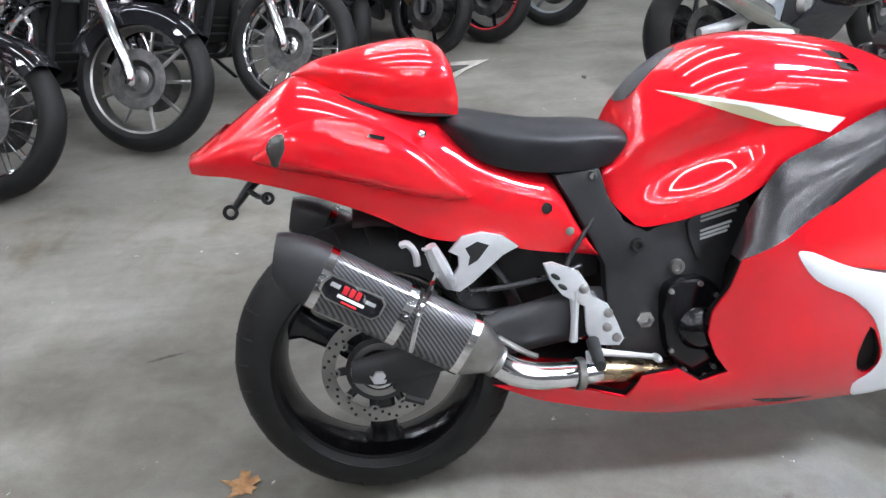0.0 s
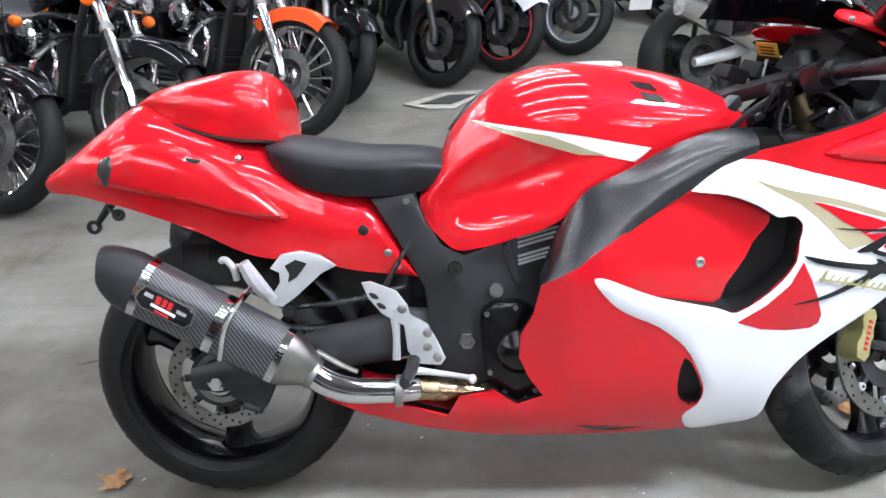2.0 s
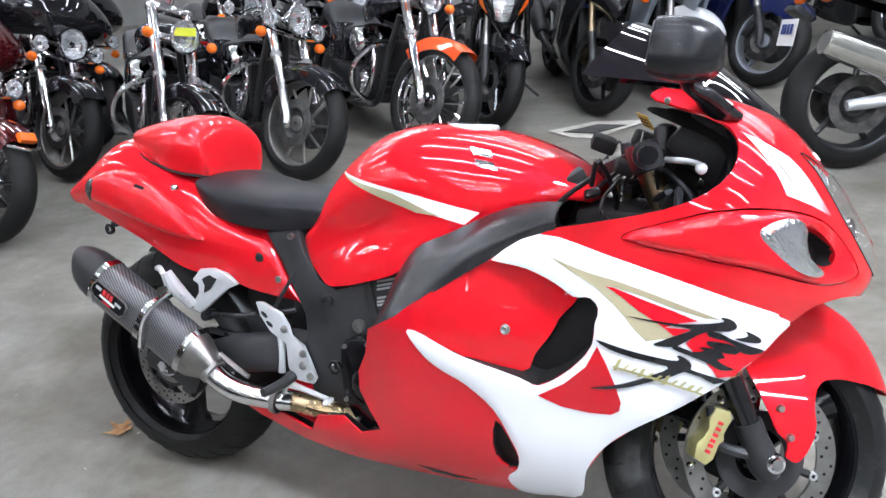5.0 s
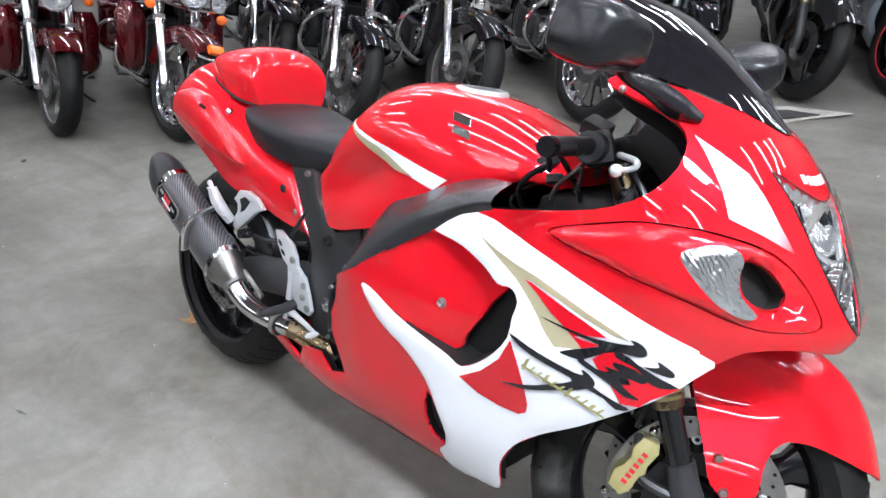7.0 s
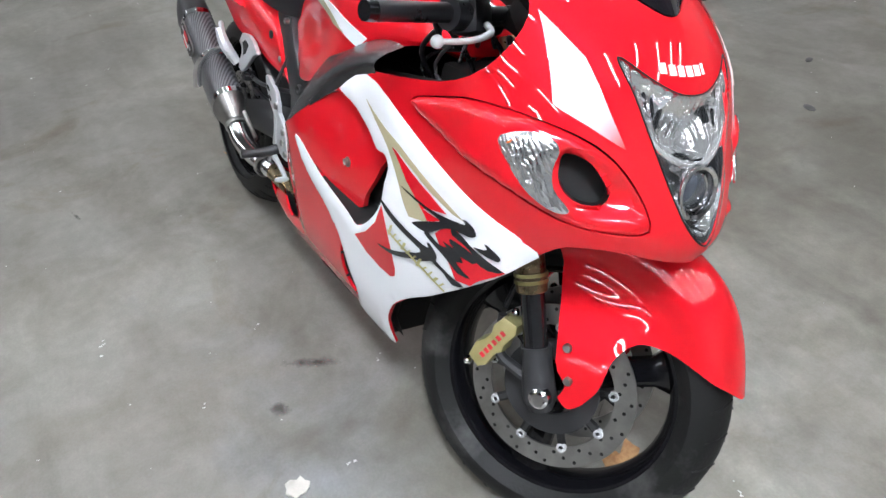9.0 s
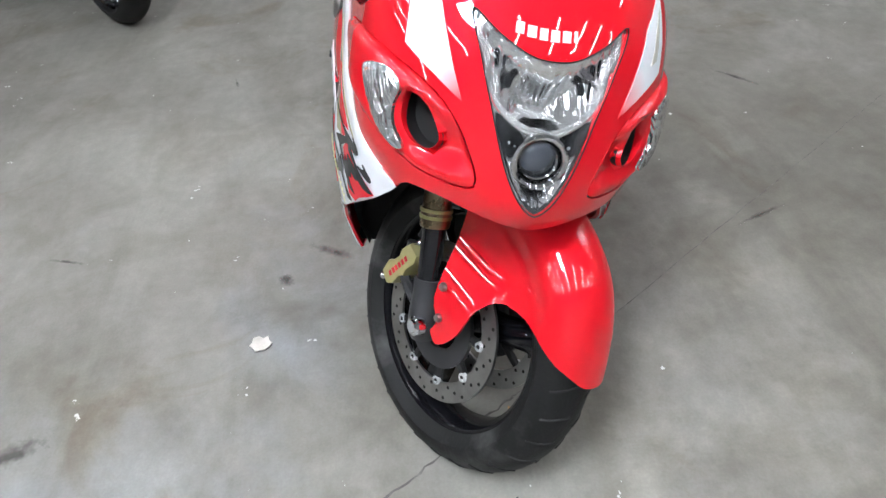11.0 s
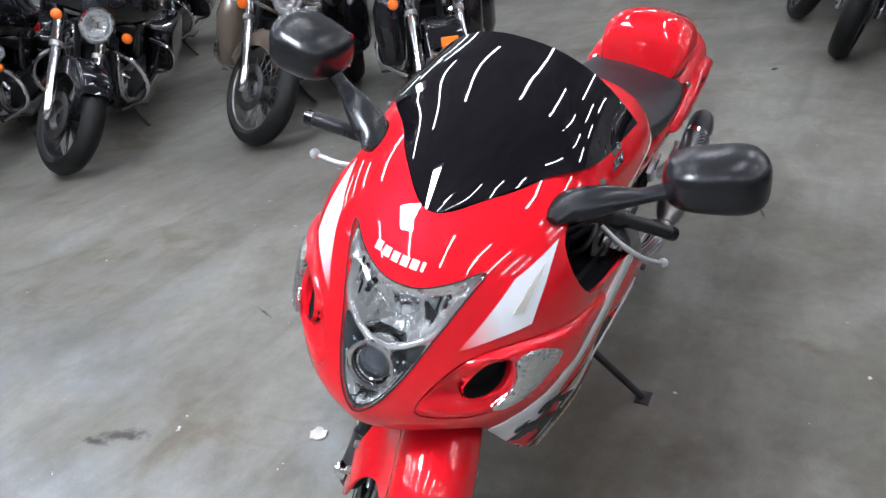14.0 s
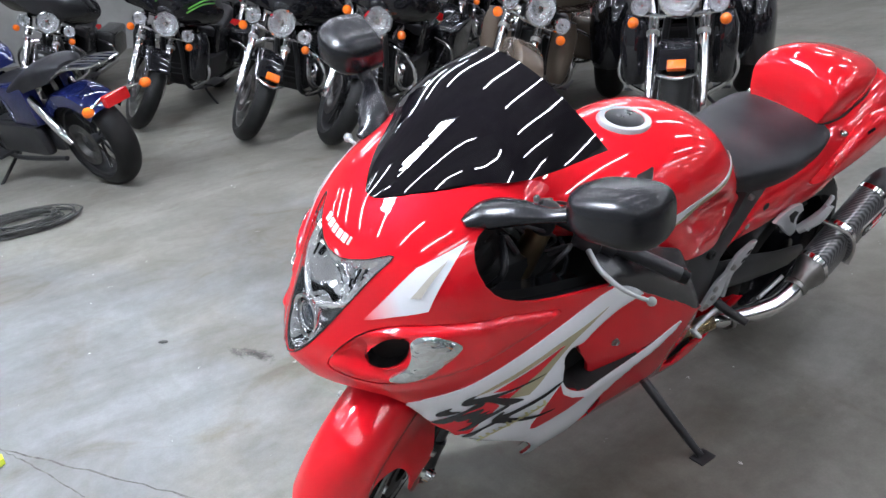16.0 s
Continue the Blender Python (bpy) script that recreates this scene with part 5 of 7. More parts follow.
for k in (-1, 1):
    can = part("silencer", grid(BM(), [can_ring(t, k, 0.043, 0.060) for t in (0.20, 0.40, 0.60, 0.80, 0.985)], close_v=True), CARBON, bike, "carbon fibre silencer with slanted black tip")
    part("end_cap", grid(BM(), [can_ring(0.20, k, 0.0435, 0.0605), can_ring(0.10, k, 0.042, 0.058, -0.004), can_ring(0.02, k, 0.037, 0.048, -0.012), can_ring(-0.02, k, 0.030, 0.038, -0.014), can_ring(0.0, k, 0.022, 0.028), can_ring(0.12, k, 0.020, 0.026)], close_v=True, caps=True), SATIN_BLACK, can, "black angular end cap")
    for t0, t1, g in ((0.195, 0.235, 1.03), (0.60, 0.645, 1.04), (0.945, 0.985, 1.03)):
        part("steel_band", grid(BM(), [can_ring(t0, k, 0.042, 0.058), can_ring(t0, k, 0.043 * g, 0.060 * g), can_ring(t1, k, 0.043 * g, 0.060 * g), can_ring(t1, k, 0.042, 0.058)], close_v=True), CHROME, can)
    rows = [can_ring(0.98, k, 0.042, 0.059), can_ring(1.02, k, 0.040, 0.056), can_ring(1.10, k, 0.030, 0.040), can_ring(1.15, k, 0.026, 0.030)]
    part("end_cone", grid(BM(), rows, close_v=True), STEEL, can, "brushed steel cone")
    AX0, AX1 = AXES[k]
    ox, oy, oz = (0, 0, 0) if k < 0 else (-0.02, 0.03, 0.012)
    bm = BM()
    y = k * 0.178
    if k > 0:
        tube(bm, [(0.182, 0.226, 0.372), (0.222, 0.224, 0.342), (0.275, 0.218, 0.320), (0.350, 0.190, 0.302), (0.440, 0.15, 0.290)], [0.029, 0.028, 0.027, 0.025, 0.024], 16)
    else:
        tube(bm, [(0.215, y, 0.352), (0.255, y, 0.322), (0.310, k * 0.174, 0.302), (0.390, k * 0.160, 0.292), (0.440, k * 0.15, 0.290)], [0.029, 0.028, 0.027, 0.025, 0.024], 16)
    part("link_pipe", bm, CHROME, can, "chrome link pipe")
    bm = BM()
    tube(bm, [(0.425, k * 0.152, 0.290), (0.47, k * 0.145, 0.286), (0.55, k * 0.13, 0.270), (0.64, k * 0.11, 0.25)], 0.024, 14)
    part("mid_pipe", bm, BRONZED, can, "heat-bronzed pipe")
    bm = BM()
    for x, y2, z in ((0.226, y, 0.345), (0.400, k * 0.158, 0.291)) if k < 0 else ((0.192, 0.226, 0.364), (0.400, 0.168, 0.293)):
        lathe(bm, [(0.030, -0.008), (0.033, -0.006), (0.033, 0.006), (0.030, 0.008)], Matrix.Translation((x, y2, z)) @ Euler((0, radians(35 if x < 0.3 else 5), 0)).to_matrix().to_4x4() @ Euler((0, 0, radians(90))).to_matrix().to_4x4(), 20)
        part("pipe_clamp", bm, STEEL, can)
        bm = BM()
    tube(bm, [(0.235 + ox, k * (0.16 + oy), 0.385), (0.29 + ox, k * (0.155 + oy), 0.347), (0.315 + ox, k * (0.155 + oy), 0.335)], 0.006, 8)
    part("clamp_spring", bm, STEEL, can)
    bm = BM()
    tube(bm, [(0.062 + ox, k * (0.236 + oy), 0.405 + oz), (0.080 + ox, k * (0.238 + oy), 0.470 + oz), (0.105 + ox, k * (0.215 + oy), 0.512 + oz), (0.128, k * 0.165, 0.540)], [0.012, 0.012, 0.013, 0.012], 8, flat=0.5)
    part("can_hanger", bm, CHROME, can, "polished silencer clamp bracket")
    # badge on the outer flank, its print as plain bars
    d = (AX1 - AX0).normalized()
    tiltm = Matrix.Translation((AX0.lerp(AX1, 0.37).x, k * (AX0.lerp(AX1, 0.37).y + 0.0465), AX0.lerp(AX1, 0.37).z + 0.002)) @ Euler((0, math.atan2(-d.z, d.x), 0)).to_matrix().to_4x4()
    bm = plate(BM(), [(-0.060, 0.006), (-0.050, 0.024), (0.050, 0.024), (0.060, 0.016), (0.060, -0.010), (0.048, -0.022), (-0.044, -0.022), (-0.060, -0.010)], -0.002, 0.002, 0)
    bm.transform(tiltm)
    part("badge_rim", bm, STEEL, can)
    bm = plate(BM(), [(-0.056, 0.005), (-0.048, 0.021), (0.048, 0.021), (0.056, 0.014), (0.056, -0.009), (0.046, -0.019), (-0.042, -0.019), (-0.056, -0.009)], k * 0.002, k * 0.003, 0)
    bm.transform(tiltm)
    part("badge", bm, BLACK_FILM, can, "black badge with red and white print")
    for x, z, w, h, mat in ((-0.016, 0.008, 0.010, 0.016, LABEL_RED), (-0.003, 0.008, 0.009, 0.016, LABEL_RED), (0.009, 0.008, 0.009, 0.016, LABEL_RED), (0.0, -0.006, 0.052, 0.006, LABEL_WHITE), (0.0, -0.0145, 0.030, 0.004, LABEL_RED), (-0.036, 0.009, 0.018, 0.008, LABEL_GREY), (0.034, 0.005, 0.020, 0.007, LABEL_GREY)):
        bm = BM()
        box(bm, (w, 0.001, h), tiltm @ pose(x, k * 0.0038, z))
        part("badge_print", bm, mat, can)

# side stand
bm = BM()
tube(bm, [(0.735, 0.13, 0.265), (0.715, 0.26, 0.190), (0.682, 0.368, 0.109)], [0.013, 0.012, 0.010], 10)
stand_low = Vector((0.679, 0.373, 0.105))
stand = part("side_stand", bm, SATIN_BLACK, bike, "black side stand propped on the floor")
bm = BM()
box(bm, (0.055, 0.04, 0.007), Matrix.Translation(stand_low) @ Euler((radians(LEAN_DEG), 0, 0)).to_matrix().to_4x4(), 0.002)
part("stand_foot", bm, SATIN_BLACK, stand)

# front end, turned to full left lock
PIVOT, AXIS = Vector((1.400, 0, 0.275)), Vector((-0.397, 0, 0.918))
STEER = Matrix.Translation(PIVOT) @ Matrix.Rotation(radians(STEER_DEG), 4, AXIS) @ Matrix.Translation(-PIVOT)
AXLE = Vector((1.431, 0, 0.289))


def turned(bm):
    bm.transform(STEER)
    return bm


front = wheel("front_wheel", bike, STEER @ Matrix.Translation(AXLE), 0.294, 0.122, 0.214, 3, GLOSS_BLACK, "black front sport tyre with dusty tread on a black rim", 0.030, (-0.066, 0.066), 0.152, 0.036, rubber=DUSTY_RUBBER)
E1 = Vector((0.918, 0, 0.397))
for k in (-1, 1):
    y = k * 0.098
    foot = AXLE + Vector((0, y, 0))
    on = foot - E1 * 0.010
    leg = part("fork_leg", turned(tube(BM(), [on - AXIS * 0.032, on - AXIS * 0.012, on + AXIS * 0.02, on + AXIS * 0.05, on + AXIS * 0.084], [0.020, 0.029, 0.029, 0.0265, 0.0265], 16)), SATIN_BLACK, bike, "black fork slider with gold upper tube")
    part("fork_inner_tube", turned(tube(BM(), [on + AXIS * 0.08, on + AXIS * 0.20], 0.0215, 16)), principled("dark_fork_tube", (0.06, 0.06, 0.065), 0.15, 0.9), leg)
    part("fork_outer_tube", turned(tube(BM(), [on + AXIS * 0.180, on + AXIS * 0.186, on + AXIS * 0.215, on + AXIS * 0.225, on + AXIS * 0.60], [0.026, 0.0275, 0.0275, 0.0255, 0.0255], 16)), GOLD, leg, "gold fork tube")
    for s in (0.196, 0.208):
        part("fork_ring", turned(tube(BM(), [on + AXIS * s, on + AXIS * (s + 0.006)], 0.0295, 16)), BRASS, leg)
    bm = BM()
    lathe(bm, [(0.0, k * 0.020), (0.011, k * 0.020), (0.013, k * 0.016), (0.018, k * 0.014), (0.020, 0.0)], Matrix.Translation(foot + Vector((0, k * 0.018, 0))), 16)
    part("axle_bolt", turned(bm), CHROME, leg)
    bm = BM()
    tube(bm, [foot + Vector((-0.03, 0, 0.01)), foot + Vector((-0.10, 0, 0.03)), foot + Vector((-0.115, 0, 0.10))], [0.012, 0.010, 0.010], 8)
    part("caliper_bracket", turned(bm), SATIN_BLACK, leg)
    cx, cz = AXLE.x - 0.112, AXLE.z + 0.046
    tilt = Matrix.Translation((cx, k * 0.088, cz)) @ Euler((0, radians(24), 0)).to_matrix().to_4x4()
    bm = plate(BM(), [(-0.020, -0.062), (0.010, -0.066), (0.020, -0.048), (0.018, -0.012), (0.024, 0.0), (0.018, 0.014), (0.020, 0.050), (0.010, 0.066), (-0.022, 0.060), (-0.026, 0.030), (-0.018, 0.012), (-0.020, -0.010), (-0.028, -0.028)], -0.026, 0.026, 0.006)
    bm.transform(tilt @ Matrix.Diagonal((0.9, 0.9, 0.86, 1)))
    cal = part("brake_caliper", turned(bm), BRASS, bike, "brass coloured four-piston brake caliper")
    for z in (-0.036, -0.022, -0.010, 0.004, 0.018, 0.032):
        bm = BM()
        box(bm, (0.010, 0.0015, 0.0065), tilt @ pose(0.0, k * 0.0244, z * 0.86), 0)
        part("red_letter_bar", turned(bm), LABEL_RED, cal)
    for z in (-0.070, 0.068):
        bm = BM()
        ball(bm, tilt @ Vector((-0.012, k * 0.01, z)), (0.008, 0.010, 0.008), u=10, v=6)
        part("caliper_bolt", turned(bm), CHROME, cal)
    part("brake_line", turned(tube(BM(), [(cx - 0.01, k * 0.08, cz + 0.06), (cx - 0.005, k * 0.07, cz + 0.16), (cx - 0.03, k * 0.04, cz + 0.28)], 0.005, 8)), SATIN_BLACK, cal)

# front mudguard: one shell, rounded over the tyre, with flared flanks down to the fork feet
CROWN_H, CROWN_W, CROWN_ARC = 0.072, 0.072, 0.07 * math.pi / 2


def crown(a):
    return 0.312 + 0.024 * ease((a - 20) / 38)


def guard(u, v, off):
    """Arc along the crown, and arc from the crown down to either side."""
    a = u / 0.3
    side = abs(v)
    if side < CROWN_ARC:
        ph = side / 0.07
        r, y = crown(math.degrees(a)) - CROWN_H * (1 - math.cos(ph)) + off * math.cos(ph), (CROWN_W + off) * math.sin(ph)
    else:
        r, y = crown(math.degrees(a)) - CROWN_H - (side - CROWN_ARC), CROWN_W + off
    dx, dz = r * math.cos(a), r * math.sin(a)
    y += 0.042 * ease((0.205 - dz) / 0.14) * ease((0.165 - dx) / 0.09) * min(1.0, side / 0.10)
    y -= 0.006 * math.exp(-((side - 0.128) / 0.030) ** 2) * ease((math.degrees(a) - 30) / 18)
    return Vector((AXLE.x + dx, math.copysign(y, v), AXLE.z + dz))


def guard_at(x, z):
    a, r = math.atan2(z, x), math.hypot(x, z)
    d = crown(math.degrees(a)) - r
    return a * 0.3, 0.07 * math.acos(max(-1.0, 1 - d / CROWN_H)) if d < CROWN_H else CROWN_ARC + d - CROWN_H


FLANK = [(0.274, 0.122), (0.266, 0.126), (0.243, 0.133), (0.216, 0.142), (0.177, 0.150), (0.139, 0.153), (0.112, 0.148), (0.093, 0.126), (0.085, 0.095), (0.082, 0.050), (0.064, 0.014), (0.044, 0.0), (0.026, 0.012), (0.010, 0.055), (-0.012, 0.110), (-0.040, 0.180), (-0.066, 0.240), (-0.150, 0.250)]
flank = [guard_at(x, z) for x, z in FLANK]
edge = [(radians(21.2) * 0.3, 0.0), (radians(21.7) * 0.3, 0.022)] + flank + [(radians(134) * 0.3, 0.05)]
shell = edge + [(radians(134) * 0.3, 0.0)] + [(u, -v) for u, v in edge[:0:-1]]
guard_ob = part("front_mudguard", turned(skin(BM(), shell, guard, step=0.0085, smooth=3, depth=0.005)), RED, bike, "glossy red front mudguard")
for k in (-1, 1):
    for x, z in ((0.013, 0.103), (0.033, 0.048)):
        bm = BM()
        lathe(bm, [(0.0, k * 0.004), (0.006, k * 0.004), (0.008, 0.0), (0.008, -k * 0.004)], Matrix.Translation((AXLE.x + x, k * 0.118, AXLE.z + z)), 12)
        part("mudguard_bolt", turned(bm), STEEL, guard_ob)

# handlebars, clamps and levers
top = Vector((1.165, 0, 0.83))
bm = BM()
box(bm, (0.07, 0.24, 0.03), Matrix.Translation(top + AXIS * 0.03 + E1 * 0.02) @ Euler((0, radians(-23), 0)).to_matrix().to_4x4(), 0.008)
part("top_clamp", turned(bm), SATIN_BLACK, bike, "black top fork clamp")
bm = BM()
for x, y, z, s in ((1.12, 0.0, 0.90, 0.05), (1.24, -0.06, 0.88, 0.06), (1.20, 0.05, 0.90, 0.06), (1.26, 0.03, 0.84, 0.08), (1.28, -0.08, 0.80, 0.07), (1.30, 0.08, 0.80, 0.07), (1.18, -0.10, 0.86, 0.04)):
    bm = BM()
    box(bm, (s, s * 1.2, s * 0.6), pose(x, y, z, 10, 20, 15), 0.008)
    part("wiring_block", bm, DEEP, bike)
bm = BM()
box(bm, (0.10, 0.26, 0.13), pose(1.33, 0, 0.90, 0, -50), 0.02)
part("instrument_panel", bm, DEEP, bike, "black instruments behind the screen")
bm = BM()
box(bm, (0.22, 0.24, 0.12), pose(1.20, 0, 0.72), 0.02)
part("air_box", bm, DEEP, bike)
for k in (-1, 1):
    root = top + Vector((0.0, k * 0.11, 0.035))
    end = Vector((1.090, k * 0.366, 0.826))
    inner = root.lerp(end, 0.42)
    bar = part("handlebar", turned(tube(BM(), [root, inner, end], 0.012, 10)), SATIN_BLACK, bike, "black clip-on handlebar")
    part("grip", turned(tube(BM(), [inner, inner.lerp(end, 0.05), inner.lerp(end, 0.1), end.lerp(inner, 0.06), end], [0.0175, 0.0175, 0.0148, 0.0148, 0.0152], 14, 2)), PLASTIC, bar, "ribbed black rubber grip")
    part("bar_end", turned(tube(BM(), [end, end + (end - inner).normalized() * 0.016], [0.0155, 0.0145], 14)), GLOSS_BLACK, bar)
    bm = BM()
    box(bm, (0.05, 0.06, 0.055), Matrix.Translation(inner + Vector((0.01, -k * 0.03, 0))) @ Euler((0, radians(-20), 0)).to_matrix().to_4x4(), 0.012)
    tube(bm, [inner + Vector((0.005, -k * 0.008, 0)), inner + Vector((-0.002, k * 0.02, -0.003))], 0.025, 14)
    part("switch_gear", turned(bm), PLASTIC, bar, "black switch housing")
    ballp = Vector((1.183, k * 0.343, 0.812))
    bm = BM()
    tube(bm, [inner + Vector((0.045, -k * 0.02, -0.004)), inner + Vector((0.072, k * 0.02, -0.012)), inner.lerp(ballp, 0.6) + Vector((0.042, 0, -0.004)), ballp], [0.0056, 0.0056, 0.0045, 0.004], 10)
    ball(bm, ballp, (0.0095, 0.0095, 0.0095), u=12, v=8)
    part("lever", turned(bm), CAST, bar, "silver lever with ball end")
    part("cable", turned(tube(BM(), [inner + Vector((0.03, -k * 0.03, 0)), inner + Vector((0.06, -k * 0.10, -0.05)), (1.23, k * 0.05, 0.74), (1.20, 0, 0.66)], 0.004, 6)), PLASTIC, bar)
bm = BM()
box(bm, (0.003, 0.050, 0.034), pose(1.199, 0.012, 0.945, 12, -35, 25), 0.001)
tag_ob = part("key_tag", bm, YELLOW, bike, "yellow card tag on the key")
for i in range(3):
    bm = BM()
    box(bm, (0.0015, 0.034, 0.003), pose(1.199, 0.012, 0.945, 12, -35, 25) @ pose(-0.002, 0, -0.009 + 0.008 * i), 0)
    part("tag_print", bm, DEEP, tag_ob)
bm = BM()
tube(bm, [(1.19, 0.01, 0.885), (1.195, 0.012, 0.910), (1.199, 0.012, 0.925)], 0.004, 6)
part("key", bm, STEEL, bike)
rng = random.Random(5)
for i in range(16):
    k = -1 if i % 2 else 1
    x, y, z = rng.uniform(1.06, 1.30), k * rng.uniform(0.03, 0.16), rng.uniform(0.775, 0.875)
    path = [(x, y, z), (x + rng.uniform(-0.05, 0.05), y + rng.uniform(-0.05, 0.05), z + rng.uniform(0.01, 0.05)), (x + rng.uniform(-0.1, 0.1), y + rng.uniform(-0.06, 0.06), z - rng.uniform(0.0, 0.06)), (x + rng.uniform(-0.12, 0.12), y * 0.6, z - 0.12)]
    part("hose", tube(BM(), path, rng.choice((0.0035, 0.005, 0.007)), 8), PLASTIC if i % 4 else SATIN_BLACK, bike)
for i in range(9):
    bm = BM()
    p = (rng.uniform(1.08, 1.28), rng.uniform(-0.14, 0.14), rng.uniform(0.80, 0.885))
    box(bm, (rng.uniform(0.02, 0.05), rng.uniform(0.02, 0.05), rng.uniform(0.012, 0.03)), pose(*p, rng.uniform(-25, 25), rng.uniform(-35, 10), rng.uniform(0, 60)), 0.004)
    part("cockpit_bracket", bm, PLASTIC if i % 3 else SATIN_BLACK, bike)
for k in (-1, 1):
    bm = BM()
    lathe(bm, [(0.0, 0.03), (0.013, 0.029), (0.022, 0.022), (0.0225, -0.03), (0.0, -0.031)], Matrix.Translation(top + Vector((0.045, k * 0.105, 0.065))) @ Euler((radians(90), 0, 0)).to_matrix().to_4x4(), 16)
    part("fork_cap" if k > 0 else "brake_reservoir", turned(bm), PLASTIC, bike)

# mirrors on the cowl
for k in (-1, 1):
    base = Vector((1.345, k * 0.172, 0.966))
    neck = Vector((1.300, k * 0.262, 1.002))
    mid = Vector((1.254, k * 0.343, 1.040)) if k > 0 else Vector((1.296, k * 0.335, 1.050))
    mirror = part("mirror", tube(BM(), [base + Vector((0.035, -k * 0.012, -0.012)), base, base.lerp(neck, 0.5) + Vector((0, 0, 0.004)), neck, neck.lerp(mid, 0.5)], [0.010, 0.030, 0.025, 0.014, 0.016], 14, flat=0.62), TRIM_SATIN, bike, "black mirror on a curved stalk")
    aim = Matrix.Translation(mid) @ Euler((radians(-6 if k < 0 else 16), radians(8 if k < 0 else -4), radians(12 if k > 0 else -3))).to_matrix().to_4x4()
    long = 0.074 if k > 0 else 0.066
    rows = []
    for i in range(15):
        t = i / 14 * 1.92
        x, size = (0.060 * math.cos(t) if t < 1.571 else -0.110 * (t - 1.571), max(0.02, math.sin(min(t, 1.571))) ** 0.62 * (1 - 0.5 * max(0.0, t - 1.571) ** 2))
        ring = []
        for j in range(40):
            a = 2 * math.pi * j / 40
            r = 1 / (abs(math.cos(a)) ** 3.4 + abs(math.sin(a)) ** 3.4) ** (1 / 3.4)
            ring.append(aim @ Vector((x, long * size * r * math.cos(a) + 0.004 * k, (0.044 + 0.005 * k * math.cos(a)) * size * r * math.sin(a))))
        rows.append(ring)
    part("mirror_shell", grid(BM(), rows, close_v=True, caps=True), TRIM_SATIN, mirror, "satin black mirror shell")
    bm = BM()
    box(bm, (0.002, 0.112, 0.062), aim @ Matrix.Translation((-0.040, 0.004 * k, 0)), 0.0)
    part("mirror_glass", bm, MIRROR, mirror)


# ---- motorcycles parked all round ----
def simple_wheel(name, parent, m, R, w, bead, spokes, rim_mat, disc=True, tyre_label="", wire=False):
    wh = part(name, lathe(BM(), tyre_profile(R, w, bead), m, 44), RUBBER, parent, tyre_label)
    bm = BM()
    b = bead
    lathe(bm, [(b + 0.008, -w * 0.40), (b - 0.006, -w * 0.34), (b - 0.018, 0.0), (b - 0.006, w * 0.34), (b + 0.008, w * 0.40)], m, 44)
    part("rim", bm, rim_mat, wh)
    bm = BM()
    lathe(bm, [(0.012, -w * 0.5), (0.045, -w * 0.45), (0.035, -w * 0.2), (0.035, w * 0.2), (0.045, w * 0.45), (0.012, w * 0.5)], m, 20)
    part("hub", bm, rim_mat, wh)
    bm = BM()
    for i in range(spokes):
        a = 2 * math.pi * i / spokes
        a2 = a + (0.35 if wire and i % 2 else -0.35 if wire else 0.12)
        y = w * 0.32 * (1 if i % 2 else -1) if wire else 0
        tube(bm, [m @ Vector((0.035 * math.cos(a), y, 0.035 * math.sin(a))), m @ Vector(((b - 0.012) * math.cos(a2), 0, (b - 0.012) * math.sin(a2)))], 0.0028 if wire else (0.014 if spokes < 7 else 0.009), 6)
        if not wire:
            part("spoke", bm, rim_mat, wh)
            bm = BM()
    if wire:
        tagged(part("wire_spokes", bm, rim_mat, wh), kind="stuff")
    if disc:
        for y in (-w * 0.58, w * 0.58):
            bm = BM()
            q = 0.3 * y
            lathe(bm, [(0.04, -q), (0.060, -q), (0.086, -0.0025), (0.135, -0.0025), (0.135, 0.0025), (0.086, 0.0025), (0.060, -q + 0.004), (0.04, -q + 0.004)], m @ Matrix.Translation((0, y, 0)), 36, True)
            part("brake_disc", bm, DISC_DARK, wh)
    return wh


def arc_guard(bm, axle, R, w, a0, a1, flare=0.0, skirt=0.10):
    rows = []
    n = 18
    for i in range(n + 1):
        a = radians(a0 + (a1 - a0) * i / n)
        row = []
        for j in range(-8, 9):
            t = j / 8
            r = R + 0.02 - skirt * max(0.0, abs(t) - 0.55) / 0.45 - 0.03 * t * t
            row.append((axle[0] + r * math.cos(a), axle[1] + (w / 2 + 0.012) * math.copysign(min(1.0, abs(t) / 0.6) ** 0.8, t) * (1 + flare * abs(math.cos(a))), axle[2] + r * math.sin(a)))
        rows.append(row)
    grid(bm, rows)
    bmesh.ops.solidify(bm, geom=bm.faces[:], thickness=0.003)
    return bm


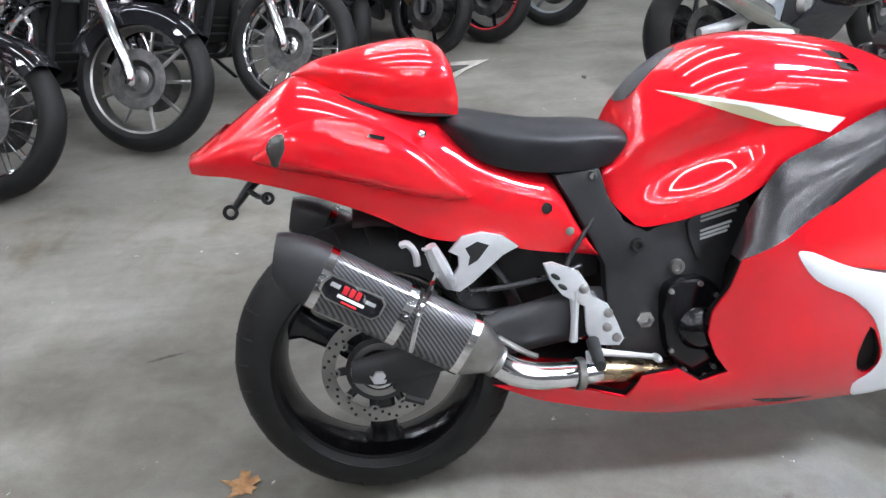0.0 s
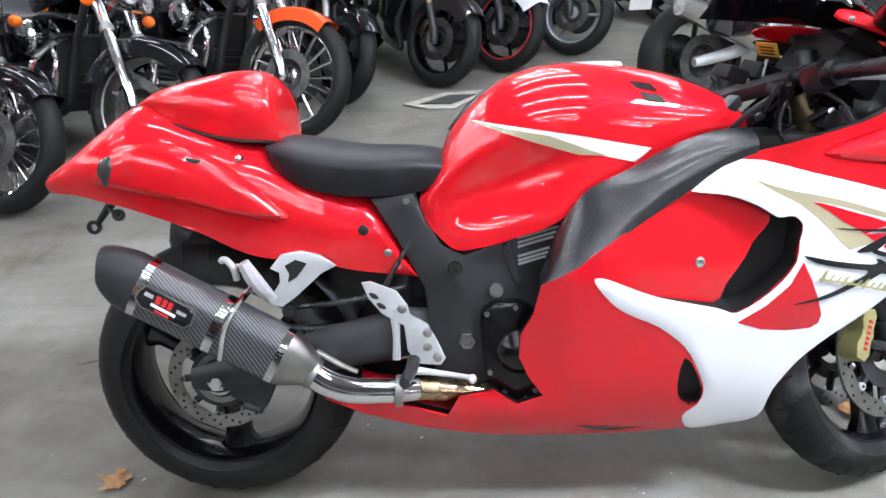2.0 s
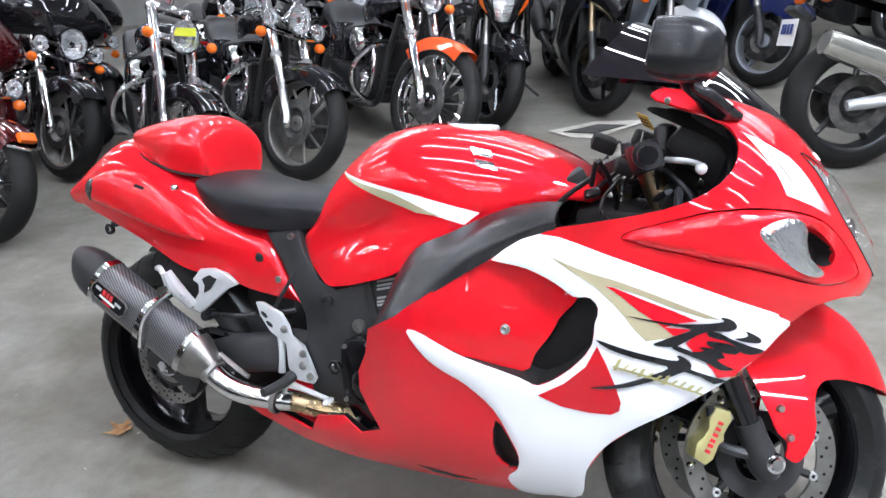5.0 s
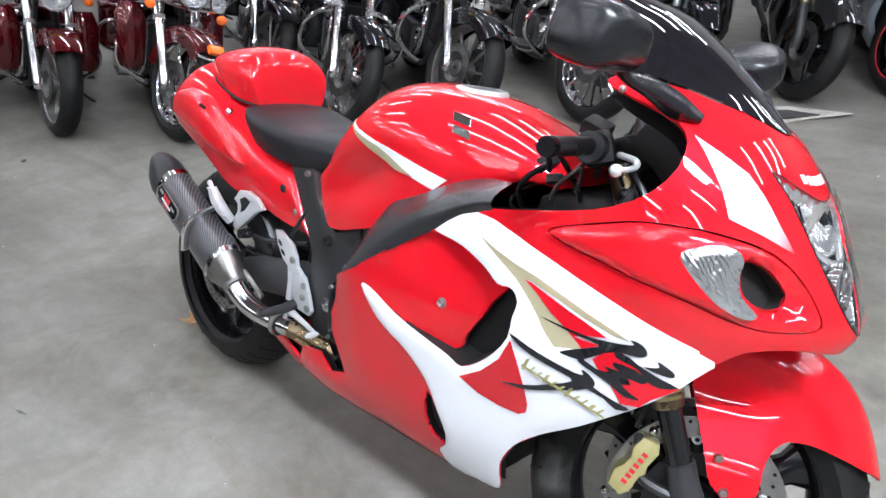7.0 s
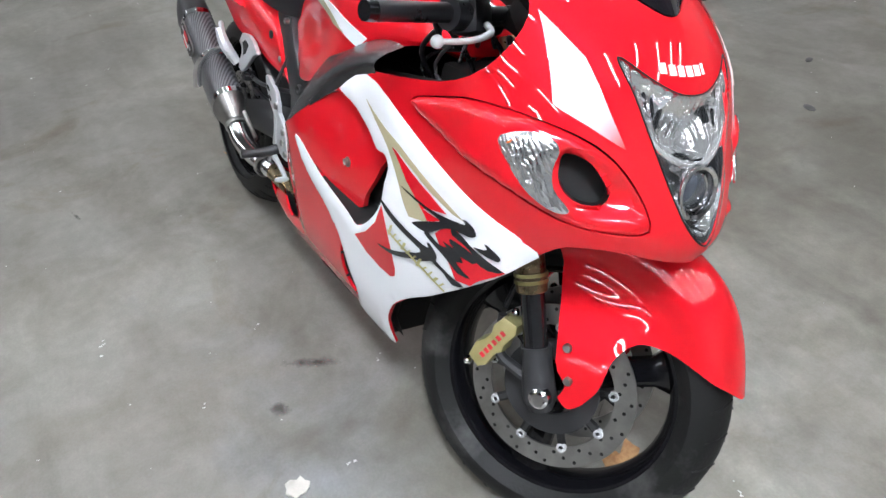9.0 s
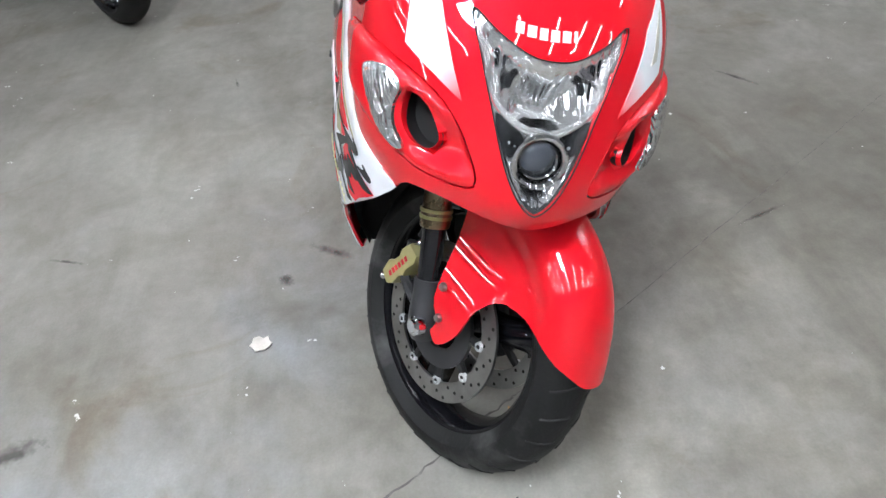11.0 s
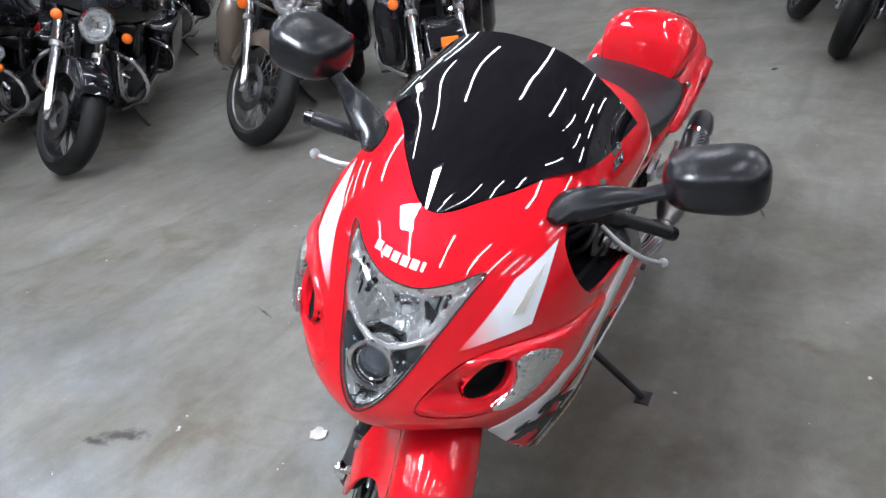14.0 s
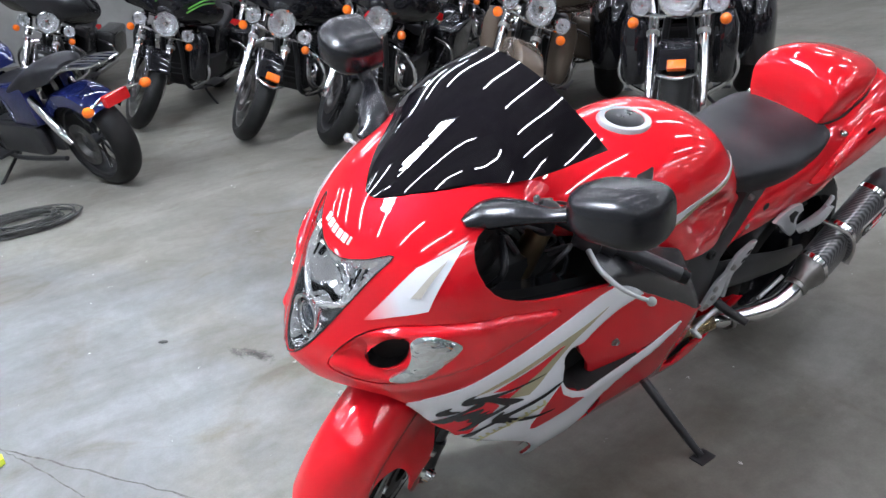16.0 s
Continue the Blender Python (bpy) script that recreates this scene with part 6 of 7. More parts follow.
def lamp(parent, at, r, forward=0.06, ring=CHROME, glass=None, name="headlight", tag=False, turn=0.0):
    """A round lamp that faces forward."""
    m = Matrix.Translation(at) @ Euler((0, radians(6), radians(turn - 90))).to_matrix().to_4x4()
    shell = part(name, lathe(BM(), [(0.0, -forward * 1.5), (r * 0.55, -forward * 1.3), (r * 0.95, -forward * 0.4), (r * 1.05, 0.0), (r * 1.05, forward * 0.25), (r * 0.93, forward * 0.3), (r * 0.90, 0.0), (r * 0.6, -forward * 0.7), (0.0, -forward * 0.9)], m, 24), ring, parent)
    part("reflector", lathe(BM(), [(r * 0.91, forward * 0.12), (r * 0.80, -forward * 0.30), (r * 0.45, -forward * 0.62), (0.0, -forward * 0.7)], m, 24), LAMP_GLASS, shell)
    part("bulb_cap", lathe(BM(), [(r * 0.22, -forward * 0.4), (r * 0.20, 0.0), (0.0, forward * 0.06)], m, 12), CHROME, shell)
    lens = part("lens", lathe(BM(), [(r * 0.92, forward * 0.18), (r * 0.6, forward * 0.34), (0.0, forward * 0.42)], m, 24), glass or GLASS, shell)
    lens.visible_shadow = False
    if tag:
        bm = BM()
        box(bm, (0.002, r * 1.3, r * 0.5), Matrix.Translation(Vector(at) + Vector((forward * 0.45, 0, r * 0.35))), 0)
        part("paper_tag", bm, TAG_YELLOW, shell, "yellow sale tag")
    return shell


LAMP_GLASS = ridged("lamp_reflector", (0.86, 0.88, 0.90), 14.0, 0.16, 0.80, "Z")
POLISHED = worn(principled("polished_alloy", (0.6, 0.6, 0.58), 0.2, 1.0), (0.5, 0.5, 0.48), (0.66, 0.65, 0.62), 10, 0.03, 120, (0.16, 0.28))
DISC_DARK = worn(principled("dull_disc_steel", (0.12, 0.12, 0.12), 0.45, 1.0), (0.07, 0.07, 0.07), (0.17, 0.165, 0.16), 18, 0.1, 200, (0.4, 0.55))
TAG_YELLOW = principled("acid_yellow_card", (0.62, 0.66, 0.04), 0.6)
DARK_RED = paint("dark_red_lacquer", (0.075, 0.003, 0.005), 0.22, 0.15, metal=0.3)
ORANGE = paint("orange_lacquer", (0.75, 0.09, 0.02), 0.25)
BRONZE_PAINT = paint("bronze_lacquer", (0.14, 0.11, 0.085), 0.25, 0.2, metal=0.3)
BLUE_PAINT = paint("dark_blue_lacquer", (0.008, 0.012, 0.06), 0.25, 0.1)
GREY_PAINT = paint("graphite_lacquer", (0.024, 0.024, 0.026), 0.3, 0.15, metal=0.3)
SILVER_PAINT = paint("pale_silver_lacquer", (0.36, 0.40, 0.46), 0.3, 0.1, metal=0.3)
LIME = principled("lime_pinstripe", (0.16, 0.5, 0.06), 0.3)
FRAME_GREY = worn(principled("grey_frame_metal", (0.3, 0.32, 0.36), 0.4, 0.4), (0.24, 0.26, 0.3), (0.36, 0.38, 0.42), 10, 0.1, 150, (0.3, 0.45))


def shift_rows(table, dx, dz, sx=1.0, sy=1.0):
    return [(x * sx + dx, w * sy, a + dz, b + dz, c + dz) for x, w, a, b, c in table]


CRUISER_TANK = [(0.0, 0.06, 0.78, 0.76, 0.74), (0.05, 0.10, 0.83, 0.78, 0.72), (0.15, 0.14, 0.88, 0.80, 0.71), (0.30, 0.165, 0.92, 0.82, 0.73), (0.42, 0.15, 0.925, 0.84, 0.77), (0.50, 0.10, 0.90, 0.85, 0.81), (0.53, 0.05, 0.87, 0.85, 0.83)]
CRUISER_SEAT = [(0.0, 0.06, 0.82, 0.80, 0.77), (0.06, 0.14, 0.86, 0.80, 0.74), (0.25, 0.17, 0.83, 0.76, 0.70), (0.45, 0.18, 0.74, 0.70, 0.64), (0.62, 0.15, 0.73, 0.69, 0.63), (0.72, 0.08, 0.74, 0.72, 0.68)]


def cruiser(m, colour, label, fairing_kind="none", bags=False, box_top=False, aux=True, wheel_mat=None, spokes=10, wire=False, low_guards=False, steer=22.0, big=0.325, fender=None, pinstripe=False, fender_lamp=False, guard_span=(44, 165, 0.075), tag=False, group="parked cruisers", front_w=0.13, pipes=True):
    """A big V-twin; its front wheel stands at the origin and it points along x."""
    b = thing("cruiser_motorcycle", m, label, "motorcycle", group)
    wheel_mat = wheel_mat or CHROME
    fender = fender or colour
    rake = radians(30)
    up = Vector((-math.sin(rake), 0, math.cos(rake)))
    axle = Vector((0, 0, big))
    S = Matrix.Translation(axle) @ Matrix.Rotation(radians(steer), 4, up) @ Matrix.Translation(-axle)

    def put(name, bm, mat, label="", parent=b):
        bm.transform(S)
        return part(name, bm, mat, parent, label)
    simple_wheel("front_wheel", b, S @ Matrix.Translation(axle), big, front_w, big - 0.085, spokes, wheel_mat, True, "black front tyre", wire)
    put("front_fender", arc_guard(BM(), axle, big, front_w + 0.02, guard_span[0], guard_span[1], 0, guard_span[2]), fender, "deep front fender")
    if fender_lamp:
        bm = BM()
        box(bm, (0.05, 0.09, 0.035), Matrix.Translation((big * 0.80, 0, big * 1.80)) @ Euler((0, radians(52), 0)).to_matrix().to_4x4(), 0.008)
        put("fender_lamp", bm, AMBER)
        put("fender_rail", tube(BM(), [(big * 0.74, -0.09, big * 1.66), (big * 0.88, 0, big * 1.62), (big * 0.74, 0.09, big * 1.66)], 0.009, 8), CHROME)
    for k in (-1, 1):
        y = k * (front_w / 2 + 0.055)
        put("fork_slider", tube(BM(), [axle + Vector((-0.01, y, -0.03)), axle + Vector((0, y, 0)) + up * 0.04, axle + Vector((0, y, 0)) + up * 0.40], [0.022, 0.029, 0.027], 14), CHROME)
        put("fork_tube", tube(BM(), [axle + Vector((0, y, 0)) + up * 0.38, axle + Vector((0, y, 0)) + up * 0.80], 0.030 if k else 0.02, 14), CHROME)
        put("fork_clamp", tube(BM(), [axle + Vector((0, y, 0)) + up * 0.385, axle + Vector((0, y, 0)) + up * 0.41], 0.034, 14), STEEL)
    neck = axle + up * 0.62
    bm = BM()
    box(bm, (0.06, 0.27, 0.04), Matrix.Translation(neck) @ Euler((0, -rake, 0)).to_matrix().to_4x4(), 0.01)
    box(bm, (0.06, 0.27, 0.04), Matrix.Translation(axle + up * 0.80) @ Euler((0, -rake, 0)).to_matrix().to_4x4(), 0.01)
    put("fork_yoke", bm, CHROME)
    head_at = axle + up * (0.62 if fairing_kind == "bat" else 0.66) + Vector((0.225 if fairing_kind == "bat" else 0.13, 0, 0))
    h = lamp(b, S @ head_at, 0.096 if fairing_kind == "bat" else 0.088, tag=tag, turn=steer)
    if aux:
        for k in (-1, 1):
            lamp(b, S @ (head_at + Vector((-0.03, k * 0.19, -0.035))), 0.05, 0.045, name="spot_lamp", turn=steer)
        put("lamp_bar", tube(BM(), [head_at + Vector((-0.06, -0.20, -0.08)), head_at + Vector((-0.04, 0, -0.10)), head_at + Vector((-0.06, 0.20, -0.08))], 0.012, 8), CHROME)
    for k in (-1, 1):
        bm = BM()
        ball(bm, head_at + Vector((-0.03, k * (0.23 if aux else 0.20), -0.12 if aux else -0.02)), (0.035, 0.03, 0.03), u=12, v=8)
        put("turn_signal", bm, AMBER)
    for k in (-1, 1):
        t = axle + up * 0.82
        put("handlebar", tube(BM(), [t, t + Vector((0.0, k * 0.06, 0.14)), t + Vector((-0.06, k * 0.28, 0.20)), t + Vector((-0.26, k * 0.42, 0.14))], 0.013, 8), CHROME)
        put("grip", tube(BM(), [t + Vector((-0.18, k * 0.375, 0.17)), t + Vector((-0.29, k * 0.435, 0.13))], 0.018, 10), RUBBER)
        mm = t + Vector((-0.05, k * 0.36, 0.34))
        mo = put("mirror", tube(BM(), [t + Vector((-0.10, k * 0.30, 0.19)), mm], 0.006, 6), CHROME)
        bm = BM()
        ball(bm, mm + Vector((0, k * 0.03, 0.02)), (0.018, 0.07, 0.05), u=14, v=8)
        put("mirror_shell", bm, CHROME, parent=mo)
    # body
    part("fuel_tank", body_form(BM(), shift_rows(CRUISER_TANK, -0.98, 0.02), 0.025), colour, b, "glossy fuel tank")
    part("seat", body_form(BM(), shift_rows(CRUISER_SEAT, -1.66, -0.02), 0.03, tuck=0.95), VINYL, b, "black leather seat")
    rx = Vector((-1.62, 0, 0.315))
    simple_wheel("rear_wheel", b, Matrix.Translation(rx), 0.315, 0.17, 0.225, spokes, wheel_mat, True, "", wire)
    part("rear_fender", arc_guard(BM(), rx, 0.325, 0.19, 15, 172 if pipes else 140, 0, 0.14 if pipes else 0.06), colour, b)
    bm = BM()
    box(bm, (0.05, 0.16, 0.07), pose(-2.0, 0, 0.60), 0.015)
    part("tail_lamp", bm, RED_LENS, b)
    # engine
    bm = BM()
    box(bm, (0.42, 0.20, 0.22), pose(-0.86, 0, 0.33), 0.05)
    box(bm, (0.34, 0.22, 0.20), pose(-1.22, 0, 0.34), 0.05)
    part("crankcase", bm, SATIN_BLACK, b, "dark engine crankcase")
    for tilt in (-24, 24):
        mm = Matrix.Translation((-0.86, 0, 0.40)) @ Euler((0, radians(-tilt), 0)).to_matrix().to_4x4()
        prof = [(0.058, 0.0)]
        for i in range(9):
            z = 0.06 + i * 0.021
            prof += [(0.058, z - 0.006), (0.078, z - 0.004), (0.078, z + 0.004), (0.058, z + 0.006)]
        bm = lathe(BM(), prof + [(0.058, 0.25)], mm @ Euler((radians(90), 0, 0)).to_matrix().to_4x4(), 18)
        cyl = part("cylinder", bm, SATIN_BLACK, b, "finned black cylinder")
        bm = BM()
        box(bm, (0.15, 0.13, 0.07), mm @ Matrix.Translation((0, 0, 0.275)), 0.025)
        part("rocker_cover", bm, CHROME, cyl)
    for k in (-1, 1):
        bm = BM()
        lathe(bm, [(0.0, k * 0.05), (0.075, k * 0.045), (0.095, k * 0.02), (0.10, 0.0)], pose(-0.84, k * 0.115, 0.34), 24)
        part("engine_cover", bm, CHROME, b, "chrome engine cover")
        if pipes:
            part("exhaust_pipe", tube(BM(), [(-0.72, k * 0.09, 0.58), (-0.62, k * 0.13, 0.50), (-0.66, k * 0.15, 0.32), (-0.90, k * 0.17, 0.22), (-1.40, k * 0.19, 0.22), (-2.05, k * 0.20, 0.24)], [0.024, 0.024, 0.025, 0.028, 0.042, 0.045], 12), CHROME, b, "chrome exhaust pipe")
        bm = BM()
        box(bm, (0.30, 0.10, 0.02), pose(-0.80, k * 0.26, 0.27), 0.006)
        part("floorboard", bm, SATIN_BLACK, b)
        part("crash_bar", tube(BM(), [(-0.56, k * 0.06, 0.62), (-0.50, k * 0.20, 0.60), (-0.50, k * 0.31, 0.50), (-0.52, k * 0.31, 0.36), (-0.60, k * 0.16, 0.24)], 0.015, 8), CHROME, b)
        bm = BM()
        box(bm, (0.52, 0.07, 0.20), pose(-1.06, k * 0.155, 0.35, 0, 0, 0), 0.03)
        part("primary_cover", bm, SATIN_BLACK, b, "black engine side cover")
        bm = BM()
        box(bm, (0.30, 0.10, 0.26), pose(-1.22, k * 0.13, 0.58), 0.03)
        part("side_cover", bm, colour, b)
        part("lower_rail", tube(BM(), [(-0.60, k * 0.15, 0.23), (-0.90, k * 0.17, 0.20), (-1.45, k * 0.16, 0.24)], 0.016, 8), SATIN_BLACK, b)
        if low_guards:
            rows = []
            for z, w, d in ((0.34, 0.05, 0.04), (0.38, 0.075, 0.07), (0.52, 0.09, 0.09), (0.66, 0.09, 0.08), (0.74, 0.06, 0.05)):
                rows.append([(-0.50 + d * math.cos(a), k * 0.235 + w * math.sin(a), z) for a in (2 * math.pi * j / 14 for j in range(14))])
            part("leg_guard", grid(BM(), rows, close_v=True, caps=True), colour, b, "painted lower leg fairing")
        if bags:
            bm = BM()
            box(bm, (0.62, 0.20, 0.32), pose(-1.72, k * 0.25, 0.50, 0, 4), 0.05, 3)
            bag = part("saddlebag", bm, colour, b, "hard saddlebag")
            part("bag_guard", tube(BM(), [(-1.36, k * 0.20, 0.55), (-1.36, k * 0.34, 0.50), (-1.38, k * 0.36, 0.36), (-1.40, k * 0.24, 0.30)], 0.012, 8), CHROME, bag)
    for k in (-1, 1):
        part("down_tube", tube(BM(), [(-0.44, k * 0.05, 0.80), (-0.52, k * 0.08, 0.55), (-0.60, k * 0.10, 0.26), (-0.80, k * 0.13, 0.20)], 0.020, 10), SATIN_BLACK, b)
    bm = BM()
    box(bm, (0.07, 0.26, 0.34), pose(-0.60, 0, 0.47, 0, 9), 0.012)
    cooler = part("oil_cooler", bm, DEEP, b, "black finned oil cooler")
    for i in range(7):
        bm = BM()
        box(bm, (0.008, 0.24, 0.010), pose(-0.558 - 0.0065 * i, 0, 0.35 + 0.042 * i, 0, 9), 0.003)
        part("fin", bm, SATIN_BLACK, cooler)
    bm = BM()
    lathe(bm, [(0.0, -0.05), (0.08, -0.045), (0.095, -0.02), (0.095, 0.02)], pose(-0.86, -0.14, 0.60), 24)
    part("air_cleaner", bm, CHROME, b, "round chrome air cleaner")
    part("kick_stand", tube(BM(), [(-0.85, 0.12, 0.24), (-0.80, 0.24, 0.13), (-0.78, 0.34, 0.052)], 0.011, 8), SATIN_BLACK, b)
    if box_top:
        bm = BM()
        box(bm, (0.42, 0.52, 0.30), pose(-1.86, 0, 0.92), 0.07, 3)
        part("top_box", bm, colour, b, "painted luggage box")
    if fairing_kind == "bat":
        bm = BM()
        rows = []
        for i in range(13):
            t = i / 12
            z = 0.90 + 0.42 * t
            w = 0.25 + 0.24 * math.sin(math.pi * min(1.0, t * 1.05)) ** 0.8
            fx = -0.16 - 0.26 * t * t + 0.05 * math.sin(math.pi * t)
            rows.append([(fx - 0.26 * abs(u) ** 2.4, w * u, z - 0.06 * abs(u) ** 2) for u in (j / 10 for j in range(-10, 11))])
        grid(bm, rows)
        bmesh.ops.solidify(bm, geom=bm.faces[:], thickness=0.006)
        fr = put("batwing_fairing", bm, colour, "painted handlebar fairing")
        bm = BM()
        rows = []
        for i in range(6):
            t = i / 5
            rows.append([(-0.40 - 0.12 * t - 0.22 * abs(u) ** 2, 0.30 * (1 - 0.25 * t) * u, 1.27 + 0.16 * t - 0.05 * u * u) for u in (j / 8 for j in range(-8, 9))])
        grid(bm, rows)
        put("windshield", bm, SMOKE, parent=fr)
        if pinstripe:
            for k in (-1, 1):
                for q in (0.0, 0.035):
                    put("pinstripe", tube(BM(), [(-0.10, k * 0.12, 1.00 + q), (-0.14, k * 0.22, 1.10 + q), (-0.24, k * 0.33, 1.13 + q)], 0.006, 5), LIME, parent=fr)
    return b


def sport(m, colour, label, fork_mat=None, rim_mat=None, lower=None, accent=None, spokes=5, steer=20.0, nose="twin", rim_tape=None, naked_mid=False, exhaust_mat=None, group="parked sport bikes", number=False, frame_mat=None, engine_mat=None):
    """A sport bike; its front wheel stands at the origin and it points along x."""
    b = thing("sport_motorcycle", m, label, "motorcycle", group)
    lower = lower or colour
    axle = Vector((0, 0, 0.30))
    rake = radians(24)
    up = Vector((-math.sin(rake), 0, math.cos(rake)))
    S = Matrix.Translation(axle) @ Matrix.Rotation(radians(steer), 4, up) @ Matrix.Translation(-axle)

    def put(name, bm, mat, label="", parent=b):
        bm.transform(S)
        return part(name, bm, mat, parent, label)
    wm = S @ Matrix.Translation(axle)
    wh = simple_wheel("front_wheel", b, wm, 0.30, 0.12, 0.215, spokes, rim_mat or GLOSS_BLACK)
    if rim_tape:
        bm = BM()
        for y in (-0.050, 0.050):
            lathe(bm, [(0.216, -0.001), (0.224, -0.001), (0.224, 0.001), (0.216, 0.001)], wm @ Matrix.Translation((0, y, 0)), 40, True)
        part("rim_tape", bm, rim_tape, wh)
    put("front_mudguard", arc_guard(BM(), axle, 0.305, 0.125, 40, 130, 0, 0.11), accent or lower, "front mudguard")
    for k in (-1, 1):
        y = k * 0.095
        put("fork_slider", tube(BM(), [axle + Vector((0, y, -0.03)), axle + Vector((-0.02, y, 0.05)), axle + Vector((-0.02, y, 0)) + up * 0.22], [0.024, 0.028, 0.026], 12), SATIN_BLACK)
        put("fork_tube", tube(BM(), [axle + Vector((-0.02, y, 0)) + up * 0.20, axle + Vector((-0.02, y, 0)) + up * 0.58], 0.024, 12), fork_mat or STEEL)
        bm = BM()
        box(bm, (0.05, 0.045, 0.11), Matrix.Translation(axle + Vector((-0.115, k * 0.08, 0.05))) @ Euler((0, radians(25), 0)).to_matrix().to_4x4(), 0.012)
        put("brake_caliper", bm, fork_mat or SATIN_BLACK)
    shield = [(0.60, 0.03, 0.10), (0.645, 0.085, 0.135), (0.70, 0.135, 0.150), (0.76, 0.175, 0.135), (0.83, 0.195, 0.095), (0.90, 0.185, 0.035), (0.97, 0.165, -0.045), (1.02, 0.145, -0.115)]

    def face(u, z, off=0.0):
        """The nose: u from side to side, with a ridge down its middle."""
        w, f = curve(shield, z)
        return Vector((f - 0.13 * abs(u) - 0.27 * abs(u) ** 3.2 + off, w * u * (1 + 0.10 * abs(u) ** 3), z + 0.03 * u * u))

    def patch(pts, off, n=8):
        """A raised facet on the nose between four corners (u, z)."""
        a, c, d, e = (Vector(p) for p in pts)
        rows = []
        for i in range(n + 1):
            l, r = a.lerp(e, i / n), c.lerp(d, i / n)
            rows.append([face(*l.lerp(r, j / n), off + 0.008 * math.sin(math.pi * i / n) * math.sin(math.pi * j / n)) for j in range(n + 1)])
        return grid(BM(), rows)

    zs = [0.60 + 0.42 * i / 16 for i in range(17)]
    bm = grid(BM(), [[face(j / 12, z) for j in range(-12, 13)] for z in zs])
    bmesh.ops.solidify(bm, geom=bm.faces[:], thickness=0.004)
    nose_ob = part("nose_cowl", bm, colour, b, "creased painted nose cowl")
    bm = BM()
    rows = [[(x - 0.13 * abs(u) ** 1.5, w * u, z - 0.03 * u * u) for u in (j / 8 for j in range(-8, 9))] for x, w, z in ((-0.10, 0.15, 1.015), (-0.18, 0.155, 1.075), (-0.27, 0.15, 1.125), (-0.36, 0.13, 1.155))]
    part("windscreen", grid(bm, rows), SMOKE, nose_ob)
    bm = BM()
    box(bm, (0.04, 0.27, 0.30), pose(-0.26, 0, 0.50, 0, -14), 0.01)
    part("radiator", bm, DEEP, b, "black finned radiator")
    bm = BM()
    box(bm, (0.30, 0.22, 0.16), pose(-0.16, 0, 0.80), 0.03)
    part("nose_filling", bm, DEEP, nose_ob)
    if nose == "twin":
        for k in (-1, 1):
            part("headlight", patch([(k * 0.16, 0.765), (k * 0.78, 0.80), (k * 0.86, 0.845), (k * 0.22, 0.815)], 0.002), LAMP_GLASS, nose_ob, "slanted headlight")
            part("air_slot", patch([(k * 0.10, 0.70), (k * 0.55, 0.735), (k * 0.60, 0.758), (k * 0.12, 0.745)], 0.001), DEEP, nose_ob)
            part("headlight_edge", tube(BM(), [face(k * u, z, 0.004) for u, z in ((0.14, 0.76), (0.45, 0.778), (0.80, 0.797), (0.88, 0.85))], 0.004, 6), BLACK_PAINT, nose_ob)
    else:
        part("headlight", patch([(-0.30, 0.70), (0.30, 0.70), (0.36, 0.885), (-0.36, 0.885)], 0.004), LAMP_GLASS, nose_ob, "tall clear headlight")
        part("brow", tube(BM(), [face(u, z, 0.006) for u, z in ((-0.40, 0.89), (-0.2, 0.872), (0.0, 0.865), (0.2, 0.872), (0.40, 0.89))], 0.006, 6), colour, nose_ob)
        for k in (-1, 1):
            part("turn_signal", patch([(k * 0.62, 0.715), (k * 0.92, 0.72), (k * 0.95, 0.80), (k * 0.70, 0.795)], 0.006), AMBER, nose_ob, "large amber turn signal")
            part("air_slot", patch([(k * 0.42, 0.69), (k * 0.60, 0.70), (k * 0.62, 0.755), (k * 0.46, 0.75)], 0.002), DEEP, nose_ob)
    for k in (-1, 1):
        if nose == "twin":
            part("turn_signal", tube(BM(), [(-0.06, k * 0.17, 0.74), (-0.055, k * 0.20, 0.735), (-0.05, k * 0.215, 0.735), (-0.045, k * 0.245, 0.735)], [0.006, 0.008, 0.018, 0.012], 8), AMBER, nose_ob)
        part("mirror", tube(BM(), [(-0.12, k * 0.16, 0.96), (-0.16, k * 0.26, 1.02), (-0.17, k * 0.33, 1.05)], [0.016, 0.012, 0.03], 8), PLASTIC, b)
        out = [(-0.10, 0.74), (-0.16, 0.84), (-0.42, 0.78), (-0.60, 0.66), (-0.66, 0.50), (-0.74, 0.36), (-0.88, 0.22), (-0.54, 0.15), (-0.42, 0.18), (-0.36, 0.32), (-0.28, 0.46), (-0.20, 0.60)]
        if not naked_mid:
            bm = plate(BM(), out, k * 0.17, k * 0.205, 0.02, 2, lambda x, z: -k * 0.09 * ease((0.40 - z) / 0.28) - k * 0.05 * ease((x + 0.3) / 0.3))
            part("side_fairing", bm, lower, b, "painted side fairing")
        bm = plate(BM(), [(-0.25, 0.76), (-0.50, 0.74), (-0.95, 0.60), (-1.02, 0.34), (-0.92, 0.30), (-0.86, 0.52), (-0.55, 0.62), (-0.30, 0.66)], k * 0.11, k * 0.145, 0.012)
        part("frame_beam", bm, frame_mat or SATIN_BLACK, b)
        part("handlebar", tube(BM(), [(-0.28, k * 0.08, 0.95), (-0.30, k * 0.22, 0.96), (-0.36, k * 0.36, 0.93)], [0.012, 0.013, 0.018], 10), PLASTIC, b)
    bm = BM()
    box(bm, (0.46, 0.26, 0.36), pose(-0.66, 0, 0.40), 0.05)
    part("engine_block", bm, engine_mat or DEEP, b)
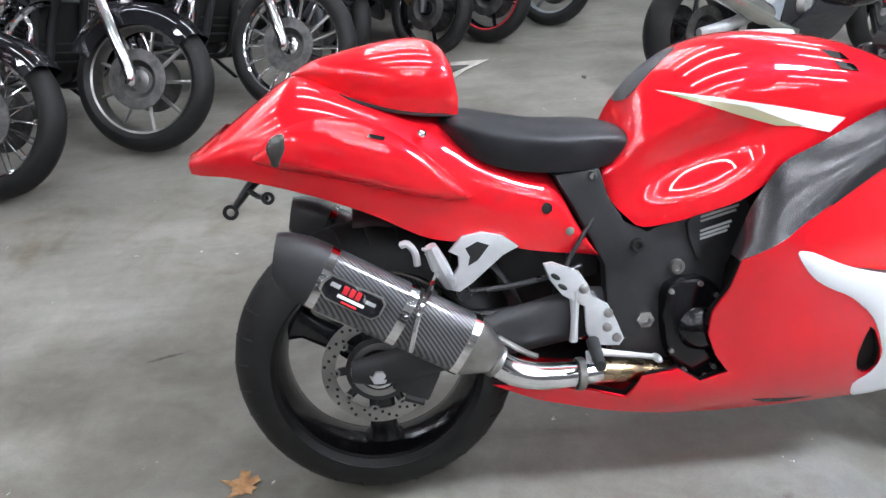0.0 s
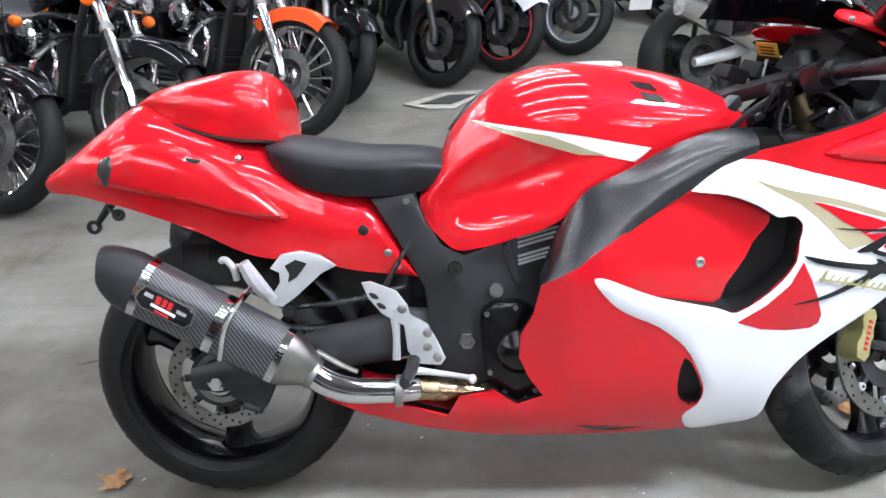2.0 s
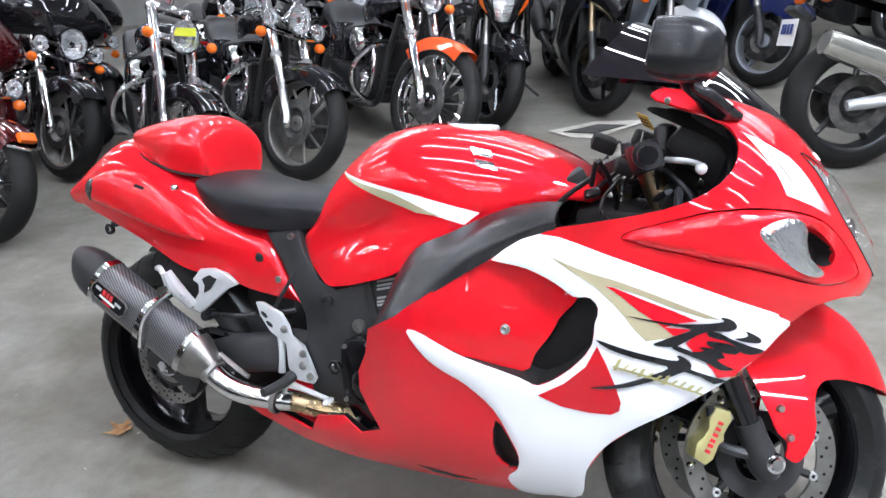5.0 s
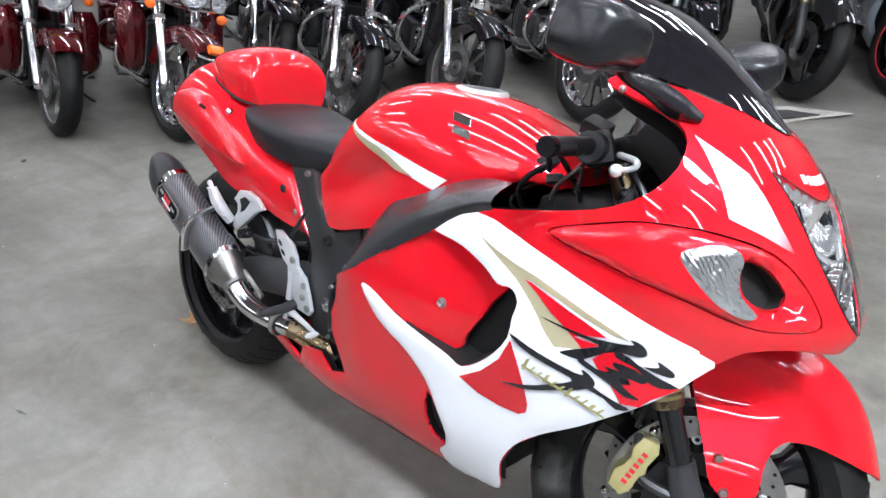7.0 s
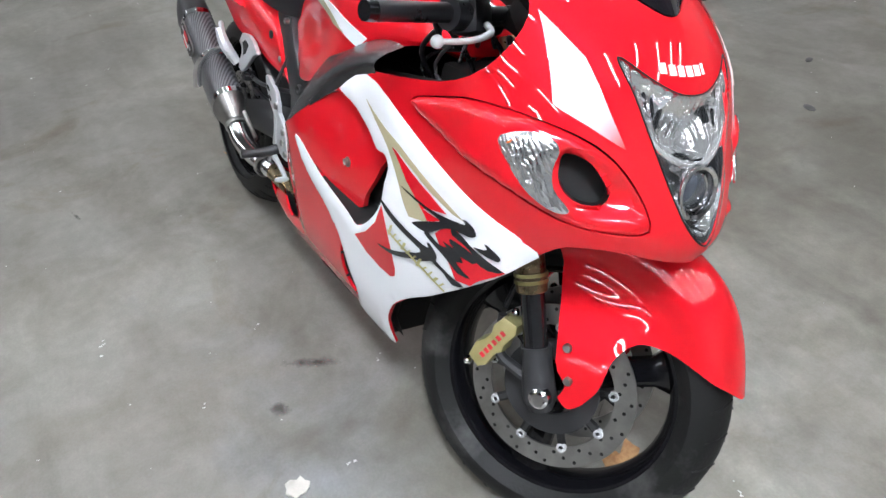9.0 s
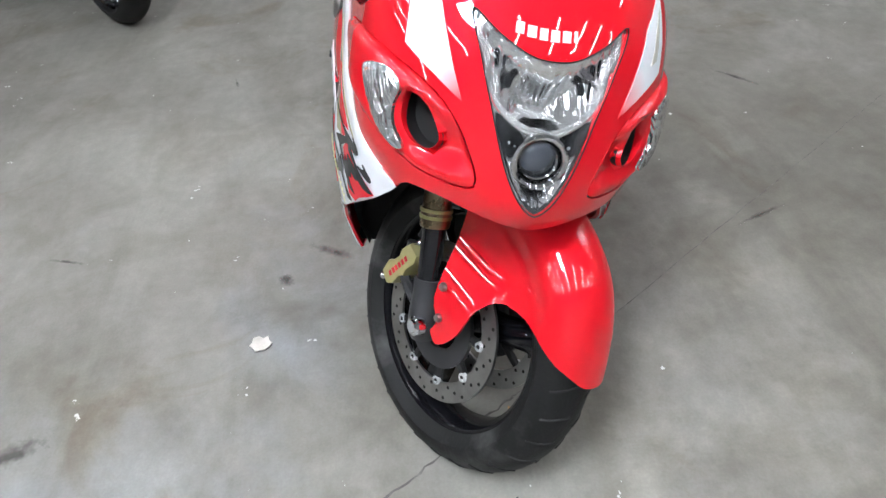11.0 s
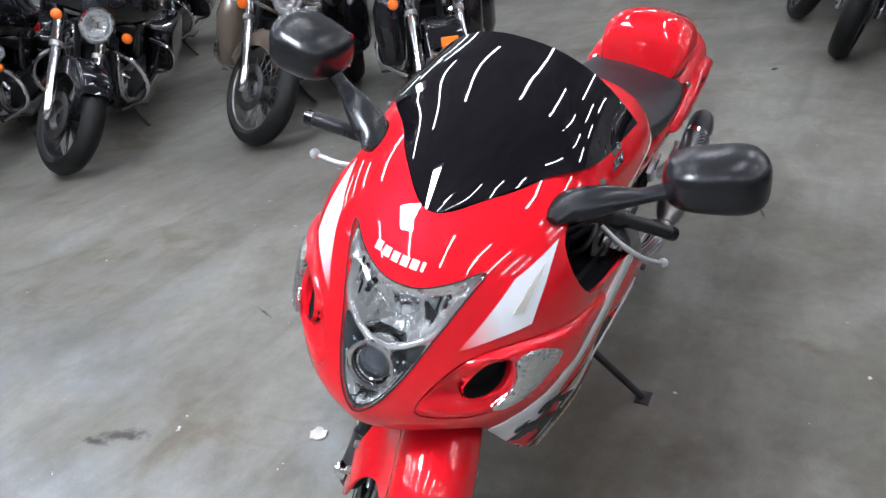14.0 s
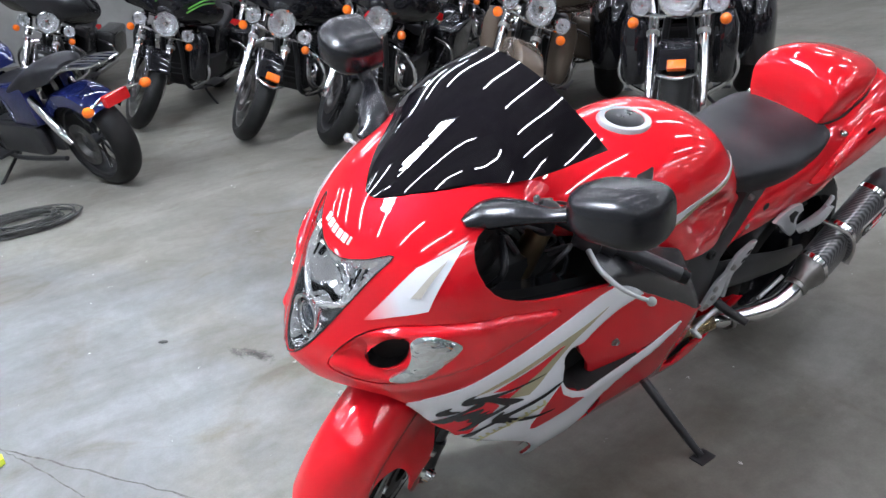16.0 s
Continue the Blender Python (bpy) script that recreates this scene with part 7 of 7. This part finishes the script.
    for k in (-1, 1):
        bm = BM()
        lathe(bm, [(0.0, k * 0.04), (0.07, k * 0.035), (0.09, 0.0)], pose(-0.70, k * 0.13, 0.38), 22)
        part("engine_cover", bm, STEEL if frame_mat else SATIN_BLACK, b)
    part("fuel_tank", body_form(BM(), shift_rows(TANK, -1.36, 0.0, 1.0, 0.95), 0.025), colour, b, "painted fuel tank")
    part("seat", body_form(BM(), [(-1.42, 0.05, 0.90, 0.88, 0.86), (-1.38, 0.11, 0.92, 0.88, 0.84), (-1.22, 0.14, 0.88, 0.84, 0.79), (-1.15, 0.14, 0.83, 0.80, 0.76), (-0.95, 0.14, 0.80, 0.76, 0.70), (-0.82, 0.10, 0.79, 0.75, 0.71)], 0.03), VINYL, b, "black seat")
    part("tail_cowl", body_form(BM(), [(-1.66, 0.04, 0.90, 0.88, 0.86), (-1.55, 0.09, 0.92, 0.88, 0.82), (-1.40, 0.12, 0.90, 0.85, 0.77), (-1.20, 0.14, 0.83, 0.79, 0.69), (-1.00, 0.14, 0.76, 0.72, 0.62), (-0.90, 0.12, 0.70, 0.68, 0.62)], 0.03), colour, b, "pointed tail cowl")
    rx = Vector((-1.42, 0, 0.31))
    simple_wheel("rear_wheel", b, Matrix.Translation(rx), 0.31, 0.18, 0.215, spokes, rim_mat or GLOSS_BLACK)
    for k in (-1, 1):
        part("swing_arm", tube(BM(), [rx + Vector((-0.06, k * 0.12, 0)), rx + Vector((0.2, k * 0.13, 0.03)), (-0.95, k * 0.10, 0.42)], [0.025, 0.035, 0.04], 10), CAST if frame_mat else SATIN_BLACK, b)
        bm = BM()
        ball(bm, (-1.60, k * 0.15, 0.80), (0.025, 0.045, 0.022))
        part("rear_signal", bm, AMBER, b)
    bm = BM()
    box(bm, (0.06, 0.16, 0.05), pose(-1.655, 0, 0.88, 0, 30), 0.015)
    part("tail_lamp", bm, RED_LENS, b)
    part("silencer", tube(BM(), [(-0.80, -0.15, 0.24), (-1.02, -0.19, 0.31), (-1.10, -0.205, 0.36), (-1.14, -0.21, 0.38), (-1.60, -0.225, 0.60), (-1.605, -0.225, 0.603)], [0.024, 0.026, 0.035, 0.060, 0.060, 0.045], 18), exhaust_mat or SATIN_BLACK, b, "round silencer")
    for k in (-1, 1):
        bm = plate(BM(), [(-1.10, 0.54), (-1.02, 0.52), (-0.985, 0.42), (-1.02, 0.40), (-1.05, 0.47)], k * 0.145, k * 0.16, 0.004)
        part("footpeg_hanger", bm, CAST, b)
    part("kick_stand", tube(BM(), [(-0.78, 0.12, 0.22), (-0.76, 0.24, 0.12), (-0.75, 0.33, 0.056)], 0.011, 8), SATIN_BLACK, b)
    if number:
        bm = BM()
        box(bm, (0.003, 0.20, 0.12), pose(-1.71, 0.0, 0.66, 0, 12), 0)
        pl = part("number_plate", bm, LABEL_WHITE, b, "white number plate under the tail")
        for y in (-0.055, -0.018, 0.018, 0.05):
            bm = BM()
            box(bm, (0.002, 0.024, 0.045), pose(-1.714, y, 0.675, 0, 12), 0)
            part("plate_bar", bm, principled("plate_blue", (0.04, 0.06, 0.22), 0.5), pl)
        bm = BM()
        box(bm, (0.10, 0.14, 0.03), pose(-1.66, 0, 0.74, 0, 40), 0.008)
        part("plate_holder", bm, PLASTIC, b)
    return b


# cruisers and tourers along the north side
HEAD = -40
cruiser(pose(-1.03, 2.14, 0, -12, 0, HEAD + 4), BLACK_PAINT, "black cruiser with chrome forks and deep black fender", steer=25, wheel_mat=STEEL, spokes=9, bags=True)
cruiser(pose(-1.54, 1.72, 0, -12, 0, HEAD), BLACK_PAINT, "black cruiser with a yellow tag on its headlight", aux=False, wire=True, spokes=32, steer=26, tag=True, front_w=0.11, guard_span=(45, 150, 0.06))
cruiser(pose(-0.39, 2.56, 0, -12, 0, HEAD), BLACK_PAINT, "custom cruiser with orange fender and chrome spoked front wheel", aux=False, fender=ORANGE, big=0.345, spokes=18, steer=22, front_w=0.11, guard_span=(58, 135, 0.05))
sport(pose(-0.21, 3.22, 0, -9, 0, HEAD - 32), BLACK_PAINT, "black sport bike with bulbous nose and amber signals", nose="single", lower=BLACK_PAINT, steer=28)
sport(pose(0.42, 3.54, 0, -9, 0, HEAD - 24), GREY_PAINT, "graphite sport bike with gold forks", fork_mat=GOLD, rim_mat=GLOSS_BLACK, steer=26)
sport(pose(0.87, 3.87, 0, -9, 0, HEAD - 26), SILVER_PAINT, "pale silver sport bike with red rim tape", rim_tape=LABEL_RED, accent=WHITE, steer=28)
sport(pose(1.40, 4.25, 0, -9, 0, HEAD - 20), BLUE_PAINT, "dark blue sport bike with grey wheels", rim_mat=FRAME_GREY, spokes=3, steer=26)
sport(pose(3.16, 3.05, 0, -9, 0, 19), BLACK_PAINT, "black sport tourer with grey frame and polished silencer", exhaust_mat=POLISHED, naked_mid=False, frame_mat=FRAME_GREY, number=True, rim_mat=SATIN_BLACK)
cruiser(pose(-3.12, 0.66, 0, -12, 0, -14), DARK_RED, "dark red touring bike with chrome forks and leg fairings", "bat", True, True, low_guards=True, steer=8, wheel_mat=STEEL, spokes=9, aux=False, tag=True)
cruiser(pose(-2.28, 1.06, 0, -12, 0, -20), DARK_RED, "dark red touring bike with spot lamps and amber fender lamp", "bat", True, True, low_guards=True, steer=22, wheel_mat=CHROME, spokes=9, fender_lamp=True)
cruiser(pose(-4.35, 0.32, 0, -12, 0, -10), BLACK_PAINT, "black touring bike with saddlebags", "bat", True, steer=26)
cruiser(pose(-5.50, -0.70, 0, -12, 0, 0), BLACK_PAINT, "black cruiser with chrome engine", steer=26)
# south side
cruiser(pose(0.24, -3.84, 0, -15, 0, 42), BLACK_PAINT, "black touring bike with amber fender lamp and spot lamps", "bat", True, fender_lamp=True, steer=37, wheel_mat=STEEL, group="parked tourers")
cruiser(pose(-0.12, -3.18, 0, -16, 0, 39), BLACK_PAINT, "black bagger with chrome fork tubes", "bat", True, aux=False, steer=38, wheel_mat=SATIN_BLACK, group="parked tourers")
cruiser(pose(-0.80, -2.33, 0, -14, 0, 36), BRONZE_PAINT, "bronze touring bike with spot lamps and leg fairings", "bat", True, low_guards=True, steer=36, wire=True, spokes=32, wheel_mat=STEEL, group="parked tourers")
cruiser(pose(0.71, -4.99, 0, -14, 0, 50), BLACK_PAINT, "black touring bike with lime pinstripes", "bat", True, low_guards=True, pinstripe=True, steer=38, wheel_mat=STEEL, group="parked tourers")
cruiser(pose(1.29, -6.51, 0, -12, 0, 64.5), GREY_PAINT, "grey touring bike with spot lamps", "bat", True, steer=28, group="parked tourers")
blue = cruiser(pose(1.83, -5.09, 0, -12, 0, -68), BLUE_PAINT, "dark blue cruiser with rear rack and amber signals", aux=False, wheel_mat=SATIN_BLACK, spokes=8, group="parked tourers", pipes=False)
for k in (-1, 1):
    part("rack_rail", tube(BM(), [(-1.62, k * 0.10, 0.74), (-1.80, k * 0.11, 0.80), (-2.05, k * 0.10, 0.82), (-2.09, 0, 0.82)], 0.008, 8), CHROME, blue)
    bm = BM()
    ball(bm, (-2.02, k * 0.20, 0.60), (0.03, 0.035, 0.03), u=12, v=8)
    part("rear_signal", bm, AMBER, blue)
    part("signal_stalk", tube(BM(), [(-1.98, k * 0.08, 0.62), (-2.0, k * 0.18, 0.60)], 0.008, 8), CHROME, blue)
for i in range(4):
    part("rack_bar", tube(BM(), [(-1.70, -0.06 + 0.04 * i, 0.785), (-1.84, -0.06 + 0.04 * i, 0.815), (-2.07, -0.06 + 0.04 * i, 0.822)], 0.006, 6), CHROME, blue)
for k in (-1, 1):
    part("shock_absorber", tube(BM(), [(-1.56, k * 0.135, 0.34), (-1.50, k * 0.14, 0.42), (-1.34, k * 0.14, 0.64)], [0.018, 0.028, 0.026], 12), CHROME, blue, "chrome shock absorber")
# three-wheeler
trike = cruiser(pose(-1.15, -1.2, 0, 0, 0, 37.5), BLACK_PAINT, "black three-wheeled tourer with chrome forks and wide rear fenders", "bat", False, low_guards=True, fender_lamp=True, steer=0, wheel_mat=CHROME, group="parked tourers", front_w=0.15)
for k in (-1, 1):
    rows = []
    for z, s in ((0.28, 0.9), (0.34, 1.0), (0.56, 1.0), (0.70, 0.9), (0.78, 0.6)):
        rows.append([(-1.62 + 0.42 * s * math.cos(a), k * 0.46 + 0.17 * s * math.sin(a), z) for a in (2 * math.pi * j / 20 for j in range(20))])
    part("wide_fender", grid(BM(), rows, close_v=True, caps=True), BLACK_PAINT, trike, "wide black rear fender")
    simple_wheel("outer_wheel", trike, pose(-1.62, k * 0.48, 0.31), 0.31, 0.20, 0.2, 5, CHROME, False)
# bikes behind the first rows
for x, y, h, kind in ((-2.3, 3.3, -38, 0), (-1.7, 3.9, -40, 0), (-0.9, 4.4, -42, 0), (-3.2, 2.6, -30, 0), (-4.2, 1.9, -25, 0), (-5.4, 1.0, -15, 0), (-6.6, 0.2, -8, 0), (-2.75, 2.0, -32, 0)):
    cruiser(pose(x, y, 0, -12, 0, h), BLACK_PAINT if x > -3.5 else DARK_RED, "dark touring bike in the second row", "bat", True, steer=25, wheel_mat=STEEL, group="second row")
for x, y, h, c in ((0.5, 4.9, -45, BLUE_PAINT), (1.4, 5.5, -45, BLACK_PAINT), (2.4, 5.2, -50, GREY_PAINT), (3.3, 4.9, -50, BLACK_PAINT), (4.6, 4.4, -60, BLACK_PAINT)):
    sport(pose(x, y, 0, -9, 0, h), c, "dark sport bike in the second row", steer=25, group="second row")
for x, y, h in ((-1.95, -4.62, 37), (-1.50, -5.38, 40), (-2.75, -3.68, 34), (-0.86, -6.75, 48), (-3.55, -3.0, 32), (-0.45, -7.6, 52)):
    cruiser(pose(x, y, 0, -12, 0, h), BLACK_PAINT, "black touring bike in the second row", "bat", True, steer=25, wheel_mat=STEEL, group="second row")

# ---- small things on the floor ----
def flat_sheet(name, outline, mat, label, category, thick=0.004, curl=0.0, z=0.0):
    bm = BM()
    pts = [(Vector((x, y, 0))) for x, y in outline]
    c = sum(pts, Vector()) / len(pts)
    a = [bm.verts.new((p.x, p.y, z + curl * ((p - c).length ** 2) * 6 + 0.001 + thick)) for p in pts]
    d = [bm.verts.new((p.x, p.y, z + curl * ((p - c).length ** 2) * 6 + 0.001)) for p in pts]
    top = bm.verts.new((c.x, c.y, z + 0.001 + thick))
    n = len(pts)
    for i in range(n):
        bm.faces.new((a[i], a[(i + 1) % n], top))
        bm.faces.new((a[i], d[i], d[(i + 1) % n], a[(i + 1) % n]))
    bm.faces.new(d[::-1])
    return solid(name, bm, mat, label, category)


flat_sheet("paper_sheet", [(0.20, 3.10), (0.45, 3.34), (0.80, 3.33), (0.62, 3.16), (0.52, 2.98), (0.36, 3.00)], PAPER, "crumpled dirty paper on the concrete floor", "paper", 0.004, 0.02)
flat_sheet("rubber_mat", [(0.30, 3.08), (0.48, 3.25), (0.66, 3.24), (0.50, 3.06)], MAT_BLACK, "black rubber mat scrap lying on the paper", "mat", 0.004, 0.0, 0.012)


def maple(x, y, s, turn, label):
    pts = []
    rng = random.Random(int(x * 1000))
    for i in range(22):
        a = 2 * math.pi * i / 22
        lobe = 0.55 + 0.45 * abs(math.cos(2.5 * a)) ** 1.5
        r = s * lobe * (1.0 if i % 2 else 0.72) * rng.uniform(0.85, 1.1)
        pts.append((x + r * math.cos(a + turn), y + r * math.sin(a + turn)))
    return flat_sheet("dry_leaf", pts, LEAF, label, "leaf", 0.001, 1.0)


maple(-0.325, -0.01, 0.05, 0.4, "dry brown leaf on the concrete floor")
maple(1.52, 0.15, 0.075, 1.0, "large dry brown leaf beside the front tyre")
flat_sheet("paper_scrap", [(1.128, -0.438), (1.124, -0.424), (1.131, -0.413), (1.128, -0.402), (1.143, -0.398), (1.152, -0.391), (1.163, -0.397), (1.172, -0.409), (1.169, -0.421), (1.174, -0.431), (1.160, -0.437), (1.152, -0.446), (1.141, -0.440)], PAPER, "torn pale paper scrap on the floor", "paper", 0.003, 1.0)
for x, y, s in ((1.60, -1.29, 0.02), (0.80, 1.75, 0.03), (0.55, 2.1, 0.025), (1.30, 2.9, 0.03), (-2.8, 0.3, 0.03)):
    bm = BM()
    ball(bm, (x, y, 0.003), (s, s * 0.55, 0.004), pose(0, 0, 0, 0, 0, x * 200), 9, 5)
    solid("dirt_clod", bm, MAT_BLACK, "small dark dirt clod on the floor", "debris", "floor debris")

flat_sheet("yellow_scrap", [(2.160, -0.935), (2.158, -0.908), (2.180, -0.895), (2.26, -0.93), (2.24, -0.985)], TAG_YELLOW, "bright yellow plastic scrap on the floor", "scrap", 0.02, 0.3)
solid("twig", tube(BM(), [(1.66, 0.100, 0.004), (1.73, 0.106, 0.007), (1.81, 0.105, 0.004)], [0.0025, 0.002, 0.0015], 6), DEEP, "thin dark twig on the floor", "twig")

# red spray bottle
bottle = thing("spray_bottle", pose(2.36, 2.10, 0, 0, 0, 30), "red spray bottle standing on the floor", "bottle")
part("body", lathe(BM(), [(0.0, 0.0), (0.036, 0.002), (0.040, 0.02), (0.040, 0.13), (0.030, 0.165), (0.016, 0.19), (0.014, 0.205)], Euler((radians(90), 0, 0)).to_matrix().to_4x4(), 20), RED_LENS, bottle, "glossy red plastic bottle")
part("cap", lathe(BM(), [(0.017, 0.203), (0.017, 0.235), (0.012, 0.245), (0.0, 0.246)], Euler((radians(90), 0, 0)).to_matrix().to_4x4(), 16), LABEL_RED, bottle)
bm = BM()
rows = [[(0.0405 * math.cos(a), 0.0405 * math.sin(a), z) for a in (-1.2 + 2.4 * j / 10 - 1.2 for j in range(11))] for z in (0.04, 0.08, 0.12)]
part("sticker", grid(bm, rows), LABEL_GREY, bottle)

# cable coil
bm = BM()
pts = []
rng = random.Random(11)
for i in range(190):
    a = i * 0.40
    r = 0.15 + 0.05 * math.sin(i * 0.137) + rng.uniform(-0.008, 0.008)
    pts.append((1.83 + r * 1.35 * math.cos(a) + 0.02 * math.sin(i * 0.05), -3.16 + r * math.sin(a), 0.008 + 0.00022 * i))
tube(bm, pts, 0.005, 6, 2)
solid("cable_coil", bm, MAT_BLACK, "loose coil of dark cable on the floor", "cable")

# floor cracks and old stains
def crack(pts, r, mat, name, label):
    rng = random.Random(len(pts) * 7 + int(pts[0][0] * 100))
    path = spline([(x, y, 0) for x, y in pts], 14)
    rows = []
    for i, p in enumerate(path):
        d = (path[min(i + 1, len(path) - 1)] - path[max(i - 1, 0)]).normalized()
        s = Vector((-d.y, d.x, 0))
        j = s * rng.uniform(-1.0, 1.0) * r * 1.5
        w = r * rng.uniform(0.5, 1.2)
        rows.append([p + j - s * w + Vector((0, 0, 0.0012)), p + j + Vector((0, 0, 0.0018)), p + j + s * w + Vector((0, 0, 0.0012))])
    return solid(name, grid(BM(), rows), mat, label, "crack", kind="structure")


CRACK = worn(principled("crack_dirt", (0.08, 0.075, 0.07)), (0.06, 0.056, 0.05), (0.17, 0.16, 0.15), 30, 0.2, 100, (0.8, 0.95))
crack([(2.4, -1.35), (2.05, -0.83), (1.70, -0.29), (1.55, -0.05), (1.42, 0.14)], 0.0028, CRACK, "floor_joint", "dark saw-cut joint in the concrete floor")
crack([(1.42, 0.14), (1.35, 0.25), (0.835, 1.01), (0.45, 1.58)], 0.0013, CRACK, "floor_joint_far", "worn joint in the concrete floor, half filled")
crack([(2.45, -1.3), (2.25, -1.15), (2.12, -0.90), (2.0, -0.6)], 0.002, CRACK, "hairline_crack", "hairline crack in the concrete")
crack([(-0.1, 2.9), (-0.2, 3.6), (0.1, 4.4)], 0.002, CRACK, "hairline_crack", "hairline crack in the concrete")
STAIN = worn(principled("oily_stain", (0.09, 0.085, 0.075)), (0.035, 0.032, 0.028), (0.085, 0.078, 0.066), 24, 0.2, 140, (0.4, 0.7))


def ragged(m):
    """Lets a stain break up and thin out towards its rim."""
    b = m.node_tree.nodes["Principled BSDF"]
    co = node(m, "ShaderNodeTexCoord")
    spot = node(m, "ShaderNodeNewGeometry")
    far = node(m, "ShaderNodeVectorMath")
    far.operation = "LENGTH"
    link(m, co, "Object", far, 0)
    blot = node(m, "ShaderNodeTexNoise", Scale=32.0, Detail=8.0, Roughness=0.7)
    link(m, spot, "Position", blot, "Vector")
    less = node(m, "ShaderNodeMath")
    less.operation = "SUBTRACT"
    link(m, blot, "Fac", less, 0)
    half = node(m, "ShaderNodeMapRange", **{"To Min": -0.22, "To Max": 0.34})
    link(m, far, "Value", half, "Value")
    link(m, half, "Result", less, 1)
    span = node(m, "ShaderNodeMapRange", **{"From Min": 0.34, "From Max": 0.68, "To Max": 0.62})
    link(m, less, 0, span, "Value")
    link(m, span, "Result", b, "Alpha")


ragged(STAIN)
bm = BM()
bmesh.ops.create_circle(bm, cap_ends=True, segments=32, radius=1.0)
blot_mesh = finish("floor_stain", bm, STAIN)


def stain(x, y, a, b, turn, label="dark dried stain on the concrete"):
    ob = new("floor_stain", blot_mesh)
    ob.matrix_basis = Matrix.Translation((x, y, 0.0016)) @ Matrix.Rotation(turn, 4, "Z") @ Matrix.Diagonal((a * 1.35, b * 1.35, 1.0, 1.0))
    return tagged(ob, label, "stain", kind="structure")


stain(0.835, -0.235, 0.085, 0.020, 0.95)
stain(0.925, -0.365, 0.035, 0.022, 0.6, "brown dried stain on the concrete")
stain(1.37, -0.96, 0.12, 0.035, 2.0)
for x, y, a, b, turn in ((1.42, -1.02, 0.06, 0.016, 1.7), (0.95, 0.93, 0.09, 0.010, 1.9), (0.2, 1.2, 0.10, 0.012, 0.6), (-0.6, 0.5, 0.07, 0.009, 0.3), (0.7, -1.0, 0.06, 0.008, 1.2), (-0.3, -0.6, 0.05, 0.007, 0.2)):
    stain(x, y, a, b, turn, "thin dark scuff on the concrete")
